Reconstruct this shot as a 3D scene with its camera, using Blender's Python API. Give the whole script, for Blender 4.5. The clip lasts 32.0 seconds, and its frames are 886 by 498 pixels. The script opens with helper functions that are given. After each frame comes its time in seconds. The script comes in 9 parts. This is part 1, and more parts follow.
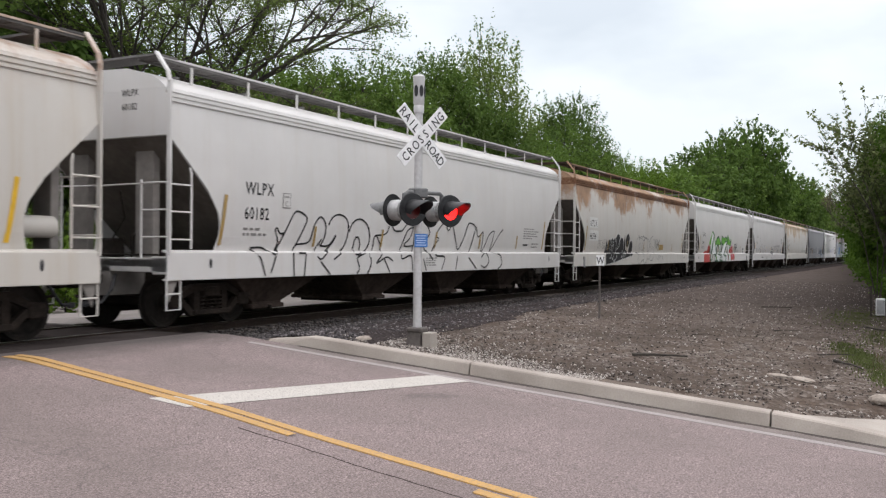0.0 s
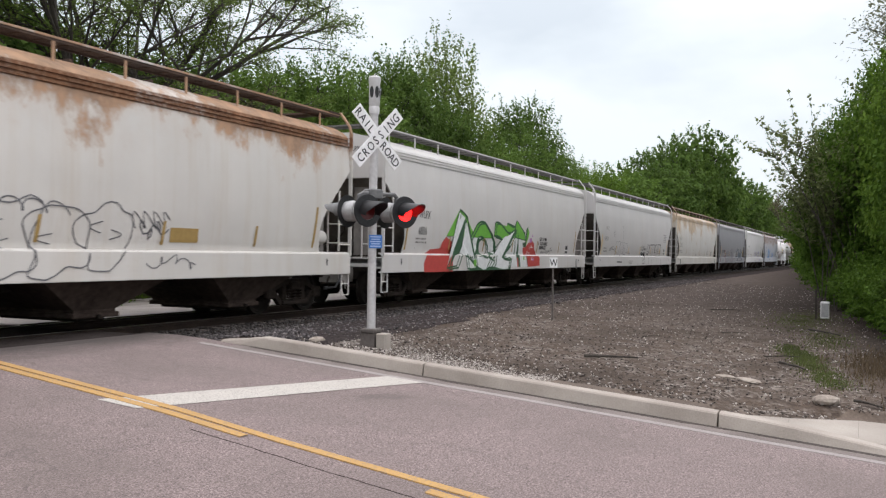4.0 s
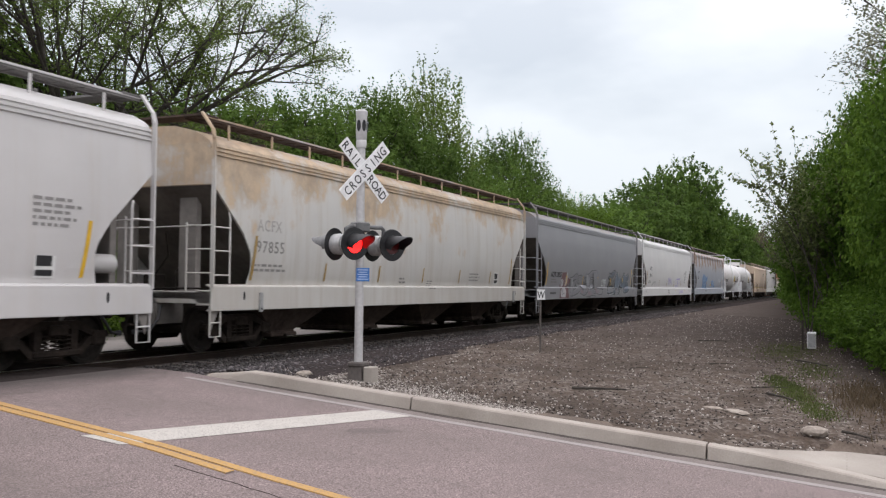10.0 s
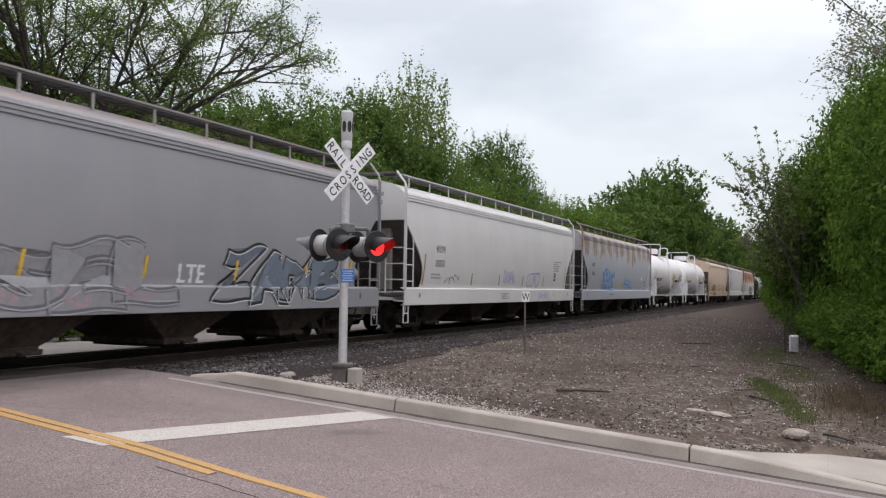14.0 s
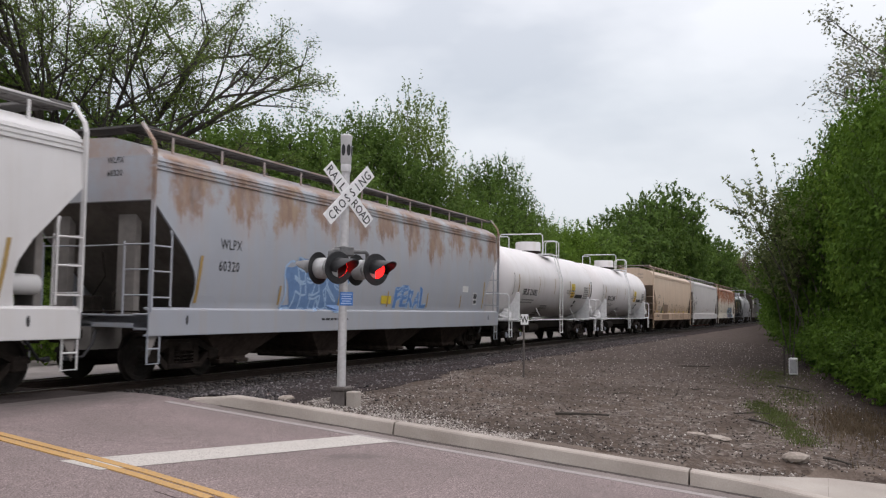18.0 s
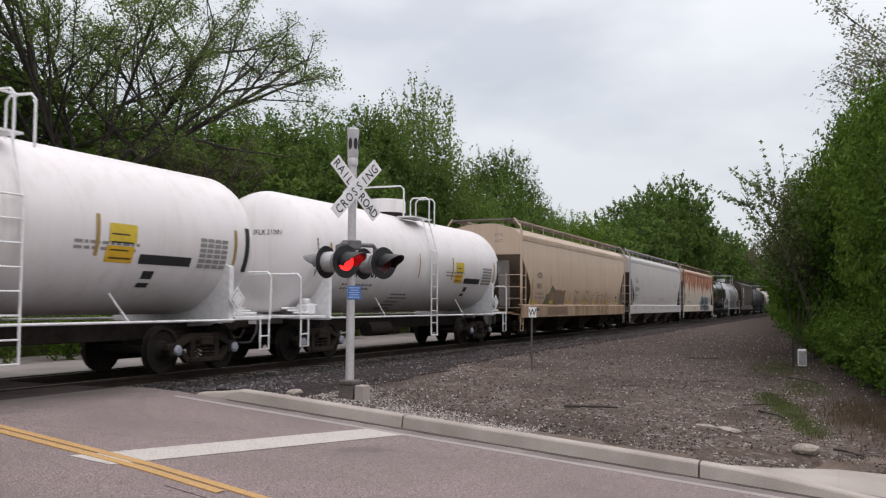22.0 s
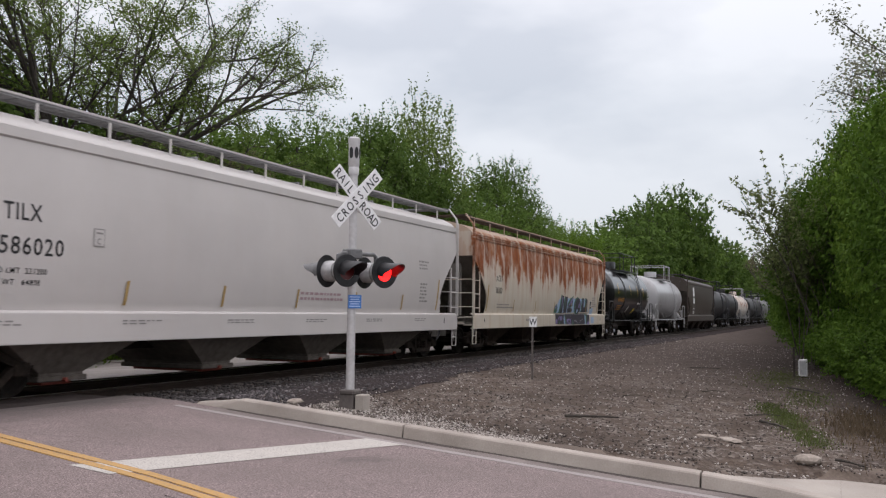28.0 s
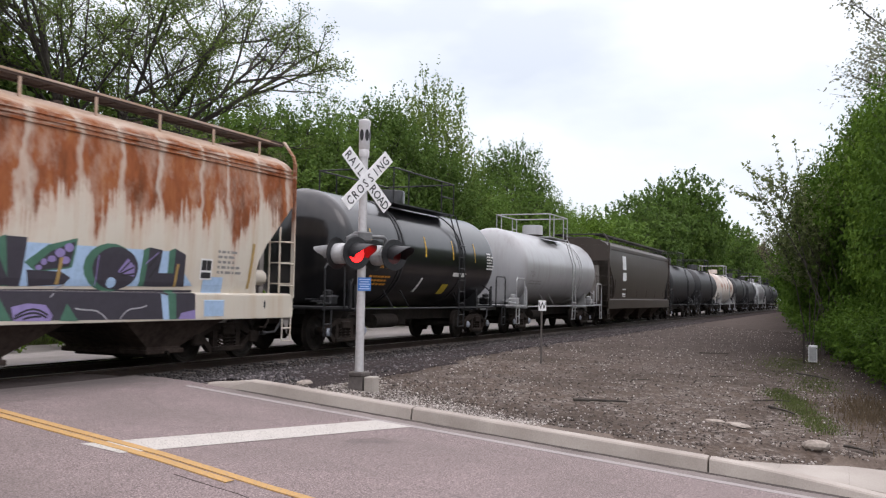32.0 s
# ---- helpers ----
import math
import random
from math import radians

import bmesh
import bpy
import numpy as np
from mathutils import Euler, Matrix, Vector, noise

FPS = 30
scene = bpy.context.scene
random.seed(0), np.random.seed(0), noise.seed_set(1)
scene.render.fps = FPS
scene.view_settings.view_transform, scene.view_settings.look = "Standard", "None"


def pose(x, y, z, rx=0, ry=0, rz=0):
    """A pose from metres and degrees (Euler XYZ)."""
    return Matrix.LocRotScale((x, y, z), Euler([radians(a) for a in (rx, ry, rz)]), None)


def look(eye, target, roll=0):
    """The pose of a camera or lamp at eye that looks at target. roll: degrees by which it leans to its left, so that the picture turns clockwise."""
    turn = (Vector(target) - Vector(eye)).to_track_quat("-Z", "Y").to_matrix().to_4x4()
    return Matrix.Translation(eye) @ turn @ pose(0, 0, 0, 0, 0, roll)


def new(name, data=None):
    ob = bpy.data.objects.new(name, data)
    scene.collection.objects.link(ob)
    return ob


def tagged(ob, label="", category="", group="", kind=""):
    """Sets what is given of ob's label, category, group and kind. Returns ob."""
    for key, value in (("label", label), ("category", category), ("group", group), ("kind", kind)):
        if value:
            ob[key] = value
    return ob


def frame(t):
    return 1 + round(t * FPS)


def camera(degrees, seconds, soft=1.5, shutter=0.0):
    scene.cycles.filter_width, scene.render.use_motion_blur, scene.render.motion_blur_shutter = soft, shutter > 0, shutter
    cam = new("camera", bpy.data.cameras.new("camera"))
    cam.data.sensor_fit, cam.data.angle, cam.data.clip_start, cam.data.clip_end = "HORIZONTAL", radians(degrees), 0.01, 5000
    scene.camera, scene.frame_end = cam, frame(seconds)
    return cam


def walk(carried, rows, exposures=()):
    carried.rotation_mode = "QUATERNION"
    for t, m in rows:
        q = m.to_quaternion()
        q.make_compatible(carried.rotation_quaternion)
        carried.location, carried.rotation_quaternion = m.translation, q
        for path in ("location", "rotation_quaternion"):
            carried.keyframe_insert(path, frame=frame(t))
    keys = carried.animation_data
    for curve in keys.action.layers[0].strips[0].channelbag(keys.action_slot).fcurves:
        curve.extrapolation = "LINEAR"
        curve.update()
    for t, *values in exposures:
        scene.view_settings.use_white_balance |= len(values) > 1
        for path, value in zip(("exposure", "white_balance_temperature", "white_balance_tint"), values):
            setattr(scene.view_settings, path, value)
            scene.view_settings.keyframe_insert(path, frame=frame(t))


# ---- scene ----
cam = camera(52.0, 32.0, soft=1.25, shutter=0.2)
# seconds; place; yaw, pitch and roll of the hand-held camera, which sways on one spot
PATH = [
    (0, 0.027, 0.014, 1.401, -62.42, 0.12, -0.42),
    (0.5, 0.042, 0.033, 1.398, -62.75, -0.05, -0.20),
    (1, 0.051, 0.041, 1.400, -62.72, -0.15, 0.09),
    (1.5, 0.049, 0.034, 1.400, -62.68, -0.08, 0.35),
    (2, 0.047, 0.027, 1.399, -62.80, 0.10, -0.24),
    (2.5, 0.028, 0.014, 1.404, -63.13, 0.22, -0.46),
    (3, -0.003, -0.012, 1.405, -63.88, 0.28, -0.70),
    (3.5, -0.006, -0.017, 1.400, -64.80, 0.25, -1.03),
    (4, -0.003, -0.008, 1.398, -65.27, 0.25, -0.82),
    (4.5, 0.003, -0.005, 1.398, -65.35, 0.24, -0.62),
    (6.5, -0.013, -0.013, 1.393, -65.22, -0.24, 0.04),
    (7, 0.003, -0.002, 1.399, -65.12, -0.30, 0.06),
    (7.5, 0.016, 0.005, 1.406, -64.96, 0.43, -0.18),
    (8, 0.012, 0.001, 1.419, -65.10, 1.17, -0.50),
    (8.5, 0.010, -0.000, 1.414, -65.16, 1.60, -0.48),
    (9, 0.009, -0.001, 1.418, -65.39, 1.68, -0.76),
    (9.5, 0.004, -0.004, 1.412, -65.57, 1.97, -0.50),
    (10, -0.007, -0.014, 1.408, -66.05, 2.28, -0.55),
    (10.5, -0.008, -0.012, 1.408, -66.40, 2.43, -0.59),
    (11, 0.001, -0.005, 1.415, -66.22, 2.32, -0.43),
    (11.5, -0.002, -0.007, 1.412, -66.10, 2.40, -0.27),
    (12, 0.004, -0.005, 1.414, -66.13, 2.49, -0.34),
    (12.5, -0.003, -0.015, 1.411, -66.44, 2.73, -0.58),
    (13, -0.002, -0.013, 1.415, -66.80, 2.84, -1.11),
    (13.5, -0.004, -0.014, 1.414, -66.91, 2.65, -0.90),
    (14, -0.003, -0.016, 1.409, -67.00, 2.39, -0.83),
    (14.5, -0.016, -0.026, 1.406, -67.31, 2.26, -1.13),
    (16.5, -0.003, -0.016, 1.420, -66.57, 1.59, -0.15),
    (17, -0.003, -0.012, 1.424, -66.60, 2.85, -0.48),
    (17.5, -0.009, -0.016, 1.418, -66.60, 3.42, -0.37),
    (18, -0.025, -0.023, 1.416, -67.08, 3.81, -0.80),
    (18.5, -0.021, -0.020, 1.415, -67.59, 4.00, -0.53),
    (19, -0.008, -0.011, 1.411, -67.59, 3.85, -0.16),
    (19.5, -0.011, -0.011, 1.409, -67.33, 3.67, -0.19),
    (20, -0.006, -0.005, 1.409, -67.23, 3.56, -0.26),
    (20.5, -0.009, -0.002, 1.413, -67.04, 3.36, -0.20),
    (21, -0.002, -0.007, 1.411, -66.77, 3.28, 0.01),
    (21.5, -0.007, -0.005, 1.416, -66.65, 3.35, -0.33),
    (22, -0.009, -0.005, 1.413, -66.62, 3.39, -0.48),
    (22.5, -0.009, -0.005, 1.409, -66.67, 3.39, -0.92),
    (23, -0.012, -0.003, 1.418, -66.83, 3.40, -1.11),
    (23.5, -0.009, -0.005, 1.418, -66.82, 3.43, -0.74),
    (24, -0.007, -0.002, 1.412, -66.82, 3.43, -0.62),
    (24.5, 0.004, 0.002, 1.406, -66.77, 3.43, -0.74),
    (25, -0.005, 0.003, 1.411, -66.67, 3.47, -0.93),
    (25.5, -0.005, 0.009, 1.410, -66.60, 3.47, -0.92),
    (27.5, -0.014, 0.003, 1.414, -66.72, 3.83, -0.53),
    (28, -0.003, 0.013, 1.414, -66.63, 3.97, -0.58),
    (28.5, -0.002, 0.020, 1.416, -66.34, 3.99, -0.46),
    (29, -0.008, 0.025, 1.415, -66.19, 4.04, -1.19),
    (29.5, -0.008, 0.021, 1.410, -65.87, 3.79, -0.64),
    (30, -0.001, 0.025, 1.409, -65.73, 3.51, -0.83),
    (30.5, -0.009, 0.017, 1.413, -65.88, 3.36, -0.89),
    (31, -0.010, 0.018, 1.411, -65.97, 3.17, -0.93),
    (31.5, -0.017, 0.007, 1.409, -66.14, 3.01, -1.00),
    (32, -0.004, 0.010, 1.414, -66.03, 2.90, -1.03),
]
# the clip's camera dims and cools its picture in the middle of the shot: seconds, stops, kelvin, tint
LIGHTING = [(0, -0.31, 6500, 14), (7, -0.30, 6520, 14), (9, -0.37, 6500, 15), (14, -0.47, 6480, 16), (18, -0.59, 6520, 17), (23, -0.64, 6540, 17), (25, -0.60, 6520, 17), (28, -0.60, 6500, 18), (30, -0.47, 6440, 18), (32, -0.26, 6420, 18)]
walk(cam, [(t, pose(x, y, z, 90 + p, r, w)) for t, x, y, z, w, p, r in PATH], LIGHTING)

# ---- world and light ----
world = bpy.data.worlds.new("overcast_sky")
scene.world = world
world.use_nodes = True
wn, wl = world.node_tree.nodes, world.node_tree.links
wn.clear()
w_out = wn.new("ShaderNodeOutputWorld")
w_bg = wn.new("ShaderNodeBackground")
w_sky = wn.new("ShaderNodeTexSky")
w_sky.sky_type, w_sky.sun_disc = "NISHITA", False
w_sky.sun_elevation, w_sky.sun_rotation = radians(52), radians(200)
w_tc = wn.new("ShaderNodeTexCoord")
w_sep = wn.new("ShaderNodeSeparateXYZ")
wl.new(w_tc.outputs["Generated"], w_sep.inputs[0])
# overcast dome: the zenith is about three times as bright as the horizon
w_grad = wn.new("ShaderNodeMapRange")
w_grad.inputs["From Min"].default_value, w_grad.inputs["From Max"].default_value = 0.0, 1.0
w_grad.inputs["To Min"].default_value, w_grad.inputs["To Max"].default_value = 0.98, 3.1
w_pow = wn.new("ShaderNodeMath")
w_pow.operation, w_pow.use_clamp = "POWER", True
w_pow.inputs[1].default_value = 1.7
wl.new(w_sep.outputs["Z"], w_pow.inputs[0])
wl.new(w_pow.outputs[0], w_grad.inputs["Value"])
w_map = wn.new("ShaderNodeMapping")
w_map.inputs["Scale"].default_value = (1.0, 1.0, 2.6)
w_map.inputs["Rotation"].default_value = (0.2, 0.5, 0.3)
wl.new(w_tc.outputs["Generated"], w_map.inputs[0])
w_noise = wn.new("ShaderNodeTexNoise")
w_noise.inputs["Scale"].default_value, w_noise.inputs["Detail"].default_value = 2.6, 5.0
wl.new(w_map.outputs[0], w_noise.inputs["Vector"])
w_ramp = wn.new("ShaderNodeValToRGB")
w_ramp.color_ramp.elements[0].position, w_ramp.color_ramp.elements[0].color = 0.36, (0.80, 0.845, 0.885, 1)
w_ramp.color_ramp.elements[1].position, w_ramp.color_ramp.elements[1].color = 0.58, (1.10, 1.125, 1.13, 1)
wl.new(w_noise.outputs["Fac"], w_ramp.inputs[0])
# thinner, bluer cloud low down, whiter overhead
w_high = wn.new("ShaderNodeMapRange")
w_high.inputs["From Min"].default_value, w_high.inputs["From Max"].default_value = 0.22, 0.65
wl.new(w_sep.outputs["Z"], w_high.inputs["Value"])
w_hue = wn.new("ShaderNodeMix")
w_hue.data_type = "RGBA"
w_hue.inputs["A"].default_value, w_hue.inputs["B"].default_value = (0.945, 1.0, 1.01, 1), (1.03, 1.0, 0.99, 1)
wl.new(w_high.outputs[0], w_hue.inputs["Factor"])
w_tint = wn.new("ShaderNodeVectorMath")
w_tint.operation = "MULTIPLY"
wl.new(w_ramp.outputs[0], w_tint.inputs[0])
wl.new(w_hue.outputs["Result"], w_tint.inputs[1])
w_mul = wn.new("ShaderNodeVectorMath")
w_mul.operation = "SCALE"
wl.new(w_tint.outputs[0], w_mul.inputs[0])
wl.new(w_grad.outputs[0], w_mul.inputs["Scale"])
w_dim = wn.new("ShaderNodeVectorMath")
w_dim.operation = "SCALE"
w_dim.inputs["Scale"].default_value = 0.02
wl.new(w_sky.outputs[0], w_dim.inputs[0])
w_add = wn.new("ShaderNodeVectorMath")
wl.new(w_mul.outputs[0], w_add.inputs[0])
wl.new(w_dim.outputs[0], w_add.inputs[1])
wl.new(w_add.outputs[0], w_bg.inputs["Color"])
w_bg.inputs["Strength"].default_value = 1.0
wl.new(w_bg.outputs[0], w_out.inputs[0])
sun = new("sun", bpy.data.lights.new("sun", "SUN"))
sun.data.energy, sun.data.angle, sun.data.color = 0.5, radians(30), (1.0, 0.97, 0.93)
sun.matrix_world = look((10, -25, 40), (16, 8, 0))
scene.view_settings.exposure = 0.0


# ---- materials ----
def nodes_of(name):
    m = bpy.data.materials.new(name)
    m.use_nodes = True
    nt = m.node_tree
    return m, nt.nodes, nt.links, nt.nodes["Principled BSDF"]


def noise_node(N, L, vec, scale, detail=4.0, rough=0.55):
    n = N.new("ShaderNodeTexNoise")
    n.inputs["Scale"].default_value, n.inputs["Detail"].default_value, n.inputs["Roughness"].default_value = scale, detail, rough
    L.new(vec, n.inputs["Vector"])
    return n.outputs["Fac"]


def ramp_node(N, L, fac, stops):
    r = N.new("ShaderNodeValToRGB")
    e = r.color_ramp.elements
    while len(e) < len(stops):
        e.new(0.5)
    for k, (p, c) in zip(e, stops):
        k.position = p
        k.color = (*c, 1) if len(c) == 3 else c
    L.new(fac, r.inputs[0])
    return r.outputs["Color"]


def mix_node(N, L, fac, a, b, mode="MIX"):
    m = N.new("ShaderNodeMix")
    m.data_type, m.blend_type = "RGBA", mode
    for sock, v in ((m.inputs[0], fac), (m.inputs[6], a), (m.inputs[7], b)):
        if isinstance(v, (int, float)):
            sock.default_value = v
        elif isinstance(v, tuple):
            sock.default_value = (*v, 1)
        else:
            L.new(v, sock)
    return m.outputs[2]


def math_node(N, L, op, a, b=0.0, c=0.0):
    """A Math node; sockets are linked and numbers set."""
    n = N.new("ShaderNodeMath")
    n.operation = op
    for sock, val in zip(n.inputs, (a, b, c)):
        if isinstance(val, (int, float)):
            sock.default_value = val
        else:
            L.new(val, sock)
    return n.outputs[0]


def coord(N, L, scale=(1, 1, 1), kind="Object"):
    tc, mp = N.new("ShaderNodeTexCoord"), N.new("ShaderNodeMapping")
    mp.inputs["Scale"].default_value = scale
    L.new(tc.outputs[kind], mp.inputs[0])
    return mp.outputs[0]


def bump_to(N, L, bsdf, height, strength, distance=0.02):
    b = N.new("ShaderNodeBump")
    b.inputs["Strength"].default_value, b.inputs["Distance"].default_value = strength, distance
    L.new(height, b.inputs["Height"])
    L.new(b.outputs[0], bsdf.inputs["Normal"])


def surface(name, dark, light, rough=0.7, metal=0.0, fine=30.0, coarse=1.2, bump=0.2, spread=0.5, spec=0.5):
    """A material with grain and larger blotches between two colours."""
    m, N, L, B = nodes_of(name)
    v = coord(N, L)
    a, c = noise_node(N, L, v, fine, 5), noise_node(N, L, v, coarse, 3)
    s = mix_node(N, L, spread, a, c)
    L.new(ramp_node(N, L, s, [(0.32, dark), (0.68, light)]), B.inputs["Base Color"])
    B.inputs["Roughness"].default_value, B.inputs["Metallic"].default_value = rough, metal
    B.inputs["Specular IOR Level"].default_value = spec
    if bump:
        bump_to(N, L, B, a, bump, 0.01)
    return m


def plain(name, colour, rough=0.6, metal=0.0, glow=0.0):
    m, N, L, B = nodes_of(name)
    v = coord(N, L)
    n = noise_node(N, L, v, 9.0, 4)
    d = tuple(0.86 * c for c in colour)
    L.new(ramp_node(N, L, n, [(0.35, d), (0.6, colour)]), B.inputs["Base Color"])
    B.inputs["Roughness"].default_value, B.inputs["Metallic"].default_value = rough, metal
    if glow:
        B.inputs["Emission Color"].default_value = (*colour, 1)
        B.inputs["Emission Strength"].default_value = glow
    return m


def car_paint(name, base, grime=0.25, rust=0.0, rust_colour=(0.20, 0.06, 0.02), top=4.2, reach=1.2, streak=2.2, cover=0.9, stain=(0.42, 0.33, 0.22), band=0.0, rough=0.45, low=0.0, gloss=0.0, seam=0.0, duty=1.0, roof=0.0, patch=0.0):
    """Weathered wagon paint: faint vertical dirt runs, blotches, and rust that starts under the eaves and runs down."""
    m, N, L, B = nodes_of(name)
    v = coord(N, L)
    sep = N.new("ShaderNodeSeparateXYZ")
    L.new(v, sep.inputs[0])
    runs = noise_node(N, L, coord(N, L, (streak, streak, 0.16)), 1.6, 5, 0.6)
    fine_runs = noise_node(N, L, coord(N, L, (2.6, 2.6, 0.12)), 1.5, 5, 0.65)
    blotch = noise_node(N, L, v, 0.7, 5)
    speck = noise_node(N, L, v, 14.0, 4)
    col = ramp_node(N, L, blotch, [(0.3, tuple(0.90 * c for c in base)), (0.7, base)])
    g = ramp_node(N, L, fine_runs, [(0.48, (0, 0, 0)), (0.78, (grime, grime, grime))])
    col = mix_node(N, L, g, col, stain)
    col = mix_node(N, L, ramp_node(N, L, speck, [(0.62, (0, 0, 0)), (0.75, (0.35 * grime, 0.35 * grime, 0.35 * grime))]), col, stain)
    rough_out = None
    if patch:
        # rust in loose patches that thicken towards the eaves
        hz = N.new("ShaderNodeMapRange")
        hz.inputs["From Min"].default_value, hz.inputs["From Max"].default_value = top - reach, top
        L.new(sep.outputs["Z"], hz.inputs["Value"])
        big = noise_node(N, L, coord(N, L, (0.55, 0.55, 0.8)), 1.0, 2, 0.5)
        rag = noise_node(N, L, coord(N, L, (1.0, 1.0, 0.75)), 2.6, 7, 0.68)
        val = math_node(N, L, "ADD", math_node(N, L, "MULTIPLY_ADD", big, 0.85, math_node(N, L, "MULTIPLY", rag, 0.55)), math_node(N, L, "MULTIPLY", hz.outputs[0], 0.26 * patch))
        inside = math_node(N, L, "GREATER_THAN", hz.outputs[0], 0.001)
        f = math_node(N, L, "MULTIPLY", ramp_node(N, L, val, [(0.86, (0, 0, 0)), (0.98, (cover,) * 3)]), inside)
        halo = math_node(N, L, "MULTIPLY", ramp_node(N, L, val, [(0.74, (0, 0, 0)), (0.92, (0.4, 0.4, 0.4))]), hz.outputs[0])
        col = mix_node(N, L, halo, col, tuple(min(0.6, 0.55 * c + 0.6 * r) for c, r in zip(base, rust_colour)))
        col = mix_node(N, L, f, col, ramp_node(N, L, rag, [(0.36, tuple(0.6 * c for c in rust_colour)), (0.62, tuple(1.35 * c for c in rust_colour))]))
        rough_out = f
    elif seam:
        # rust that runs down from the eaves, panel by panel, with pale runs along the seams
        wob = noise_node(N, L, coord(N, L, (0.9, 0.9, 0.5)), 1.0, 4, 0.6)
        ux = math_node(N, L, "MULTIPLY_ADD", sep.outputs["X"], 1.0 / seam, math_node(N, L, "MULTIPLY", wob, 1.3 if duty >= 1 else 0.55))
        fr = math_node(N, L, "FRACT", ux)
        if duty < 1:
            fr = math_node(N, L, "MULTIPLY_ADD", noise_node(N, L, v, 2.4, 6, 0.7), 0.9, math_node(N, L, "ADD", fr, -0.45))
        deep = noise_node(N, L, coord(N, L, (1, 0, 0)), 0.75 / seam, 5, 0.75)
        rag = noise_node(N, L, coord(N, L, (1.0, 1.0, 0.62)), 2.2, 6, 0.66)
        depth = math_node(N, L, "MULTIPLY_ADD", deep, 3.2 * reach, -0.85 * reach)
        s0 = math_node(N, L, "ADD", math_node(N, L, "SUBTRACT", sep.outputs["Z"], top), depth)
        s = math_node(N, L, "MULTIPLY_ADD", rag, 1.5, math_node(N, L, "ADD", s0, -0.75))
        if duty < 1:
            cm = ramp_node(N, L, fr, [(0.0, (0, 0, 0)), (0.20, (1, 1, 1)), (duty, (1, 1, 1)), (min(0.98, duty + 0.25), (0, 0, 0))])
        else:
            cm = ramp_node(N, L, fr, [(0.0, (0.45, 0.45, 0.45)), (0.05, (0.35, 0.35, 0.35)), (0.16, (1, 1, 1)), (0.95, (1, 1, 1)), (1.0, (0.45, 0.45, 0.45))])
        ribs = noise_node(N, L, coord(N, L, (0.9, 0.9, 9.0)), 1.4, 4, 0.6)
        tone = noise_node(N, L, coord(N, L, (2.2, 2.2, 0.7)), 1.3, 5, 0.65)
        body_f = math_node(N, L, "MULTIPLY", ramp_node(N, L, s, [(0.02, (0, 0, 0)), (0.30, (1, 1, 1))]), cm)
        body_f = math_node(N, L, "MULTIPLY", body_f, math_node(N, L, "MAXIMUM", ramp_node(N, L, ribs, [(0.36, (0.35, 0.35, 0.35)), (0.50, (1, 1, 1))]), math_node(N, L, "LESS_THAN", sep.outputs["Z"], 3.88)))
        flank = ramp_node(N, L, math_node(N, L, "MULTIPLY", math_node(N, L, "ABSOLUTE", sep.outputs["Y"]), 0.64), [(0.0, (0.12, 0.12, 0.12)), (0.88, (0.12, 0.12, 0.12)), (0.95, (1, 1, 1))])
        body_f = math_node(N, L, "MULTIPLY", body_f, flank)
        f = math_node(N, L, "MULTIPLY", body_f, math_node(N, L, "MULTIPLY", ramp_node(N, L, rag, [(0.30, (0.45, 0.45, 0.45)), (0.55, (1, 1, 1))]), cover))
        halo = math_node(N, L, "MULTIPLY", ramp_node(N, L, math_node(N, L, "ADD", s, 0.5), [(0.10, (0, 0, 0)), (0.55, (0.55, 0.55, 0.55))]), cm)
        col = mix_node(N, L, math_node(N, L, "MULTIPLY", halo, cover), col, tuple(min(0.6, 0.5 * c + 0.75 * r) for c, r in zip(base, rust_colour)))
        rc = ramp_node(N, L, tone, [(0.34, tuple(0.55 * c for c in rust_colour)), (0.50, rust_colour), (0.66, (1.35 * rust_colour[0], 1.7 * rust_colour[1], 1.9 * rust_colour[2]))])
        col = mix_node(N, L, f, col, rc)
        rough_out = f
    elif rust:
        h = N.new("ShaderNodeMapRange")
        h.inputs["From Min"].default_value, h.inputs["From Max"].default_value = top - reach, top
        L.new(sep.outputs["Z"], h.inputs["Value"])
        add = N.new("ShaderNodeMath")
        add.operation = "MULTIPLY_ADD"
        L.new(h.outputs[0], add.inputs[0])
        add.inputs[1].default_value = 0.55
        L.new(runs, add.inputs[2])
        edge = N.new("ShaderNodeMath")
        edge.operation = "MULTIPLY_ADD"
        L.new(speck, edge.inputs[0])
        edge.inputs[1].default_value = 0.14
        L.new(add.outputs[0], edge.inputs[2])
        f = ramp_node(N, L, edge.outputs[0], [(0.80 - 0.1 * rust, (0, 0, 0)), (0.90 - 0.1 * rust, (cover, cover, cover))])
        rc = ramp_node(N, L, blotch, [(0.35, tuple(0.6 * c for c in rust_colour)), (0.65, tuple(1.25 * c for c in rust_colour))])
        col = mix_node(N, L, f, col, rc)
        rough_out = f
    if band > 0:
        b = N.new("ShaderNodeMapRange")
        b.inputs["From Min"].default_value, b.inputs["From Max"].default_value = 3.86, 3.89
        L.new(sep.outputs["Z"], b.inputs["Value"])
        b2 = N.new("ShaderNodeMapRange")
        b2.inputs["From Min"].default_value, b2.inputs["From Max"].default_value = 4.14, 4.115
        L.new(sep.outputs["Z"], b2.inputs["Value"])
        mm = N.new("ShaderNodeMath")
        mm.operation = "MULTIPLY"
        L.new(b.outputs[0], mm.inputs[0])
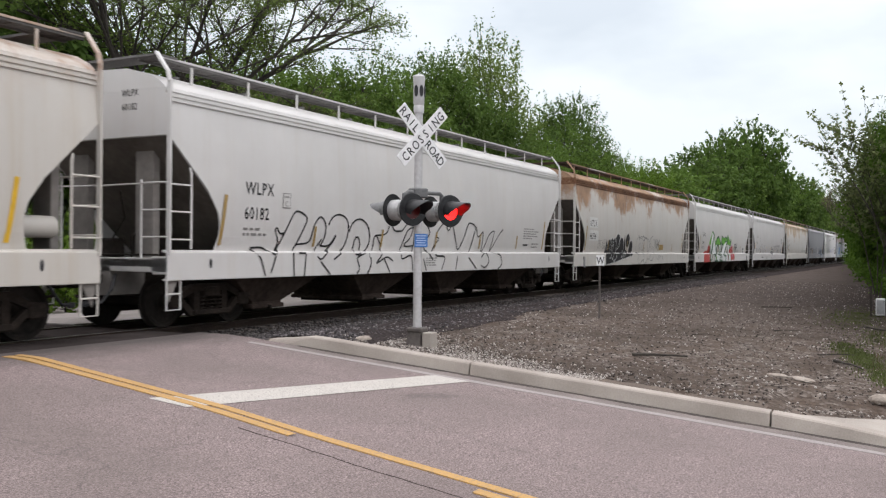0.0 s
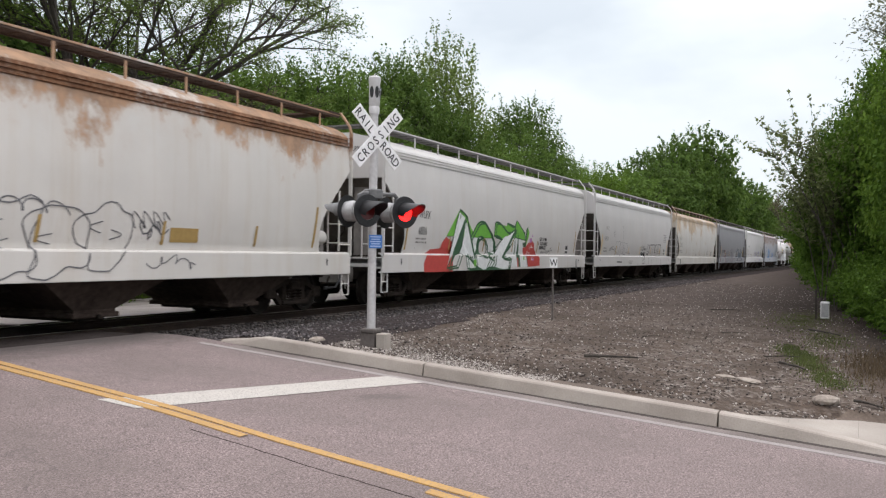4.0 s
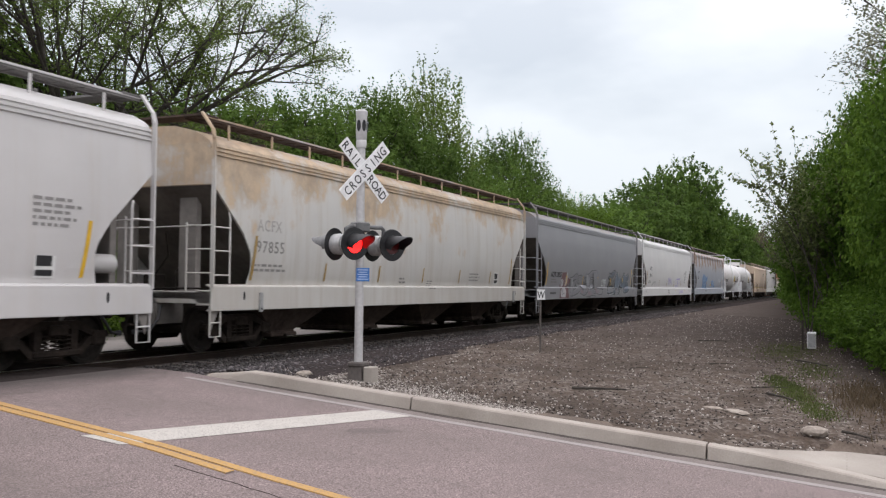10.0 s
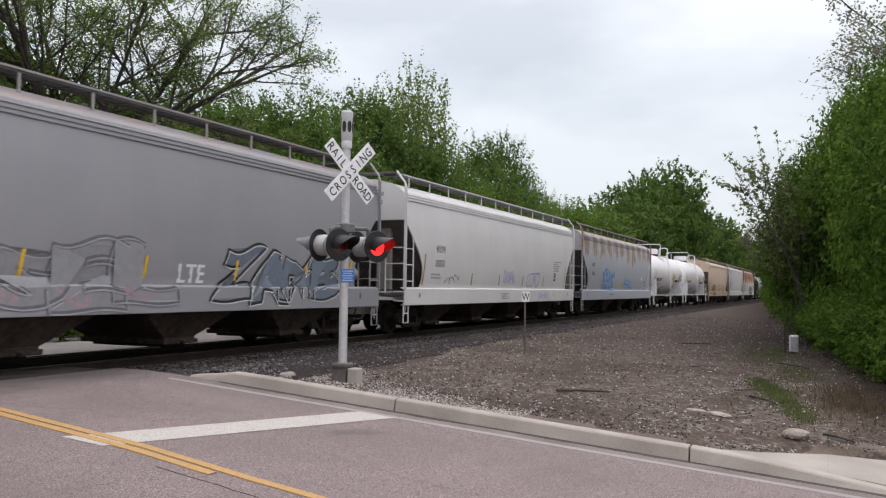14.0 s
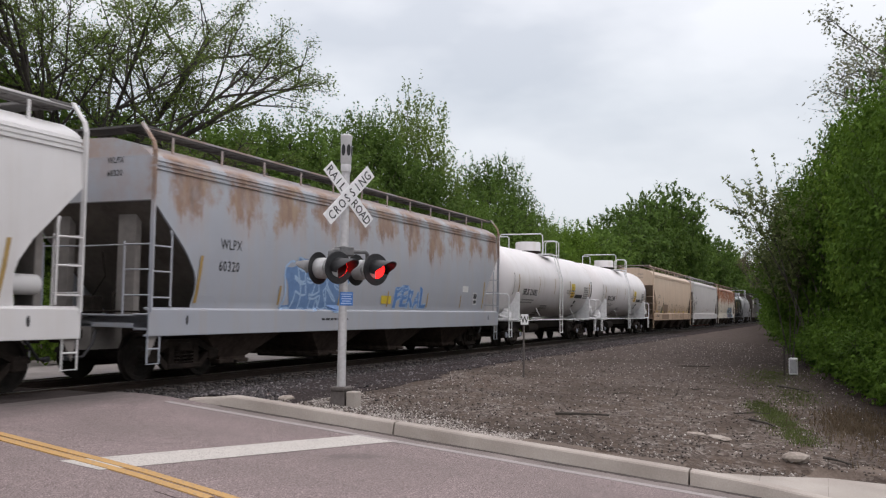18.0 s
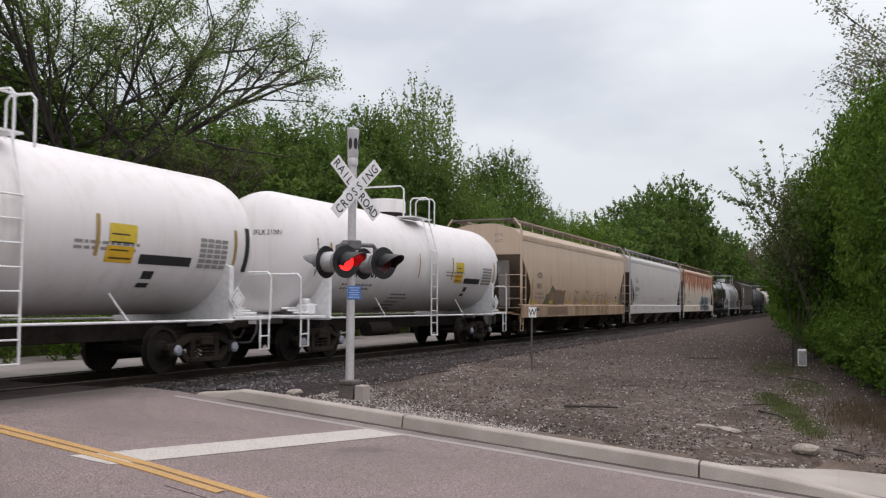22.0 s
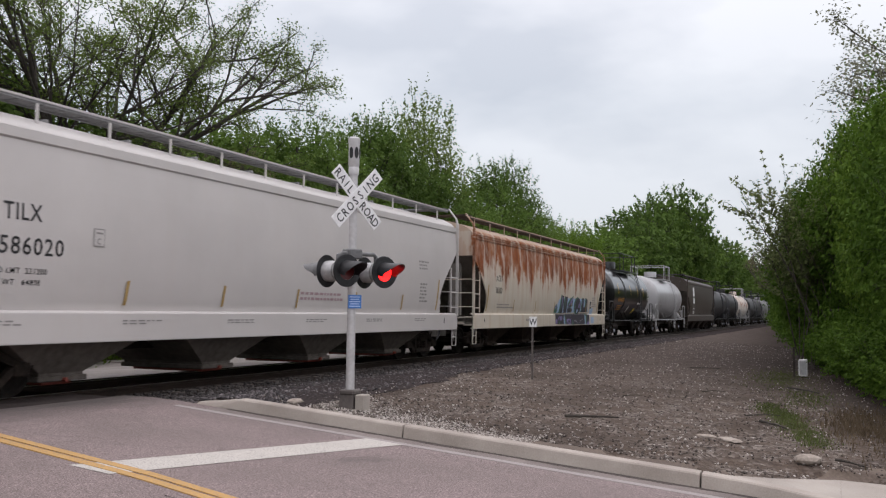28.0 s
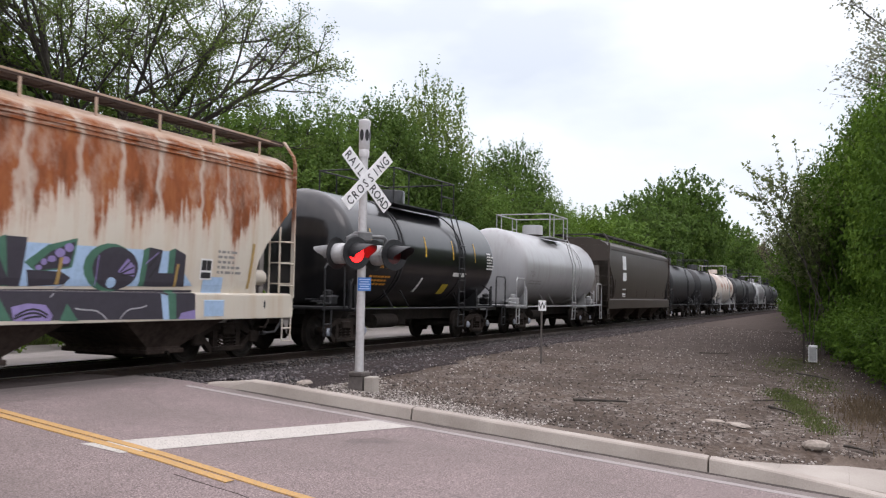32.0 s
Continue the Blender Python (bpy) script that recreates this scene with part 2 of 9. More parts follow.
        L.new(b2.outputs[0], mm.inputs[1])
        m3 = N.new("ShaderNodeMath")
        m3.operation = "MULTIPLY"
        L.new(mm.outputs[0], m3.inputs[0])
        L.new(ramp_node(N, L, speck, [(0.3, (0.5 * band,) * 3), (0.6, (band,) * 3)]), m3.inputs[1])
        col = mix_node(N, L, m3.outputs[0], col, ramp_node(N, L, runs, [(0.35, (0.085, 0.038, 0.021)), (0.65, (0.20, 0.095, 0.05))]))
    if low > 0:
        lo = N.new("ShaderNodeMapRange")
        lo.inputs["From Min"].default_value, lo.inputs["From Max"].default_value = 2.3, 1.3
        L.new(sep.outputs["Z"], lo.inputs["Value"])
        m4 = N.new("ShaderNodeMath")
        m4.operation = "MULTIPLY"
        L.new(lo.outputs[0], m4.inputs[0])
        L.new(ramp_node(N, L, runs, [(0.35, (0.2 * low,) * 3), (0.65, (low,) * 3)]), m4.inputs[1])
        col = mix_node(N, L, m4.outputs[0], col, stain)
    if roof > 0:
        rz = N.new("ShaderNodeMapRange")
        rz.inputs["From Min"].default_value, rz.inputs["From Max"].default_value = 4.12, 4.17
        L.new(sep.outputs["Z"], rz.inputs["Value"])
        patch = ramp_node(N, L, noise_node(N, L, coord(N, L, (1.0, 1.6, 1.6)), 1.1, 5, 0.65), [(0.40, (0.15 * roof,) * 3), (0.58, (roof,) * 3)])
        col = mix_node(N, L, math_node(N, L, "MULTIPLY", rz.outputs[0], patch), col, (0.36, 0.215, 0.125))
    L.new(col, B.inputs["Base Color"])
    B.inputs["Roughness"].default_value = rough
    if rough_out is not None:
        L.new(math_node(N, L, "MULTIPLY_ADD", rough_out, 0.92 - rough, rough), B.inputs["Roughness"])
        L.new(math_node(N, L, "MULTIPLY_ADD", rough_out, -0.42, 0.5), B.inputs["Specular IOR Level"])
    if gloss:
        B.inputs["Coat Weight"].default_value, B.inputs["Coat Roughness"].default_value = gloss, 0.12
        B.inputs["Coat IOR"].default_value = 1.6
        B.inputs["Specular IOR Level"].default_value = 0.1
    bump_to(N, L, B, blotch, 0.10, 0.05)
    return m


def leaf_mat(name, dark, light):
    m, N, L, B = nodes_of(name)
    geo = N.new("ShaderNodeNewGeometry")
    big = noise_node(N, L, coord(N, L), 0.45, 3)
    s = mix_node(N, L, 0.62, geo.outputs["Random Per Island"], big)
    col = ramp_node(N, L, s, [(0.2, dark), (0.8, light)])
    L.new(col, B.inputs["Base Color"])
    B.inputs["Roughness"].default_value = 0.7
    B.inputs["Specular IOR Level"].default_value = 0.10
    tr, mx = N.new("ShaderNodeBsdfTranslucent"), N.new("ShaderNodeMixShader")
    L.new(col, tr.inputs["Color"])
    mx.inputs[0].default_value = 0.35
    out = N["Material Output"]
    L.new(B.outputs[0], mx.inputs[1])
    L.new(tr.outputs[0], mx.inputs[2])
    L.new(mx.outputs[0], out.inputs["Surface"])
    return m


def asphalt_mat():
    m, N, L, B = nodes_of("asphalt")
    v = coord(N, L)
    grit, mid, big = noise_node(N, L, v, 55, 4, 0.7), noise_node(N, L, v, 6.0, 4), noise_node(N, L, v, 0.45, 4)
    c = ramp_node(N, L, grit, [(0.38, (0.086, 0.065, 0.062)), (0.5, (0.184, 0.140, 0.135)), (0.62, (0.350, 0.279, 0.268))])
    c = mix_node(N, L, ramp_node(N, L, big, [(0.35, (0.55, 0.55, 0.55)), (0.62, (0, 0, 0))]), c, (0.120, 0.097, 0.088))
    c = mix_node(N, L, ramp_node(N, L, mid, [(0.55, (0, 0, 0)), (0.75, (0.25, 0.25, 0.25))]), c, (0.235, 0.190, 0.172))
    # a few wandering cracks
    w = N.new("ShaderNodeTexVoronoi")
    w.feature = "DISTANCE_TO_EDGE"
    w.inputs["Scale"].default_value = 0.28
    dist = N.new("ShaderNodeVectorMath")
    dist.operation = "MULTIPLY_ADD"
    nz = N.new("ShaderNodeTexNoise")
    nz.inputs["Scale"].default_value = 1.1
    L.new(v, nz.inputs["Vector"])
    L.new(nz.outputs["Color"], dist.inputs[0])
    dist.inputs[1].default_value = (1.2, 1.2, 0)
    L.new(v, dist.inputs[2])
    L.new(dist.outputs[0], w.inputs["Vector"])
    c = mix_node(N, L, ramp_node(N, L, w.outputs["Distance"], [(0.0, (0.30, 0.30, 0.30)), (0.006, (0, 0, 0))]), c, (0.06, 0.05, 0.048))
    # oil, rubber and the train's shadow painted in beside the rails, and one damp stain behind the stop line
    sep = N.new("ShaderNodeSeparateXYZ")
    L.new(v, sep.inputs[0])
    rail_dark = N.new("ShaderNodeMapRange")
    rail_dark.inputs["From Min"].default_value, rail_dark.inputs["From Max"].default_value = 9.55, 10.6
    L.new(math_node(N, L, "MULTIPLY_ADD", math_node(N, L, "ADD", noise_node(N, L, coord(N, L, (0.5, 2.0, 1.0)), 1.6, 5, 0.65), -0.5), 1.5, sep.outputs["Y"]), rail_dark.inputs["Value"])
    c = mix_node(N, L, math_node(N, L, "MULTIPLY", rail_dark.outputs[0], 0.88), c, (0.055, 0.045, 0.042))
    u = math_node(N, L, "ADD", math_node(N, L, "SUBTRACT", sep.outputs["X"], sep.outputs["Y"]), -4.65)
    w2 = math_node(N, L, "ADD", math_node(N, L, "ADD", sep.outputs["X"], sep.outputs["Y"]), -15.26)
    d2 = math_node(N, L, "ADD", math_node(N, L, "POWER", math_node(N, L, "MULTIPLY", u, 1.55), 2.0), math_node(N, L, "POWER", math_node(N, L, "MULTIPLY", w2, 4.2), 2.0))
    blot = math_node(N, L, "MULTIPLY_ADD", math_node(N, L, "ADD", mid, -0.5), 1.8, d2)
    c = mix_node(N, L, ramp_node(N, L, blot, [(0.45, (0.42, 0.42, 0.42)), (1.0, (0, 0, 0))]), c, (0.085, 0.068, 0.066))
    L.new(c, B.inputs["Base Color"])
    B.inputs["Roughness"].default_value = 0.88
    bump_to(N, L, B, grit, 0.55, 0.01)
    return m


def worn_line(name, colour):
    m, N, L, B = nodes_of(name)
    v = coord(N, L)
    a, b = noise_node(N, L, v, 40, 5, 0.7), noise_node(N, L, v, 3, 3)
    c = mix_node(N, L, ramp_node(N, L, b, [(0.4, (0, 0, 0)), (0.7, (0.3, 0.3, 0.3))]), colour, tuple(0.7 * k for k in colour))
    c = mix_node(N, L, ramp_node(N, L, a, [(0.50, (0, 0, 0)), (0.66, (0.8, 0.8, 0.8))]), c, (0.17, 0.145, 0.13))
    L.new(c, B.inputs["Base Color"])
    B.inputs["Roughness"].default_value = 0.75
    bump_to(N, L, B, a, 0.3, 0.01)
    return m


def ground_mat():
    """Dirty limestone gravel, soil and thin grass, by blotches at two scales."""
    m, N, L, B = nodes_of("gravel_ground")
    v = coord(N, L)
    vor = N.new("ShaderNodeTexVoronoi")
    vor.inputs["Scale"].default_value = 16
    L.new(v, vor.inputs["Vector"])
    big, mid, fine = noise_node(N, L, v, 0.35, 5), noise_node(N, L, v, 2.2, 5), noise_node(N, L, v, 28, 5, 0.7)
    stone = ramp_node(N, L, vor.outputs["Color"], [(0.1, (0.042, 0.033, 0.028)), (0.55, (0.115, 0.095, 0.082)), (0.95, (0.31, 0.275, 0.245))])
    soil = ramp_node(N, L, fine, [(0.3, (0.036, 0.025, 0.019)), (0.7, (0.12, 0.088, 0.067))])
    c = mix_node(N, L, ramp_node(N, L, mid, [(0.38, (0.15, 0.15, 0.15)), (0.62, (0.85, 0.85, 0.85))]), stone, soil)
    c = mix_node(N, L, ramp_node(N, L, big, [(0.40, (0.7, 0.7, 0.7)), (0.56, (0, 0, 0))]), c, (0.050, 0.037, 0.029))
    # the gravel thins out along the line and gives way to brown compacted dirt, darker towards the thicket
    sep = N.new("ShaderNodeSeparateXYZ")
    L.new(v, sep.inputs[0])
    along = math_node(N, L, "MULTIPLY_ADD", big, 14.0, math_node(N, L, "MULTIPLY_ADD", mid, 7.0, sep.outputs["X"]))
    thin = N.new("ShaderNodeMapRange")
    thin.inputs["From Min"].default_value, thin.inputs["From Max"].default_value = 32.0, 46.0
    L.new(along, thin.inputs["Value"])
    toward_thicket = N.new("ShaderNodeMapRange")
    toward_thicket.inputs["From Min"].default_value, toward_thicket.inputs["From Max"].default_value = 5.5, 1.0
    L.new(math_node(N, L, "MULTIPLY_ADD", sep.outputs["X"], -0.05, math_node(N, L, "MULTIPLY_ADD", mid, 1.6, sep.outputs["Y"])), toward_thicket.inputs["Value"])
    dirt = mix_node(N, L, toward_thicket.outputs[0], ramp_node(N, L, mid, [(0.35, (0.050, 0.038, 0.032)), (0.65, (0.098, 0.077, 0.067))]), (0.030, 0.021, 0.017))
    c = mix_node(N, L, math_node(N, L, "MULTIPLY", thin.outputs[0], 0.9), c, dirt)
    # dark soil and the thicket's own shade, painted into the ground colour
    thicket_shade = N.new("ShaderNodeMapRange")
    thicket_shade.inputs["From Min"].default_value, thicket_shade.inputs["From Max"].default_value = 0.9, -0.7
    L.new(math_node(N, L, "MULTIPLY_ADD", math_node(N, L, "ADD", sep.outputs["X"], -15.0), -0.072, math_node(N, L, "MULTIPLY_ADD", math_node(N, L, "ADD", mid, -0.5), 2.6, math_node(N, L, "ADD", sep.outputs["Y"], 0.9))), thicket_shade.inputs["Value"])
    c = mix_node(N, L, math_node(N, L, "MULTIPLY", thicket_shade.outputs[0], 0.92), c, ramp_node(N, L, fine, [(0.3, (0.014, 0.010, 0.008)), (0.7, (0.048, 0.034, 0.027))]))
    L.new(c, B.inputs["Base Color"])
    B.inputs["Roughness"].default_value = 0.95
    B.inputs["Specular IOR Level"].default_value = 0.1
    bump_to(N, L, B, vor.outputs["Distance"], 0.35, 0.02)
    return m


M_ASPHALT = asphalt_mat()
M_GROUND = ground_mat()
M_YELLOW = worn_line("worn_yellow_line_paint", (0.47, 0.275, 0.085))
M_WHITE_LINE = worn_line("worn_white_line_paint", (0.48, 0.45, 0.41))
M_OLD_LINE = worn_line("faded_white_line_paint", (0.30, 0.27, 0.26))
M_KERB = surface("kerb_concrete", (0.25, 0.215, 0.185), (0.43, 0.385, 0.34), 0.9, 0, 60, 1.1, 0.2, 0.65)
M_CONCRETE = surface("pale_concrete", (0.25, 0.22, 0.19), (0.39, 0.352, 0.312), 0.9, 0, 55, 1.2, 0.2, 0.6)
M_PAVING = surface("crossing_panel", (0.024, 0.020, 0.019), (0.070, 0.060, 0.057), 0.95, 0, 35, 0.9, 0.4, 0.5, 0.0)


def stone_mat(name, stops):
    """Loose stones, each of its own tone."""
    m, N, L, B = nodes_of(name)
    geo = N.new("ShaderNodeNewGeometry")
    grain = noise_node(N, L, coord(N, L), 22, 4)
    s = mix_node(N, L, 0.25, geo.outputs["Random Per Island"], grain)
    L.new(ramp_node(N, L, s, stops), B.inputs["Base Color"])
    B.inputs["Roughness"].default_value = 0.92
    bump_to(N, L, B, grain, 0.3, 0.01)
    return m


M_STONE = stone_mat("ballast_stone", [(0.15, (0.014, 0.012, 0.012)), (0.6, (0.058, 0.050, 0.052)), (0.9, (0.185, 0.165, 0.165))])
# soot, oil and the wagons' shade painted into the stones beside the rails
M_SHADED_OILSTONE = stone_mat("oily_shaded_stone", [(0.15, (0.010, 0.008, 0.008)), (0.6, (0.036, 0.031, 0.029)), (0.9, (0.085, 0.076, 0.072))])
M_PEBBLE = stone_mat("limestone_pebble", [(0.15, (0.035, 0.027, 0.023)), (0.62, (0.110, 0.088, 0.076)), (0.90, (0.54, 0.50, 0.46))])
M_PALEGRAVEL = stone_mat("pale_crushed_gravel", [(0.1, (0.13, 0.105, 0.09)), (0.5, (0.30, 0.265, 0.235)), (0.9, (0.58, 0.54, 0.50))])
M_ROCK = surface("pale_rock", (0.20, 0.165, 0.135), (0.42, 0.37, 0.32), 0.9, 0, 20, 3, 0.5)
M_RAIL = surface("rusty_rail_steel", (0.018, 0.012, 0.010), (0.050, 0.034, 0.026), 0.6, 0.6, 30, 2, 0.2)
M_RAILTOP = surface("polished_rail_head", (0.35, 0.33, 0.31), (0.55, 0.53, 0.51), 0.3, 0.9, 30, 2, 0.05)
M_SLEEPER = surface("weathered_tie_wood", (0.045, 0.035, 0.03), (0.12, 0.10, 0.085), 0.9, 0, 25, 2, 0.4)
M_GALV = surface("galvanised_steel", (0.42, 0.41, 0.41), (0.60, 0.59, 0.59), 0.5, 0.35, 18, 2, 0.08)
M_SIGNWHITE = plain("white_sign_sheet", (0.80, 0.80, 0.80), 0.45)
M_SIGNBLACK = plain("black_sign_paint", (0.012, 0.012, 0.014), 0.5)
M_BLACKMETAL = surface("black_lamp_metal", (0.008, 0.008, 0.009), (0.03, 0.03, 0.032), 0.45, 0.2, 20, 3, 0.05)
M_LAMPGREY = surface("dull_grey_lamp_back", (0.30, 0.30, 0.30), (0.50, 0.50, 0.50), 0.5, 0.4, 15, 3, 0.1)
M_BLUE = plain("blue_sign_sheet", (0.05, 0.18, 0.50), 0.5)
M_BLUEPALE = plain("pale_sign_writing", (0.45, 0.58, 0.80), 0.5)
M_POSTGREY = surface("grey_post_steel", (0.07, 0.06, 0.055), (0.15, 0.13, 0.12), 0.7, 0.2, 20, 2, 0.1)
M_GLOW = plain("lit_red_lamp", (1.0, 0.012, 0.010), 0.4, 0, 6.0)
M_LENS_DARK = plain("unlit_red_reflector", (0.10, 0.004, 0.004), 0.3)
M_TRUCK = surface("grimy_truck_iron", (0.010, 0.008, 0.007), (0.042, 0.032, 0.026), 0.95, 0.0, 14, 2, 0.3, 0.5, 0.15)
M_WHEEL = surface("dark_wheel_steel", (0.008, 0.007, 0.006), (0.030, 0.024, 0.020), 0.85, 0.0, 12, 2, 0.15, 0.5, 0.2)
M_CAP = plain("pale_bearing_cap", (0.34, 0.36, 0.42), 0.5, 0.2)
M_UNDER = surface("dirty_underframe", (0.010, 0.008, 0.007), (0.034, 0.027, 0.022), 0.95, 0, 10, 1, 0.2, 0.5, 0.2)
M_REFLECT = plain("yellow_reflector_strip", (0.70, 0.42, 0.03), 0.4)
M_REFLECT_OLD = plain("dirty_reflector_strip", (0.36, 0.24, 0.08), 0.6)
M_INK = plain("black_stencil_paint", (0.020, 0.020, 0.022), 0.6)
M_FADED_INK = plain("faded_stencil_paint", (0.25, 0.24, 0.23), 0.7)
M_ORANGE_INK = plain("orange_stencil_paint", (0.62, 0.26, 0.02), 0.6)
M_PATCH = plain("white_paint_patch", (0.72, 0.72, 0.70), 0.6)
M_BARK = surface("dark_bark", (0.020, 0.017, 0.014), (0.065, 0.055, 0.045), 0.95, 0, 14, 2, 0.5)
M_TWIG = surface("grey_twig_bark", (0.035, 0.029, 0.026), (0.095, 0.08, 0.07), 0.95, 0, 14, 2, 0.3)
M_LEAF_A = leaf_mat("fresh_green_leaf", (0.068, 0.124, 0.024), (0.168, 0.262, 0.054))
M_LEAF_B = leaf_mat("deep_green_leaf", (0.050, 0.095, 0.021), (0.134, 0.212, 0.046))
M_LEAF_C = leaf_mat("bright_spring_leaf", (0.070, 0.130, 0.018), (0.178, 0.282, 0.041))
M_LEAF_E = leaf_mat("dense_thicket_leaf", (0.040, 0.084, 0.011), (0.118, 0.205, 0.028))
M_LEAF_D = leaf_mat("young_olive_leaf", (0.075, 0.115, 0.026), (0.20, 0.275, 0.066))
M_BUD = leaf_mat("brownish_spring_bud", (0.10, 0.095, 0.05), (0.24, 0.22, 0.12))
M_PALEBUD = leaf_mat("pale_spring_bud", (0.15, 0.16, 0.10), (0.34, 0.35, 0.24))
M_YOUNG = leaf_mat("reddish_young_leaf", (0.10, 0.135, 0.05), (0.25, 0.29, 0.12))
M_GRASS = leaf_mat("thin_grass", (0.052, 0.068, 0.022), (0.136, 0.168, 0.056))
M_DEADGRASS = leaf_mat("dead_brush", (0.075, 0.055, 0.035), (0.17, 0.13, 0.085))
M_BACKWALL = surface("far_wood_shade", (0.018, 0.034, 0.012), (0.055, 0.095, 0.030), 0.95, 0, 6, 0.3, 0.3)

# ---- mesh helpers ----
class Geo:
    """Vertices and faces of one part, gathered from simple forms."""

    def __init__(self):
        self.v, self.f, self.k, self.cur = [], [], [], 0

    def add(self, v, f):
        o = len(self.v)
        self.v += [tuple(p) for p in v]
        self.f += [tuple(i + o for i in q) for q in f]
        self.k += [self.cur] * len(f)
        return self

    def box(self, c, s, m=None, bevel=0.0):
        b = bmesh.new()
        bmesh.ops.create_cube(b, size=1.0, matrix=Matrix.Diagonal((*s, 1)))
        if bevel:
            bmesh.ops.bevel(b, geom=b.edges[:], offset=bevel, segments=1, affect="EDGES")
        mm = Matrix.Translation(c) @ (m or Matrix())
        b.verts.index_update()
        self.add([mm @ p.co for p in b.verts], [[p.index for p in q.verts] for q in b.faces])
        b.free()
        return self

    def tube(self, pts, r, n=6, r2=None, caps=True):
        pts = [Vector(p) for p in pts]
        rings, last = [], None
        for i, p in enumerate(pts):
            d = (pts[min(i + 1, len(pts) - 1)] - pts[max(i - 1, 0)]).normalized()
            if last is None:
                a = d.orthogonal().normalized()
            else:
                a = (last - d * last.dot(d)).normalized()
            last = a
            b = d.cross(a)
            rr = float(r if r2 is None else r + (r2 - r) * i / (len(pts) - 1))
            rings.append([p + rr * (math.cos(2 * math.pi * k / n) * a + math.sin(2 * math.pi * k / n) * b) for k in range(n)])
        return self.loft(rings, caps)

    def loft(self, rings, caps=True, closed=True):
        n = len(rings[0])
        f = []
        for i in range(len(rings) - 1):
            for k in range(n if closed else n - 1):
                j = (k + 1) % n
                f.append((i * n + k, i * n + j, (i + 1) * n + j, (i + 1) * n + k))
        if caps:
            f.append(tuple(reversed(range(n))))
            f.append(tuple((len(rings) - 1) * n + k for k in range(n)))
        return self.add([p for r in rings for p in r], f)

    def lathe(self, prof, axis, centre, n=24):
        """prof: (along, radius) pairs turned round an axis 'x', 'y' or 'z'."""
        rings = []
        for a, r in prof:
            ring = []
            for k in range(n):
                c, s = r * math.cos(2 * math.pi * k / n), r * math.sin(2 * math.pi * k / n)
                p = {"x": (a, c, s), "y": (s, a, c), "z": (c, s, a)}[axis]
                ring.append(Vector(centre) + Vector(p))
            rings.append(ring)
        return self.loft(rings, True)

    def slab(self, outline, y0, y1):
        """A plate with an outline in x and z, between two values of y."""
        n = len(outline)
        v = [(x, y0, z) for x, z in outline] + [(x, y1, z) for x, z in outline]
        f = [tuple(range(n)), tuple(reversed(range(n, 2 * n)))]
        f += [(i, i + n, (i + 1) % n + n, (i + 1) % n) for i in range(n)]
        return self.add(v, f)

    def mesh(self, name, *mats, smooth=False):
        me = bpy.data.meshes.new(name)
        me.from_pydata(self.v, [], self.f)
        for m in mats:
            me.materials.append(m)
        if len(mats) > 1:
            me.polygons.foreach_set("material_index", self.k)
        b = bmesh.new()
        b.from_mesh(me)
        bmesh.ops.recalc_face_normals(b, faces=b.faces[:])
        b.to_mesh(me)
        b.free()
        if smooth:
            me.polygons.foreach_set("use_smooth", [True] * len(me.polygons))
            me.set_sharp_from_angle(angle=radians(38))
        me.update()
        return me


def fast_mesh(name, v, f, mat, smooth=False):
    """A large mesh from numpy arrays; f has one row for each face."""
    me = bpy.data.meshes.new(name)
    v, f = np.asarray(v, dtype=np.float32), np.asarray(f, dtype=np.int32)
    n, k = f.shape
    me.vertices.add(len(v))
    me.vertices.foreach_set("co", v.ravel())
    me.loops.add(n * k)
    me.loops.foreach_set("vertex_index", f.ravel())
    me.polygons.add(n)
    me.polygons.foreach_set("loop_start", np.arange(0, n * k, k, dtype=np.int32))
    if smooth:
        me.polygons.foreach_set("use_smooth", np.ones(n, dtype=bool))
    me.materials.append(mat)
    me.update(calc_edges=True)
    me.validate()
    return me


def part(name, mesh, parent, label="", m=None):
    ob = new(name, mesh)
    ob.parent = parent
    if m is not None:
        ob.matrix_basis = m
    if label:
        ob["label"] = label
    return ob


def thing(name, m, label, category, group="", kind=""):
    return_ob = new(name)
    return_ob.matrix_basis = m
    return_ob.empty_display_size = 0.2
    return tagged(return_ob, label, category, group, kind)


_glyphs = {}


def text_shape(s, size):
    """Vertices and faces of a line of writing in the built-in font, from its lower left corner."""
    if s not in _glyphs:
        cu = bpy.data.curves.new("writing", "FONT")
        cu.body, cu.size, cu.resolution_u, cu.offset = s, 1.0, 2, 0.010
        cu.space_character = 1.12
        ob = bpy.data.objects.new("writing", cu)
        me = bpy.data.meshes.new_from_object(ob)
        _glyphs[s] = ([tuple(p.co) for p in me.vertices], [tuple(q.vertices) for q in me.polygons])
        bpy.data.objects.remove(ob)
        bpy.data.meshes.remove(me)
        bpy.data.curves.remove(cu)
    v, f = _glyphs[s]
    return [(x * size, y * size) for x, y, _ in v], f


# ---- ground ----
def smooth01(a, b, x):
    t = min(1.0, max(0.0, (x - a) / (b - a)))
    return t * t * (3 - 2 * t)


def road_z(y):
    if y > 10.4:
        return -0.015 if y < 15.0 else max(-0.40, -0.015 - 0.06 * (y - 15.0))
    if y > -1.0:
        return min(-0.015, -0.05 + 0.08 * (y - 9.6))
    return max(-1.5, -0.898 + 0.05 * (y + 1.0))


ROAD_L, ROAD_R = 2.3, 11.60


def road_edge(y):
    """x of the kerb's face, which swings out a little towards the track."""
    return ROAD_R + 0.03 * (y - 3.0)


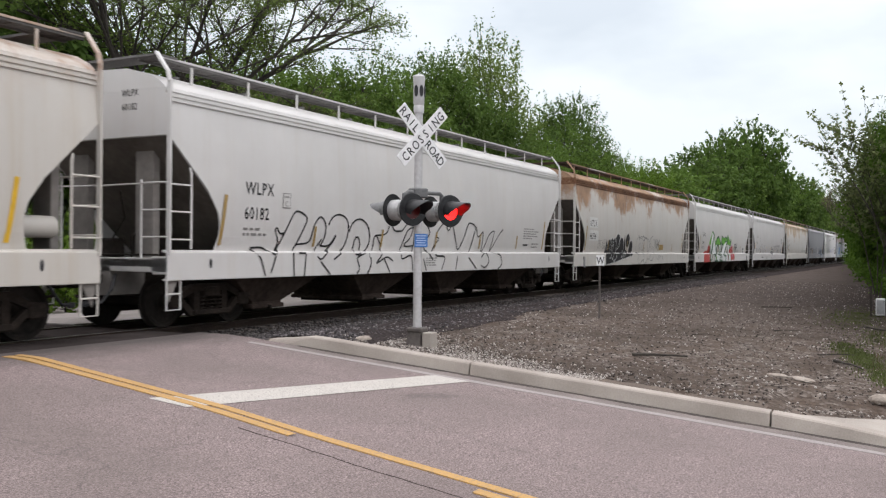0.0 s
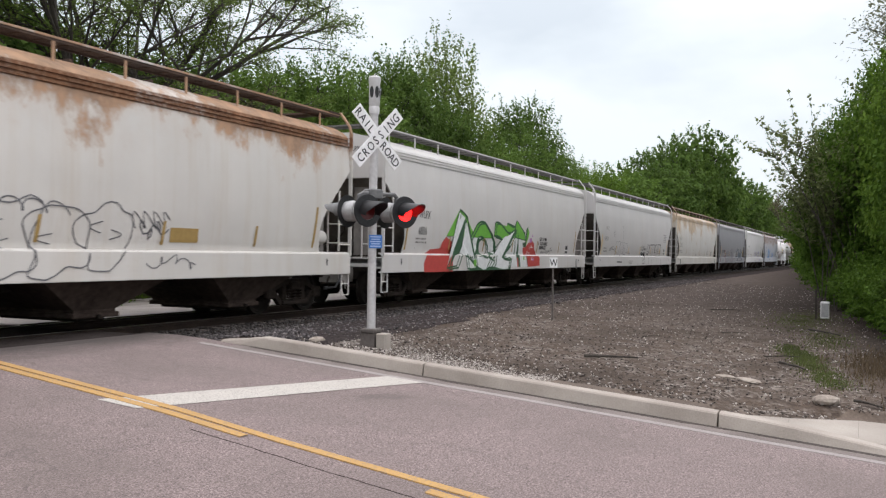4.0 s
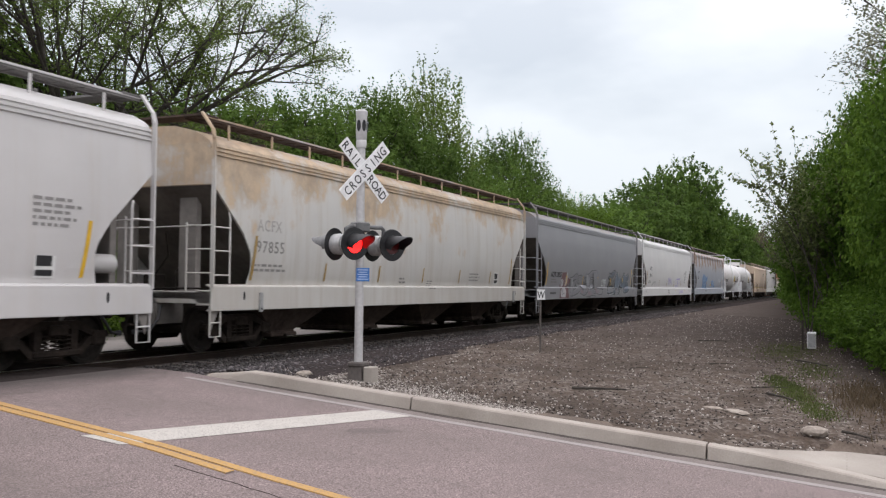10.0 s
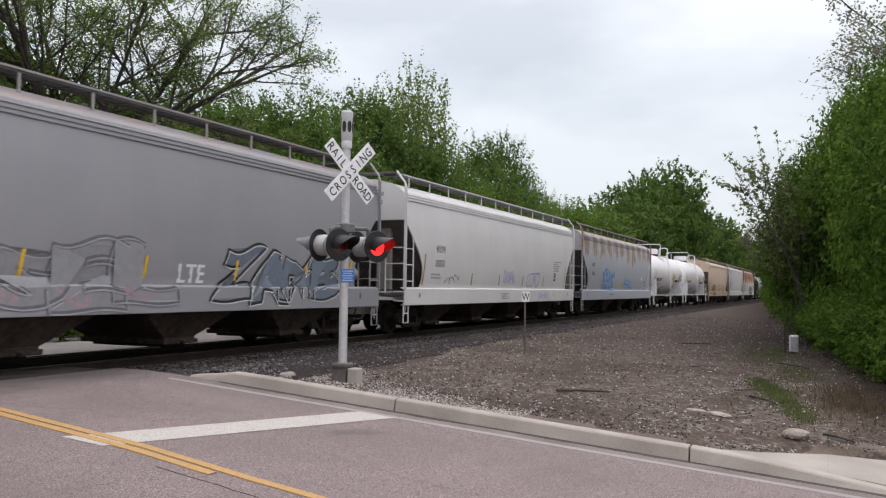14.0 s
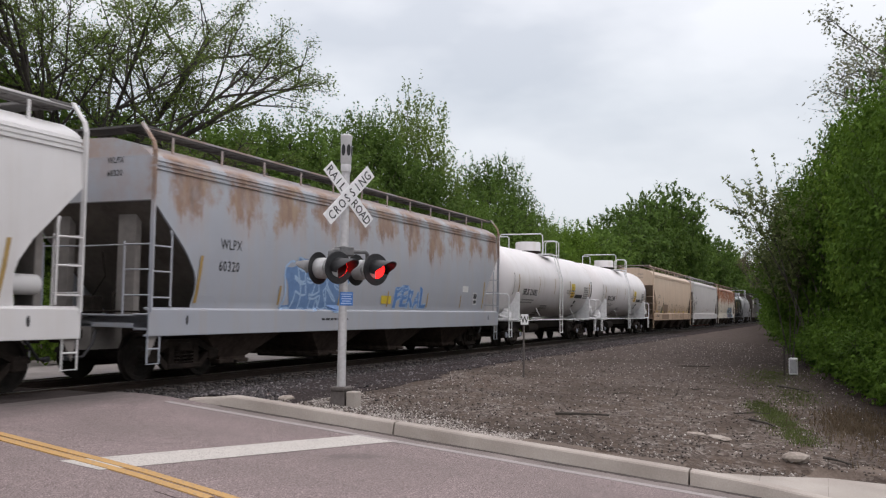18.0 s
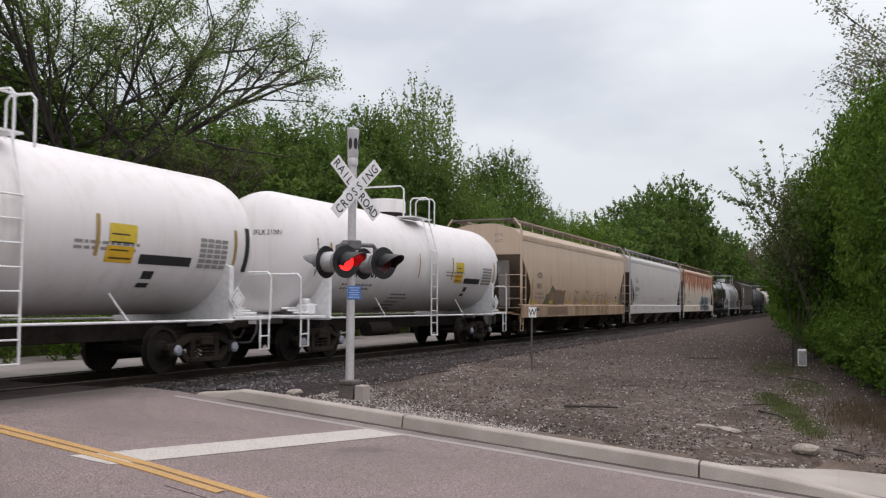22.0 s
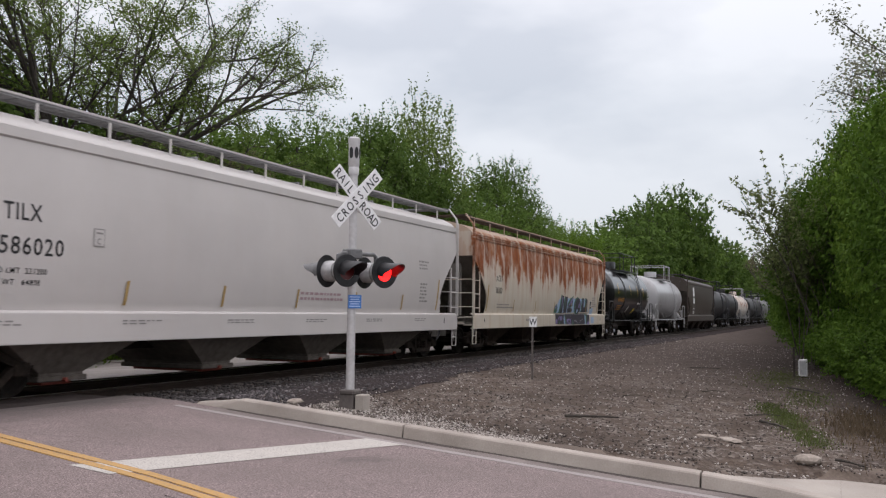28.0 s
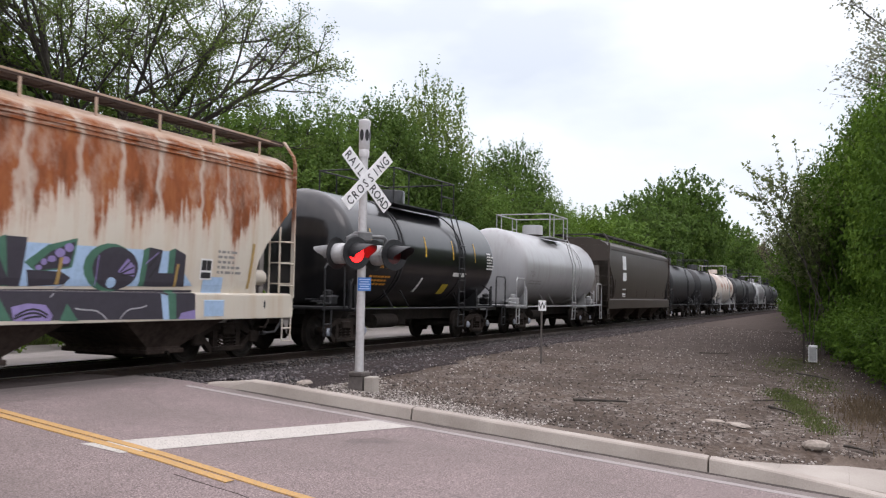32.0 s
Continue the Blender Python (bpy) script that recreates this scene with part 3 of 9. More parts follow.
def ground_z(x, y):
    yard = -0.20 + 0.055 * (min(y, 8.4) - 6.8)
    yard = max(yard, -0.75)
    near = road_z(min(y, 9.0)) + 0.12
    if x >= 7:
        w = smooth01(12.2, 17.0, x)
    else:
        w = smooth01(1.8, -4.0, x) if x < 1.8 else 0.0
    z = near * (1 - w) + yard * w
    if y > 8.2:
        z = z + (-0.17 - z) * smooth01(8.4, 10.8, y)
    if y > 14.6:
        z = -0.17 - 0.25 * smooth01(14.6, 17.0, y)
    if -0.5 < x - ROAD_L and x < road_edge(y) + 0.3 and (y < 10.6 or y > 14.6):
        z = min(z, road_z(y) - 0.06)
    if y < 1.75 and road_edge(y) < x < road_edge(y) + 2.0:
        z = min(z, road_z(y) + 0.03)
    # the low bank on which the camera stands
    z += 0.45 * smooth01(2.2, 0.9, math.hypot(x, y))
    far = math.hypot(x - 15, y - 5)
    if y < 8.2 or y > 17:
        z += 0.035 * (noise.noise((x * 0.6, y * 0.6, 0.0)) + 0.5 * noise.noise((x * 2.1, y * 2.1, 3.0)))
    if y > 34:
        z += 0.02 * (y - 34) if y < 60 else 0.52
    return z if far < 400 else -0.3


def build_ground():
    xs = sorted(set([-2500, -900, -300, -120, -60, -30, -15, -8] + list(np.arange(-4, 36, 0.35).round(2)) + list(np.arange(36, 90, 1.5)) + list(np.arange(90, 330, 8)) + [420, 700, 1500, 3000]))
    ys = sorted(set([-2500, -900, -300, -120, -60, -30, -16] + list(np.arange(-10, 21, 0.35).round(2)) + list(np.arange(21, 60, 2.5)) + [80, 130, 250, 500, 1200, 2500]))
    v = [(x, y, ground_z(x, y)) for y in ys for x in xs]
    nx = len(xs)
    f = [(j * nx + i, j * nx + i + 1, (j + 1) * nx + i + 1, (j + 1) * nx + i) for j in range(len(ys) - 1) for i in range(nx - 1)]
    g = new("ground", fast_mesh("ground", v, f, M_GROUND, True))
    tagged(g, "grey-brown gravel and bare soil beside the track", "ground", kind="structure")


build_ground()


def strip(name, x0, x1, y0, y1, mat, lift, label, category, step=0.5, parent=None):
    """A thin sheet on the road from y0 to y1; x0 and x1 are functions of y."""
    n = max(2, int((y1 - y0) / step) + 1)
    ys = np.linspace(y0, y1, n)
    g = Geo()
    v = []
    for y in ys:
        z = road_z(y) + lift
        v += [(x0(y), y, z), (x1(y), y, z), (x0(y), y, z - 0.05), (x1(y), y, z - 0.05)]
    f = []
    for i in range(n - 1):
        a, b = 4 * i, 4 * i + 4
        f += [(a, a + 1, b + 1, b), (a, b, b + 2, a + 2), (a + 1, a + 3, b + 3, b + 1)]
    g.add(v, f)
    ob = new(name, g.mesh(name, mat))
    return tagged(ob, label, category, kind="structure")


road = strip("road", lambda y: ROAD_L, lambda y: road_edge(y), -45, 10.85, M_ASPHALT, 0.0, "worn grey asphalt road with fine cracks", "road", 0.6)
strip("road_far_side", lambda y: ROAD_L, lambda y: 11.8, 14.62, 70, M_ASPHALT, 0.0, "asphalt road beyond the railway", "road", 1.0)
strip("service_road", lambda y: 11.9, lambda y: 230.0, 14.0, 23.6, surface("pale_crushed_stone", (0.17, 0.150, 0.140), (0.31, 0.280, 0.262), 0.95, 0, 30, 0.8, 0.3), -0.01, "pale crushed stone track along the railway", "road", 1.0)
strip("service_road_west", lambda y: -60.0, lambda y: 2.2, 14.0, 23.6, surface("pale_crushed_stone_west", (0.17, 0.150, 0.140), (0.31, 0.280, 0.262), 0.95, 0, 30, 0.8, 0.3), -0.01, "pale crushed stone track along the railway", "road", 1.0)


def mid_x(y):
    if y < 4.95:
        return 7.215 - 0.168 * (4.95 - y)
    return 7.215 + 0.213 * (y - 4.95) if y < 6.6 else 7.566 + 0.12 * (y - 6.6)


# the second line is worn away along one stretch
for off, ya, yb in ((-0.06, -20, 10.5), (-0.23, 5.35, 10.5), (-0.25, -20, 3.2)):
    strip("centre_line", lambda y, o=off: mid_x(y) + o, lambda y, o=off: mid_x(y) + o + 0.12, ya, yb, M_YELLOW, 0.011, "worn double yellow centre line on asphalt", "road marking")
def crack_x(y):
    return mid_x(y) - 0.42 + 0.05 * noise.noise((y * 0.9, 2, 0)) + 0.025 * noise.noise((y * 4.0, 6, 0)) + 0.012 * noise.noise((y * 13.0, 9, 0))


strip("road_crack", crack_x, lambda y: crack_x(y) + 0.011 + 0.008 * noise.noise((y * 6.0, 3, 0)), -3.0, 5.9, surface("dark_crack", (0.030, 0.024, 0.023), (0.075, 0.060, 0.057), 0.95, 0, 40, 4, 0.3, 0.5, 0.0), 0.003, "dark crack along the asphalt", "road", 0.06)
strip("edge_line", lambda y: road_edge(y) - 0.50, lambda y: road_edge(y) - 0.35, -20, 9.4, M_OLD_LINE, 0.005, "faded white edge line on asphalt", "road marking")


def build_stop_bar():
    a, b = Vector((7.27, 6.84)), Vector((11.20, 5.42))
    along = (b - a).normalized()
    across = Vector((0.02, 0.57))
    g = Geo()
    n = 12
    v, f = [], []
    for i in range(n + 1):
        p = a.lerp(b, i / n)
        q = p + across
        for w in (p, q):
            v.append((w.x, w.y, road_z(w.y) + 0.006))
    for i in range(n):
        f.append((2 * i, 2 * i + 2, 2 * i + 3, 2 * i + 1))
    v2 = [(x, y, z - 0.02) for x, y, z in v]
    g.add(v, f)
    g.add(v2, [tuple(reversed(q)) for q in f])
    tagged(new("stop_line", g.mesh("stop_line", M_WHITE_LINE)), "white painted stop line across the lane", "road marking", kind="structure")


build_stop_bar()


def build_kerb():
    kerb = tagged(new("kerb"), "weathered concrete kerb along the road edge", "kerb", kind="structure")
    joints = [9.35, 5.66, 1.57, -2.6, -6.8, -11.0, -15.2, -19.4]
    for y1, y0 in zip(joints, joints[1:]):
        rings = []
        n = 9
        for i in range(n + 1):
            y = y1 - 0.012 + (y0 + 0.012 - y1 + 0.012) * i / n
            x, z = road_edge(y), road_z(y)
            h = 0.172 * (0.12 + 0.88 * smooth01(9.35, 8.4, y))
            if y < 1.4:
                h *= 1 - 0.80 * smooth01(1.4, -1.3, y)
            wv = 0.006 * noise.noise((y * 1.3, 0, 5))
            rings.append([Vector(p) for p in ((x - 0.02, y, z - 0.12), (x - 0.02 + wv, y, z), (x + 0.015 + wv, y, z + h - 0.018), (x + 0.035, y, z + h), (x + 0.195, y, z + h + 0.008), (x + 0.195, y, z - 0.12))])
        part("kerb_stone", Geo().loft(rings).mesh("kerb_stone", M_KERB), kerb)
    # the gutter pan, a strip of concrete along the foot of the kerb
    strip("gutter", lambda y: road_edge(y) - 0.34, lambda y: road_edge(y) - 0.02, -19, 8.9, surface("gutter_concrete", (0.10, 0.082, 0.075), (0.25, 0.212, 0.195), 0.9, 0, 46, 1.4, 0.4), 0.004, "grimy concrete gutter at the kerb", "gutter")

    # silt that has gathered at the kerb's foot, with a ragged edge
    silt = surface("dark_gutter_silt", (0.030, 0.024, 0.021), (0.085, 0.068, 0.060), 0.9, 0, 40, 1.8, 0.5)
    strip("gutter_silt", lambda y: road_edge(y) - 0.11 - 0.06 * noise.noise((y * 1.1, 4, 0)) - 0.04 * noise.noise((y * 4.3, 7, 0)), lambda y: road_edge(y) - 0.015, -12, 8.7, silt, 0.008, "dark silt along the foot of the kerb", "soil", 0.12)


build_kerb()


def build_sidewalk():
    walk_slab = tagged(new("sidewalk"), "pale concrete sidewalk slabs behind the kerb", "sidewalk", kind="structure")
    ys = [1.55, 0.78, 0.0, -1.55, -3.1, -4.65, -6.2, -7.75, -9.3]
    for y1, y0 in zip(ys, ys[1:]):
        g = Geo()
        top, bot = [], []
        for x, y in ((0.2, y0 + 0.001), (1.75, y0 + 0.001), (1.75, y1 - 0.001), (0.2, y1 - 0.001)):
            xx = road_edge(y) + x
            h = 0.172 * (1 - 0.80 * smooth01(1.4, -1.3, y)) if x < 1 else 0.135
            if x > 1:
                xx = road_edge(y) + 0.27 + 1.5 * smooth01(1.7, -0.9, y)
            top.append((xx, y, road_z(y) + h))
            bot.append((xx, y, road_z(y) + h - 0.14))
        g.loft([bot, top])
        part("slab", g.mesh("slab", M_CONCRETE), walk_slab)


build_sidewalk()


# ---- railway ----
TRACK_Y = 12.7


def build_track():
    tr = tagged(new("railway_track"), "railway track with rusty rails on grey ballast", "railway track", kind="structure")
    for s in (-1, 1):
        yc = TRACK_Y + s * 0.7525
        prof = [(-0.07, -0.172), (0.07, -0.172), (0.07, -0.155), (0.012, -0.14), (0.012, -0.05), (0.036, -0.04), (0.036, -0.004), (0.024, 0.0), (-0.024, 0.0), (-0.036, -0.004), (-0.036, -0.04), (-0.012, -0.05), (-0.012, -0.14), (-0.07, -0.155)]
        rings = [[Vector((x, yc + a, b)) for a, b in prof] for x in (-80, 0, 40, 90, 330)]
        part("rail", Geo().loft(rings).mesh("rail", M_RAIL), tr)
        part("rail_head", Geo().box((125, yc, 0.0015), (410, 0.042, 0.003)).mesh("rail_head", M_RAILTOP), tr)
    me = Geo().box((0, 0, 0), (0.22, 2.6, 0.17), bevel=0.012).mesh("sleeper", M_SLEEPER)
    x = 12.4
    while x < 75:
        ob = part("sleeper", me, tr)
        ob.matrix_basis = pose(x, TRACK_Y + random.uniform(-0.04, 0.04), -0.236, 0, 0, random.uniform(-1, 1))
        x += 0.54
    g = Geo()
    while x < 330:
        g.box((x, TRACK_Y, -0.236), (0.22, 2.6, 0.17))
        x += 0.54
    far = part("far_sleepers", g.mesh("far_sleepers", M_SLEEPER), tr)
    far["kind"] = "stuff"
    # oily ballast, its colour darkened further for the shade under the train
    bed = surface("oily_shaded_ballast", (0.012, 0.010, 0.009), (0.060, 0.050, 0.044), 0.95, 0, 24, 1.5, 0.6, 0.35, 0.0)
    v = [(xx, yy, -0.164) for xx in (11.75, 60, 140, 330) for yy in (10.75, 12.0, 13.4, 14.4)] + [(xx, yy, -0.164) for xx in (-80, -30, 1.9) for yy in (10.9, 12.0, 13.4, 14.4)]
    f = [(4 * i + k, 4 * i + 4 + k, 4 * i + 5 + k, 4 * i + 1 + k) for i in (0, 1, 2, 4, 5) for k in range(3)]
    part("track_bed", fast_mesh("track_bed", v, f, bed), tr, "oily ballast between the rails with the train's shade painted in")
    cross = tagged(new("level_crossing_surface"), "dark asphalt and timber panels between the rails", "level crossing", kind="structure")
    for y0, y1 in ((10.86, 11.84), (12.04, 13.36), (13.56, 14.61)):
        xx = ROAD_L
        while xx < 11.5:
            part("panel", Geo().box((xx + 0.78, (y0 + y1) / 2, -0.115), (1.54, y1 - y0, 0.19), bevel=0.008).mesh("panel", M_PAVING), cross)
            xx += 1.56


build_track()


def stones(name, count, place, size, mat, label, category):
    """Many small broken stones as one mesh of stuff."""
    rng = np.random.default_rng(7)
    base = np.array([(1, 0, 0), (-1, 0, 0), (0, 1, 0), (0, -1, 0), (0, 0, 1), (0, 0, -1)], dtype=float)
    tri = np.array([(0, 2, 4), (2, 1, 4), (1, 3, 4), (3, 0, 4), (2, 0, 5), (1, 2, 5), (3, 1, 5), (0, 3, 5)])
    V, F = [], []
    for i in range(count):
        x, y = place(rng)
        r = size * rng.uniform(0.5, 1.5)
        p = base * rng.uniform(0.6, 1.2, (6, 1)) * np.array([r, r * rng.uniform(0.6, 1), r * rng.uniform(0.5, 0.9)])
        a, b = rng.uniform(0, 6.3), rng.uniform(-0.7, 0.7)
        R = np.array(Euler((b, b * 0.7, a)).to_matrix())
        p = p @ R.T + np.array([x, y, ground_z(x, y) + 0.25 * r])
        F.append(tri + 6 * i)
        V.append(p)
    ob = new(name, fast_mesh(name, np.concatenate(V), np.concatenate(F), mat))
    return tagged(ob, label, category, kind="stuff")


def in_ballast(rng):
    x = 11.9 + 50 * rng.random() ** 1.9
    return x, 10.7 - (2.5 if x < 18 else 2.0) * rng.random() + rng.normal() * 0.15


def by_rails(rng):
    x = 11.9 + 60 * rng.random() ** 1.8
    return x, 12.6 - 2.6 * rng.random() ** 0.8 + rng.normal() * 0.12


def in_yard(rng):
    x = 12.4 + 44 * rng.random() ** 1.9
    lo = -1.4 + 0.06 * (x - 12)
    return x, rng.uniform(lo, 9.0)


def at_pole(rng):
    y = rng.uniform(3.9, 8.2)
    return road_edge(y) + 0.24 + abs(rng.normal()) * (0.35 + 0.22 * max(0, y - 4.5)), y


stones("oily_shaded_stones", 9000, by_rails, 0.040, M_SHADED_OILSTONE, "oily ballast stones beside the rails, darkened for the train's shade", "ballast")
stones("ballast_stones", 9000, in_ballast, 0.038, M_STONE, "loose dark grey ballast stones on the shoulder", "ballast")
stones("gravel_stones", 15000, in_yard, 0.021, M_PEBBLE, "scattered pale gravel stones on brown soil", "gravel")
stones("kerbside_gravel", 5200, at_pole, 0.016, M_PALEGRAVEL, "pale crushed gravel behind the kerb", "gravel")


def soil_strip():
    """Bare trodden soil between the kerb and the gravel."""
    v, f = [], []
    ys = np.arange(-3.0, 5.4, 0.12)
    for y in ys:
        a = road_edge(y) + 0.19 + 1.45 * smooth01(1.7, -0.9, y)
        w = (0.55 + 0.35 * noise.noise((y * 0.9, 2, 0)) + 0.25 * noise.noise((y * 3.1, 5, 0))) * smooth01(5.4, 3.5, y) + 0.05 + 0.25 * smooth01(3.0, 1.0, y)
        for k in range(7):
            x = a + w * k / 6
            v.append((x, y, ground_z(x, y) + 0.006 + 0.004 * (1 - k / 6)))
    for i in range(len(ys) - 1):
        f += [(7 * i + k, 7 * i + k + 1, 7 * i + k + 8, 7 * i + k + 7) for k in range(6)]
    soil = surface("trodden_soil", (0.060, 0.043, 0.033), (0.155, 0.118, 0.092), 0.95, 0, 22, 1.6, 0.4)
    tagged(new("soil_strip", fast_mesh("soil_strip", v, f, soil, True)), "trodden brown soil behind the kerb", "soil", kind="structure")


soil_strip()


def dirt_patch(name, x0, x1, near, far, mat, label, lift=0.010):
    """A ragged sheet of bare earth on the yard between two wandering edges."""
    v, f = [], []
    xs = x0 * (x1 / x0) ** np.linspace(0, 1, 150)
    for x in xs:
        wob = 0.35 * noise.noise((x * 0.45, 1, 0)) + 0.25 * noise.noise((x * 1.7, 4, 0))
        taper = min(1.0, (x - x0) / 2.5)
        a, b = near(x), far(x) + wob
        b = a + (b - a) * taper
        for k in range(9):
            y = a + (b - a) * k / 8
            v.append((x, y, ground_z(x, y) + lift * min(1.0, 0.3 + 2.0 * min(k, 8 - k) / 8)))
    f = [(9 * i + k, 9 * i + 9 + k, 9 * i + 10 + k, 9 * i + 1 + k) for i in range(149) for k in range(8)]
    tagged(new(name, fast_mesh(name, v, f, mat, True)), label, "soil", kind="structure")


M_SHOULDER = surface("grimy_ballast_bed", (0.014, 0.012, 0.012), (0.078, 0.066, 0.064), 0.95, 0, 24, 1.3, 0.5, 0.3, 0.0)
dirt_patch("ballast_shoulder", 12.3, 300.0, lambda x: 7.75 + 0.9 * smooth01(13.5, 24, x) + 0.25 * noise.noise((x * 0.5, 9, 0)) + 0.15 * noise.noise((x * 1.9, 3, 0)), lambda x: 10.72, M_SHOULDER, "grimy dark ballast shoulder of the railway", 0.03)

# ---- the train ----
SPEED, GAIN = 7.872, -0.012


def travelled(t):
    return SPEED * t + 0.5 * GAIN * t * t


WHEEL_R = 0.457
CARS, WHEELSETS = [], []
_cache = {}


def cached(key, make):
    if key not in _cache:
        _cache[key] = make()
    return _cache[key]


def wheelset_mesh():
    g = Geo()
    for s in (-1, 1):
        y = s * 0.7525
        prof = [(y - s * 0.075, 0.10), (y - s * 0.075, 0.40), (y - s * 0.068, 0.482), (y - s * 0.040, 0.484), (y - s * 0.033, 0.460), (y + s * 0.062, 0.455), (y + s * 0.062, 0.39), (y + s * 0.020, 0.36), (y + s * 0.008, 0.20), (y + s * 0.07, 0.14), (y + s * 0.07, 0.09)]
        g.lathe(prof, "y", (0, 0, 0), 24)
    g.tube([(0, -1.0, 0), (0, 1.0, 0)], 0.085, 10)
    return g.mesh("wheelset", M_WHEEL, smooth=True)


def cap_mesh(s):
    g = Geo().lathe([(s * 0.98, 0.10), (s * 1.18, 0.10), (s * 1.20, 0.075)], "y", (0, 0, 0), 14)
    for k in range(3):
        a = 2 * math.pi * k / 3
        g.tube([(0.05 * math.cos(a), s * 1.19, 0.05 * math.sin(a)), (0.05 * math.cos(a), s * 1.22, 0.05 * math.sin(a))], 0.018, 6)
    return g.mesh("bearing_cap", M_CAP)


def sideframe_mesh(s):
    y = s * 1.05
    g = Geo()
    top = [(-1.12, 0.48), (-1.10, 0.58), (-0.80, 0.60), (-0.45, 0.77), (0.45, 0.77), (0.80, 0.60), (1.10, 0.58), (1.12, 0.48), (0.82, 0.48), (0.42, 0.64), (-0.42, 0.64), (-0.82, 0.48)]
    low = [(-0.84, 0.48), (-0.70, 0.50), (-0.46, 0.30), (0.46, 0.30), (0.70, 0.50), (0.84, 0.48), (0.52, 0.19), (-0.52, 0.19)]
    for shape in (top, low, [(-0.44, 0.28), (-0.30, 0.28), (-0.30, 0.66), (-0.44, 0.66)], [(0.30, 0.28), (0.44, 0.28), (0.44, 0.66), (0.30, 0.66)]):
        g.slab(shape, y - 0.055, y + 0.055)
    for sx in (-1, 1):
        g.box((sx * 0.89, y + s * 0.02, 0.46), (0.30, 0.16, 0.24), bevel=0.03)
    g.box((0, y + s * 0.03, 0.25), (0.95, 0.16, 0.10), bevel=0.02)
    g.box((0, y + s * 0.05, 0.62), (0.40, 0.14, 0.18), bevel=0.02)
    return g.mesh("side_frame", M_TRUCK)


def spring_mesh():
    g = Geo()
    for k in range(3):
        x = -0.22 + 0.22 * k
        pts = [(x + 0.075 * math.cos(a), 0.075 * math.sin(a), 0.28 + 0.27 * a / (2 * math.pi * 4)) for a in np.linspace(0, 2 * math.pi * 4, 25)]
        g.tube(pts, 0.02, 3)
    return g.mesh("spring_nest", M_TRUCK)


def add_truck(car, x, caps=False):
    tr = part("truck", cached("bolster", lambda: Geo().box((0, 0, 0.58), (0.42, 2.1, 0.24), bevel=0.03).box((0, 0, 0.74), (0.5, 0.7, 0.12)).mesh("bolster", M_TRUCK)), car, "grimy black cast-iron truck", pose(x, 0, 0))
    for s in (-1, 1):
        part("side_frame", cached(("sf", s), lambda: sideframe_mesh(s)), tr)
        part("spring_nest", cached("spring", spring_mesh), tr, "", pose(0, s * 1.06, 0))
    for sx in (-1, 1):
        ws = part("wheelset", cached("ws", wheelset_mesh), tr, "", pose(sx * 0.89, 0, WHEEL_R + 0.004))
        if caps:
            for s in (-1, 1):
                part("bearing_cap", cached(("cap", s), lambda: cap_mesh(s)), tr, "pale bearing cap", pose(sx * 0.89, 0, WHEEL_R + 0.004))
        WHEELSETS.append((ws, sx * 0.89, random.uniform(0, 6.28)))
    return tr


def half_width(z):
    """Half the width of a hopper wagon at a height: rounded sides, ribbed eaves, sloping roof."""
    pts = ((0.80, 1.60), (1.355, 1.50), (1.55, 1.545), (2.0, 1.585), (2.6, 1.605), (3.3, 1.585), (3.72, 1.555), (3.88, 1.54), (4.12, 1.49), (4.24, 1.38), (4.45, 0.62), (4.47, 0.0))
    return float(np.interp(z, [p[0] for p in pts], [p[1] for p in pts]))


def cut_in(z):
    return float(np.interp(z, (1.0, 1.42, 1.70, 2.0, 2.35, 2.77, 3.32), (1.10, 1.22, 1.30, 1.27, 1.02, 0.60, 0.0)))


def slope_in(z):
    """How far the sloping end sheet lies in from the end of the wagon."""
    return max(0.0, (3.32 - z) * 1.07)


def body_mesh(L, mat, eave):
    zs = [0.95, 1.15, 1.355, 1.52, 1.70, 1.85, 2.0, 2.17, 2.35, 2.56, 2.77, 3.05, 3.32, 3.33, 3.55, 3.72, 3.80]
    lev = [(z, half_width(z)) for z in zs]
    if eave:
        lev += [(3.885, 1.540), (3.89, 1.568), (3.92, 1.568), (3.925, 1.535), (3.965, 1.528), (3.97, 1.553), (4.0, 1.553), (4.005, 1.518), (4.05, 1.51), (4.055, 1.535), (4.11, 1.52), (4.12, 1.49)]
    else:
        lev += [(3.92, 1.535), (3.95, 1.565), (4.10, 1.56), (4.12, 1.49)]
    n = 20
    rings = []
    for z, h in lev:
        e = L / 2 - slope_in(z)
        xs = [e * (2 * i / n - 1) for i in range(n + 1)]
        m = 6
        ys = [h * (2 * i / m - 1) for i in range(1, m)]
        ring = [(x, -h, z) for x in xs] + [(e, y, z) for y in ys] + [(x, h, z) for x in reversed(xs)] + [(-e, -y, z) for y in ys]
        rings.append([Vector(p) for p in ring])
    g = Geo().loft(rings, True)
    return g.mesh("body", mat, smooth=True)


def skirt_mesh(L, sx, s, mat):
    """The flank that runs on past the sloping end sheet."""
    wing = []
    for z in (1.33, 1.46, 1.62, 1.75, 1.90, 2.05, 2.2, 2.3, 2.38):
        a, b, h = sx * (L / 2 - slope_in(z) - 0.04), sx * (L / 2 - min(cut_in(z), slope_in(z))), half_width(z) + 0.002
        wing.append([Vector((a, s * h, z)), Vector((b, s * h, z)), Vector((b, s * (h - 0.03), z)), Vector((a, s * (h - 0.03), z))])
    return Geo().loft(wing, True).mesh("side_skirt", mat)


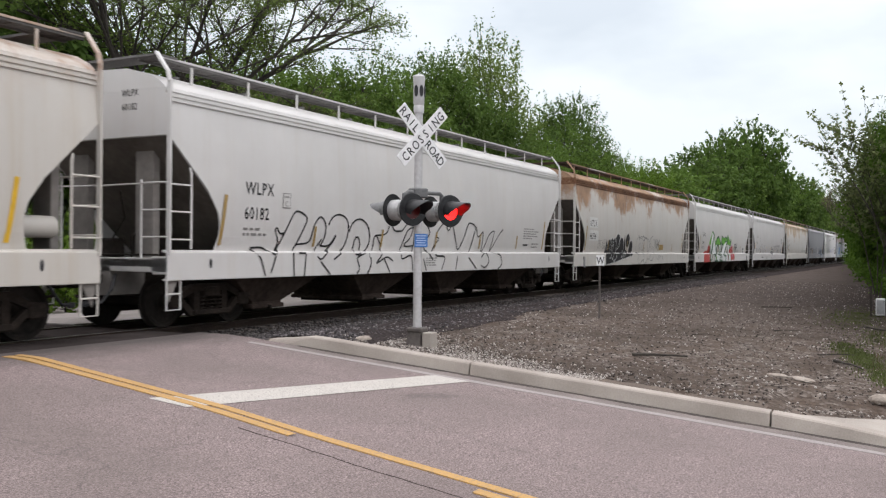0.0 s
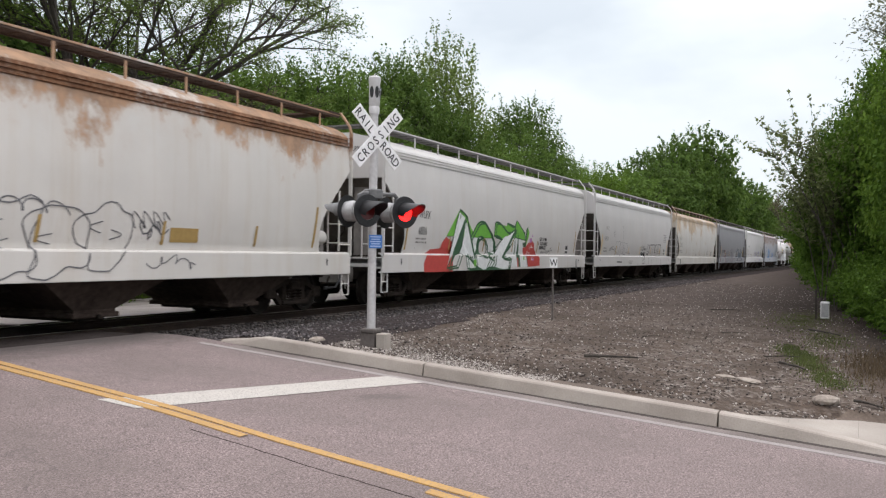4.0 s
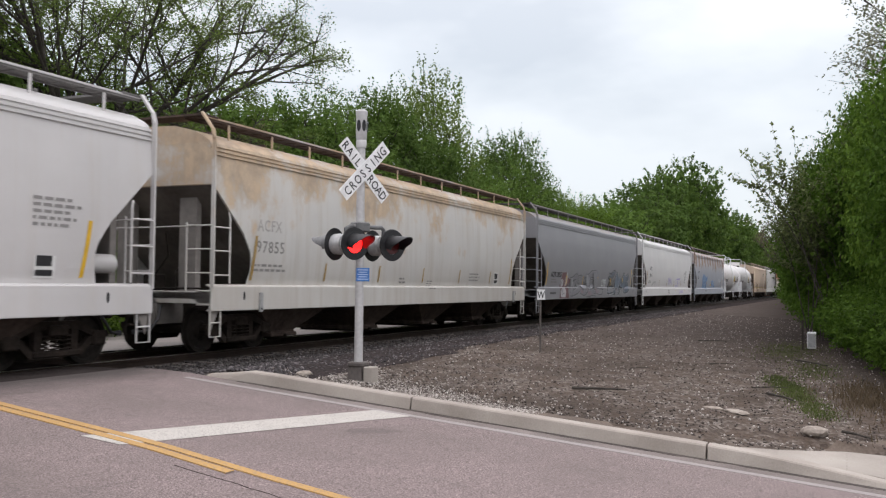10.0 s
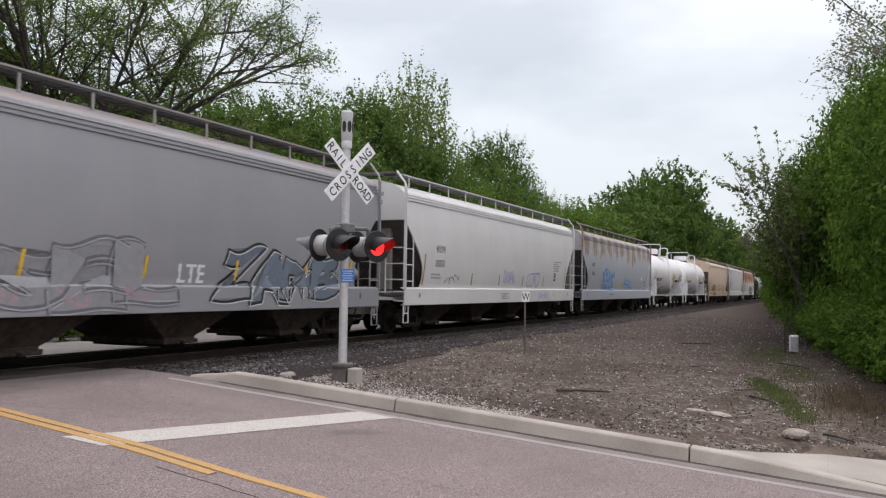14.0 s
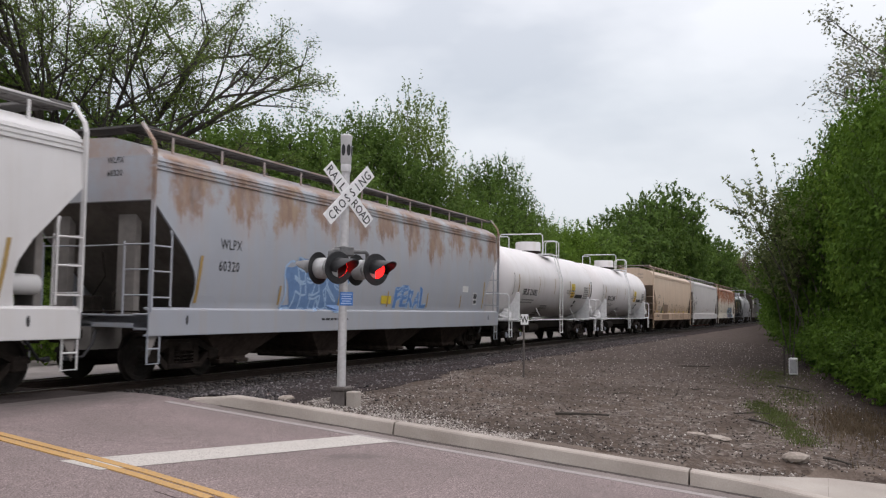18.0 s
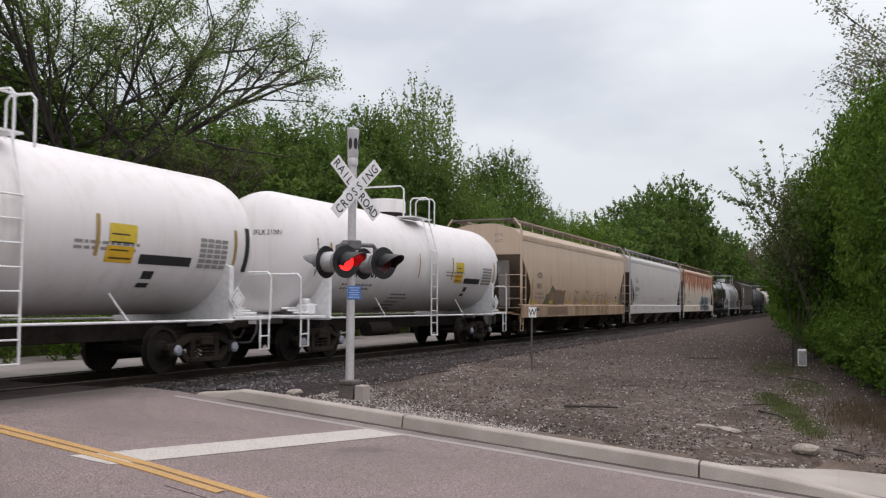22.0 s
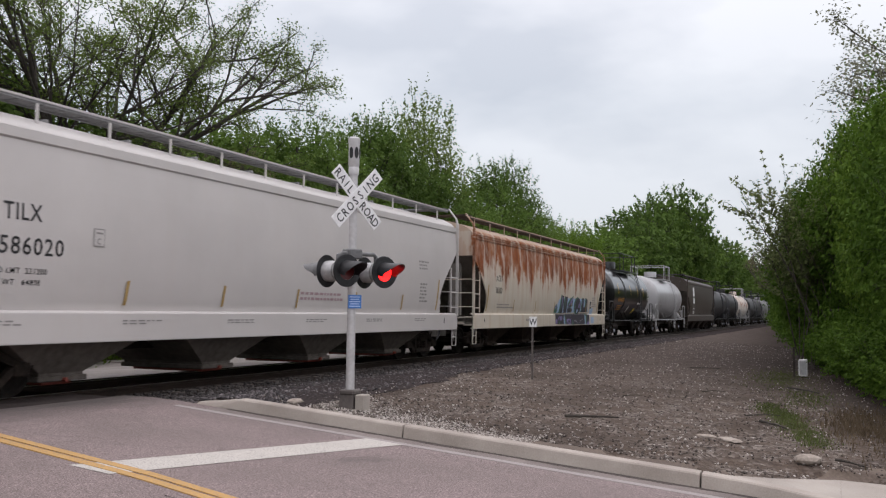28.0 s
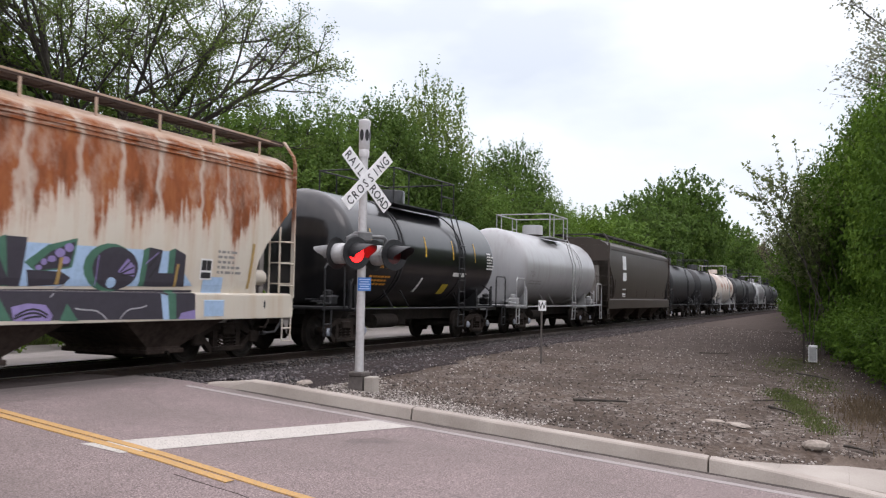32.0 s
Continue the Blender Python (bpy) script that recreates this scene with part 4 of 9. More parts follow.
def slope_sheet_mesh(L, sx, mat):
    """The sloping sheet under the end wall; its dark colour holds dirt and painted shade."""
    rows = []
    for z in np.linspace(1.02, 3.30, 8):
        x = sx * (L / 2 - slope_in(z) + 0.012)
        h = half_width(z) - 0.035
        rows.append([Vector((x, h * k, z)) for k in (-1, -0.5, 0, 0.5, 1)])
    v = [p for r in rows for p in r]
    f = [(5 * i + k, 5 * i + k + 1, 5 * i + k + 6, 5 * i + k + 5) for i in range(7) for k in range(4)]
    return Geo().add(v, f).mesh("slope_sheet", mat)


def roof_mesh(L, mat):
    rings = []
    for x in np.linspace(-L / 2, L / 2, 13):
        prof = [(-1.49, 4.122), (-1.47, 4.16), (-1.38, 4.235), (-1.10, 4.38), (-0.62, 4.50), (0, 4.52), (0.62, 4.50), (1.10, 4.38), (1.38, 4.235), (1.47, 4.16), (1.49, 4.122)]
        rings.append([Vector((x, y, z)) for y, z in prof])
    return Geo().loft(rings, True).mesh("roof", mat, smooth=True)


def hatch_mesh(L, mat):
    g = Geo().box((0, 0, 4.53), (L - 1.2, 0.62, 0.12), bevel=0.03)
    for i in range(9):
        g.box((-(L - 3) / 2 + (L - 3) * i / 8, 0, 4.60), (0.07, 0.72, 0.06))
    return g.mesh("hatch_cover", mat)


def board_mesh(L, s, mat):
    g = Geo()
    y0, y1 = s * 0.86, s * 1.26
    # close-set grating: deep edge bars, bearing bars and cross bars
    for k in range(11):
        y, edge = y0 + (y1 - y0) * k / 10, k in (0, 10)
        g.box((0, y, 4.655 - (0.015 if edge else 0)), (L - 0.1, 0.03 if edge else 0.018, 0.065 if edge else 0.035))
    for x in np.linspace(-L / 2 + 0.3, L / 2 - 0.3, 40):
        g.box((x, (y0 + y1) / 2, 4.63), (0.03, abs(y1 - y0) - 0.02, 0.02))
    return g.mesh("running_board", mat)


def rim_mesh(L, s, mat):
    return Geo().box((0, s * 1.282, 4.668), (L - 0.1, 0.012, 0.036)).mesh("edge_strip", mat)


def bracket_mesh(s, mat):
    g = Geo()
    g.box((0, s * 1.264, 4.48), (0.055, 0.02, 0.40))
    return g.mesh("bracket", mat)


def sill_mesh(L, s, mat):
    g = Geo()
    prof = [(1.50, 0.865), (1.60, 0.865), (1.605, 0.88), (1.605, 1.335), (1.59, 1.355), (1.48, 1.385), (1.48, 1.35), (1.57, 1.33), (1.57, 0.905), (1.50, 0.895)]
    rings = [[Vector((x, s * a, b)) for a, b in prof] for x in (-L / 2, -L / 4, 0, L / 4, L / 2)]
    g.loft(rings)
    return g.mesh("side_sill", mat)


def outlet_mesh(mat):
    g = Geo()

    def rect(z, a, b):
        return [Vector((-a, -b, z)), Vector((a, -b, z)), Vector((a, b, z)), Vector((-a, b, z))]
    g.loft([rect(1.12, 1.80, 1.45), rect(0.90, 1.45, 1.36), rect(0.36, 0.46, 1.00), rect(0.30, 0.46, 1.00)])
    g.box((0, 0, 0.27), (1.02, 2.10, 0.09), bevel=0.015)
    return g.mesh("outlet_hopper", mat)


def gate_mesh(mat):
    g = Geo().box((0, 0, 0.195), (0.62, 1.80, 0.06), bevel=0.01)
    g.tube([(0, -1.12, 0.25), (0, 1.12, 0.25)], 0.035, 8)
    return g.mesh("outlet_gate", mat)


def coupler_mesh():
    g = Geo().box((0.30, 0, 0.88), (0.9, 0.16, 0.18), bevel=0.02)
    g.box((0.80, 0.02, 0.88), (0.22, 0.30, 0.30), bevel=0.05)
    g.tube([(0.55, 0.22, 0.75), (0.72, 0.24, 0.58), (0.92, 0.22, 0.60)], 0.03, 6)
    return g.mesh("coupler", M_TRUCK)


def post_mesh(s, mat):
    """Corner post that runs up from the sill and bends over the roof."""
    g = Geo()
    a = [(0, s * 1.60, 1.30), (0, s * 1.60, 4.22), (0, s * 1.56, 4.38), (0, s * 1.30, 4.72)]
    for p, q in zip(a, a[1:]):
        p, q = Vector(p), Vector(q)
        d = q - p
        m = d.to_track_quat("Z", "X").to_matrix().to_4x4()
        g.box((p + q) / 2, (0.035, 0.085, d.length + 0.02), m)
    return g.mesh("corner_post", mat)


def side_ladder_mesh(sx, s, mat):
    g = Geo()
    x1 = -sx * 0.52
    g.tube([(x1, s * 1.61, 1.40), (x1, s * 1.61, 2.68), (x1 + sx * 0.03, s * 1.60, 2.80)], 0.022, 6)
    for z in (1.56, 2.03, 2.49):
        g.tube([(0, s * 1.615, z), (x1, s * 1.615, z)], 0.015, 6)
    return g.mesh("side_ladder", mat)


def end_ladder_mesh(sx, s, mat):
    g = Geo()
    y1 = s * 0.98
    g.tube([(0, y1, 1.22), (0, y1, 2.58)], 0.022, 6)
    for z in (1.60, 2.06, 2.52):
        g.tube([(0, s * 1.60, z), (0, y1, z)], 0.015, 6)
    g.tube([(-0.02 * sx, s * 1.60, 2.52), (-0.02 * sx, -s * 0.2, 2.50)], 0.014, 6)
    return g.mesh("end_ladder", mat)


def step_mesh(sx, s, mat):
    g = Geo()
    xa, xb, y = -sx * 0.02, -sx * 0.34, s * 1.57
    g.tube([(xa, y, 0.95), (xa, y, 0.37), (xb, y, 0.37), (xb, y, 0.95)], 0.018, 6)
    g.tube([(xa, y, 0.64), (xb, y, 0.64)], 0.016, 6)
    return g.mesh("sill_step", mat)


def end_frame_mesh(sx, mat):
    """End platform, the two struts under the end wall and the striker."""
    g = Geo()
    g.box((-sx * 0.30, 0, 1.16), (0.60, 3.10, 0.14), bevel=0.01)
    for s in (-1, 1):
        g.slab([(-sx * 0.02, 0.92), (-sx * 0.34, 0.92), (-sx * 0.10, 0.50)] if sx > 0 else [(0.02, 0.92), (0.10, 0.50), (0.34, 0.92)], s * 1.53, s * 1.545)
    g.box((-sx * 0.4, 0, 0.84), (0.8, 0.55, 0.5))
    return g.mesh("end_frame", mat)


def strut_mesh(sx, s):
    return Geo().box((-sx * 0.34, s * 0.80, 2.26), (0.16, 0.42, 2.14), bevel=0.01).mesh("end_strut", STRUT)


def hose_mesh(sx):
    g = Geo().tube([(-sx * 0.05, -0.35, 0.95), (sx * 0.10, -0.42, 0.70), (sx * 0.30, -0.40, 0.48), (sx * 0.55, -0.30, 0.46)], 0.028, 8)
    g.box((sx * 0.58, -0.29, 0.46), (0.14, 0.06, 0.09), bevel=0.01)
    return g.mesh("air_hose", M_INK)


def rigging_mesh(sx):
    """Rods, levers and a bent pipe on the end platform."""
    g = Geo()
    g.tube([(-sx * 0.22, -0.55, 1.23), (-sx * 0.22, -0.55, 1.62), (-sx * 0.55, -0.50, 1.80)], 0.022, 6)
    g.tube([(-sx * 0.10, -1.30, 1.30), (-sx * 0.10, 1.30, 1.30)], 0.018, 6)
    g.box((-sx * 0.42, 0.15, 1.42), (0.30, 0.36, 0.34), bevel=0.03)
    g.tube([(-sx * 0.42, 0.15, 1.55), (-sx * 0.30, -0.30, 1.95), (-sx * 0.14, -0.36, 2.40)], 0.016, 6)
    return g.mesh("brake_rigging", M_UNDER)


def brake_mesh(mat):
    n, rings = 24, []
    for k in range(n + 1):
        a = 2 * math.pi * k / n
        rings.append((0.06, 0.55 + 0.26 * math.cos(a), 2.35 + 0.26 * math.sin(a)))
    g = Geo().tube(rings, 0.018, 6)
    for a in (0, 1.05, 2.1):
        g.tube([(0.06, 0.55 - 0.26 * math.cos(a), 2.35 - 0.26 * math.sin(a)), (0.06, 0.55 + 0.26 * math.cos(a), 2.35 + 0.26 * math.sin(a))], 0.013, 5)
    return g.mesh("brake_wheel", mat)


def reservoir_mesh(mat):
    g = Geo().lathe([(-1.0, 0.05), (-0.97, 0.17), (-0.35, 0.17), (-0.32, 0.05)], "x", (0, -1.05, 1.72), 14)
    return g.mesh("air_reservoir", mat, smooth=True)


def on_side(x, z, lift=0.006):
    """A point on the near flank of a hopper wagon, in its own space."""
    h = 1.605 if z < 1.355 else half_width(z)
    return (x, -(h + lift), z)


def stencil(car, text, x, z, size, mat=None, stretch=1.0, name="lettering", label="", side=on_side, lean=0.0, bold=0.0):
    v, f = text_shape(text, size * 0.92)
    g = Geo().add([side(x + a * stretch - lean * b, z + b) for a, b in v], f)
    if bold:
        g.add([side(x + a * stretch - lean * b + bold, z + b, 0.010) for a, b in v], f)
    return part(name, g.mesh(name, mat or M_INK), car, label)


def small_print(car, x, z, w, rows, mat=None, side=on_side, pitch=0.10, seed=1):
    """Unreadable data stencils as plain bars."""
    rng = random.Random(seed)
    g = Geo()
    for r in range(rows):
        a, zz = x, z - pitch * r
        end = x + w * rng.uniform(0.6, 1.0)
        while a < end:
            k = rng.uniform(0.06, 0.2)
            v = [side(a, zz), side(a + k, zz), side(a + k, zz + 0.5 * pitch), side(a, zz + 0.5 * pitch)]
            g.add(v, [(0, 1, 2, 3)])
            a += k + 0.045
    ob = part("data_stencil", g.mesh("data_stencil", mat or M_FADED_INK), car)
    ob["kind"] = "stuff"
    return ob


def plate(car, x, z, w, h, mat, name, label="", lift=0.008, side=on_side, lean=0.0):
    n = 5
    v, f = [], []
    for i in range(n + 1):
        zz = z + h * i / n
        v += [side(x + lean * i / n, zz, lift), side(x + w + lean * i / n, zz, lift)]
    f = [(2 * i, 2 * i + 1, 2 * i + 3, 2 * i + 2) for i in range(n)]
    return part(name, Geo().add(v, f).mesh(name, mat), car, label)


def ribbon(g, pts, w, lift, side):
    n = len(pts)
    v = []
    for i in range(n):
        a, b = pts[max(i - 1, 0)], pts[min(i + 1, n - 1)]
        dx, dz = b[0] - a[0], b[1] - a[1]
        k = math.hypot(dx, dz) or 1
        ox, oz = -dz / k * w / 2, dx / k * w / 2
        v += [side(pts[i][0] + ox, pts[i][1] + oz, lift), side(pts[i][0] - ox, pts[i][1] - oz, lift)]
    g.add(v, [(2 * i, 2 * i + 2, 2 * i + 3, 2 * i + 1) for i in range(n - 1)])


def graffiti(car, x0, x1, z0, z1, count, fill, line, seed, width=0.035, spiky=0.3, label="spray-painted graffiti", accents=(), slant=0.15, side=on_side):
    """Bubble-like spray-painted shapes side by side, each with a fill, an outline and inner strokes."""
    rng = random.Random(seed)
    gl, ga, fills = Geo(), Geo(), []
    w = (x1 - x0) / count
    for i in range(count):
        cx, cz = x0 + w * (i + 0.5), (z0 + z1) / 2 + rng.uniform(-0.06, 0.06) * (z1 - z0)
        rx, rz = w * rng.uniform(0.52, 0.66), (z1 - z0) / 2 * rng.uniform(0.80, 1.05)
        ph = [rng.uniform(0, 6.28) for _ in range(4)]
        n = 44
        loop = []
        for k in range(n + 1):
            a = 2 * math.pi * k / n
            lump = 1 + 0.13 * math.sin(3 * a + ph[0]) + 0.08 * math.sin(5 * a + ph[1]) + spiky * 0.25 * abs(math.sin(2 * a + ph[2])) ** 3 - spiky * 0.1
            ca, sa = math.cos(a), math.sin(a)
            ex = math.copysign(abs(ca) ** 0.75, ca) * rx * lump
            ez = math.copysign(abs(sa) ** 0.75, sa) * rz * min(lump, 1.08)
            loop.append((cx + ex + slant * ez, min(max(cz + ez, z0 - 0.05), z1 + 0.1)))
        if fill:
            rings = [[(cx + (p[0] - cx) * s, cz + (p[1] - cz) * s) for p in loop[:-1]] for s in (0.05, 0.35, 0.68, 1.0)]
            v = [side(px, pz, 0.008 + 0.0012 * (i % 2)) for r in rings for px, pz in r]
            fills.append(Geo().add(v, [(q * n + k, q * n + (k + 1) % n, (q + 1) * n + (k + 1) % n, (q + 1) * n + k) for q in range(3) for k in range(n)]))
        ribbon(gl, loop, width, 0.0125 + 0.0012 * (i % 2), side)
        # inner strokes like the counters of letters
        for _ in range(rng.choice((1, 2, 2))):
            sx, sz = cx + rng.uniform(-0.25, 0.25) * rx, cz + rng.uniform(-0.35, 0.3) * rz
            hh, bend = rz * rng.uniform(0.25, 0.55), rng.uniform(-0.5, 0.5) * rx
            st = [(sx + bend * math.sin(math.pi * q / 9) + slant * hh * (q / 9 - 0.5), sz - hh / 2 + hh * q / 9) for q in range(10)]
            ribbon(gl, st, width * 0.9, 0.0155, side)
        if accents:
            for _ in range(3):
                sx, sz, r0 = cx + rng.uniform(-0.6, 0.6) * rx, cz + rng.uniform(-0.6, 0.6) * rz, rz * rng.uniform(0.10, 0.30)
                ring = [(sx + r0 * 0.7 * math.cos(2 * math.pi * q / 12) * (1 + 0.3 * math.sin(3 * q)), sz + r0 * math.sin(2 * math.pi * q / 12)) for q in range(12)]
                ga.add([side(px, pz, 0.0112) for px, pz in ring], [tuple(range(12))])
    tag = part("graffiti", gl.mesh("graffiti", line), car, label)
    for gf in fills:
        part("graffiti_fill", gf.mesh("graffiti_fill", fill), tag)
    if accents:
        part("graffiti_accent", ga.mesh("graffiti_accent", accents[0]), tag)
    return tag


_outlines = {}


def glyph(ch, fat=0.035):
    """One fat letter as vertices, faces and boundary loops, in a box from 0 to 1."""
    if (ch, fat) not in _outlines:
        cu = bpy.data.curves.new("writing", "FONT")
        cu.body, cu.size, cu.resolution_u, cu.offset = ch, 1.0, 3, fat
        ob = bpy.data.objects.new("writing", cu)
        me = bpy.data.meshes.new_from_object(ob)
        v = np.array([tuple(p.co)[:2] for p in me.vertices])
        f = [tuple(q.vertices) for q in me.polygons]
        bpy.data.objects.remove(ob)
        bpy.data.meshes.remove(me)
        bpy.data.curves.remove(cu)
        lo, hi = v.min(0), v.max(0)
        v = (v - lo) / (hi - lo)
        nxt = {}
        seen = {(a, b) for q in f for a, b in zip(q, q[1:] + q[:1])}
        for a, b in seen:
            if (b, a) not in seen:
                nxt[a] = b
        loops = []
        while nxt:
            a = next(iter(nxt))
            loop = [a]
            while loop[-1] in nxt:
                loop.append(nxt.pop(loop[-1]))
            loops.append(loop)
        _outlines[(ch, fat)] = (v, f, loops)
    return _outlines[(ch, fat)]


def graffiti_letters(car, text, x0, x1, z0, z1, fill, line, seed, width=0.04, label="spray-painted graffiti letters", slant=0.15, wave=0.10, accents=None, side=on_side, fat=0.035, overlap=0.16):
    """Wild outlined letters that fill a strip of the wagon's flank."""
    rng = random.Random(seed)
    gl, fills, spots = Geo(), [], []
    w, h = (x1 - x0) / len(text), z1 - z0
    for i, ch in enumerate(text):
        v, f, loops = glyph(ch, fat)
        lo, hi = z0 + h * rng.uniform(-0.04, 0.10), z1 - h * rng.uniform(-0.08, 0.14)
        p1, p2, sl = rng.uniform(0, 6), rng.uniform(0, 6), slant + rng.uniform(-0.12, 0.12)

        def bend(a, b):
            x = x0 + w * (i - overlap / 2 + (1 + overlap) * a) + sl * h * (b - 0.5) + wave * w * math.sin(5 * b + p1)
            z = lo + (hi - lo) * b + 0.07 * h * math.sin(6 * a + p2) * (0.4 + b)
            return x, z
        if fill:
            fills.append(Geo().add([side(*bend(a, b), 0.0075 + 0.0012 * (i % 2)) for a, b in v], f))
        for loop in loops:
            pts = []
            for a, b in zip(loop, loop[1:]):
                d = int(np.hypot(*(v[b] - v[a])) * h / 0.12) + 1
                pts += [bend(*(v[a] + (v[b] - v[a]) * k / d)) for k in range(d)]
            pts.append(bend(*v[loop[-1]]))
            ribbon(gl, pts, width * rng.uniform(0.8, 1.2), 0.0125 + 0.0012 * (i % 2), side)
        if accents:
            for _ in range(3):
                a, b, r0 = rng.uniform(0.1, 0.9), rng.uniform(0.1, 0.9), h * rng.uniform(0.05, 0.13)
                sx, sz = bend(a, b)
                ring = [(sx + r0 * 0.8 * math.cos(2 * math.pi * q / 12) * (1 + 0.3 * math.sin(3 * q)), sz + r0 * math.sin(2 * math.pi * q / 12)) for q in range(12)]
                spots.append(Geo().add([side(px, pz, 0.0112) for px, pz in ring], [tuple(range(12))]))
    tag = part("graffiti", gl.mesh("graffiti", line), car, label)
    for gf in fills:
        part("graffiti_fill", gf.mesh("graffiti_fill", fill), tag)
    for ga in spots:
        part("graffiti_accent", ga.mesh("graffiti_accent", accents), tag)
    return tag


def strokes(car, x0, runs, mat, width, label, name="graffiti", lift=0.010):
    """Spray-can lines drawn by hand on the flank, from the wagon's leading end."""
    g = Geo()
    for run in runs:
        pts = []
        for p, q in zip(run, run[1:]):
            n = max(2, int(math.hypot(q[0] - p[0], q[1] - p[1]) / 0.10))
            pts += [(p[0] + (q[0] - p[0]) * k / n, p[1] + (q[1] - p[1]) * k / n) for k in range(n)]
        pts.append(run[-1])
        for _ in range(2):
            pts = [pts[0]] + [tuple(0.25 * a + 0.5 * b + 0.25 * c for a, b, c in zip(*tri)) for tri in zip(pts, pts[1:], pts[2:])] + [pts[-1]]
        ribbon(g, [(x0 + a, b) for a, b in pts], width, lift, on_side)
    return part(name, g.mesh(name, mat), car, label)


def field(car, x0, ring, mat, label, lift=0.0065, name="graffiti_ground"):
    """A sprayed field with a closed outline, split into thin levels so that it follows the flank."""
    zs = np.linspace(min(p[1] for p in ring), max(p[1] for p in ring), 25)
    g = Geo()
    edges = list(zip(ring, ring[1:] + ring[:1]))
    spans = []
    for z in np.clip(zs, zs[0] + 1e-4, zs[-1] - 1e-4):
        hits = sorted(p[0] + (q[0] - p[0]) * (z - p[1]) / (q[1] - p[1]) for p, q in edges if (p[1] <= z) != (q[1] <= z))
        spans.append((hits[0], hits[-1]) if hits else None)
    for (z0, a), (z1, b) in zip(zip(zs, spans), zip(zs[1:], spans[1:])):
        if a and b:
            g.add([on_side(x0 + a[0], z0, lift), on_side(x0 + a[1], z0, lift), on_side(x0 + b[1], z1, lift), on_side(x0 + b[0], z1, lift)], [(0, 1, 2, 3)])
    return part(name, g.mesh(name, mat), car, label)


def oval(x, z, rx, rz, n=28, lean=0.0):
    return [(x + rx * math.cos(2 * math.pi * k / n) + lean * rz * math.sin(2 * math.pi * k / n), z + rz * math.sin(2 * math.pi * k / n)) for k in range(n)]


def scribble(car, x, z, w, h, seed, mat=None, width=0.022, side=on_side):
    """A quick spray-can scrawl."""
    rng = random.Random(seed)
    g = Geo()
    n = max(20, int(w * 26))
    p1, p2 = rng.uniform(0, 6), rng.uniform(0, 6)
    k1, k2 = rng.uniform(3.5, 6.5) / max(w, 0.3), rng.uniform(8, 12) / max(w, 0.3)
    pts = [(x + w * i / n + 0.10 * math.sin(k2 * w * i / n * 2 + p2), z + h / 2 + h / 2 * math.sin(k1 * 3 * w * i / n + p1) * math.cos(k2 * w * i / n + p2)) for i in range(n + 1)]
    ribbon(g, pts, width, 0.009, side)
    return part("scrawl", g.mesh("scrawl", mat or M_INK), car, "quick black spray-paint scrawl")


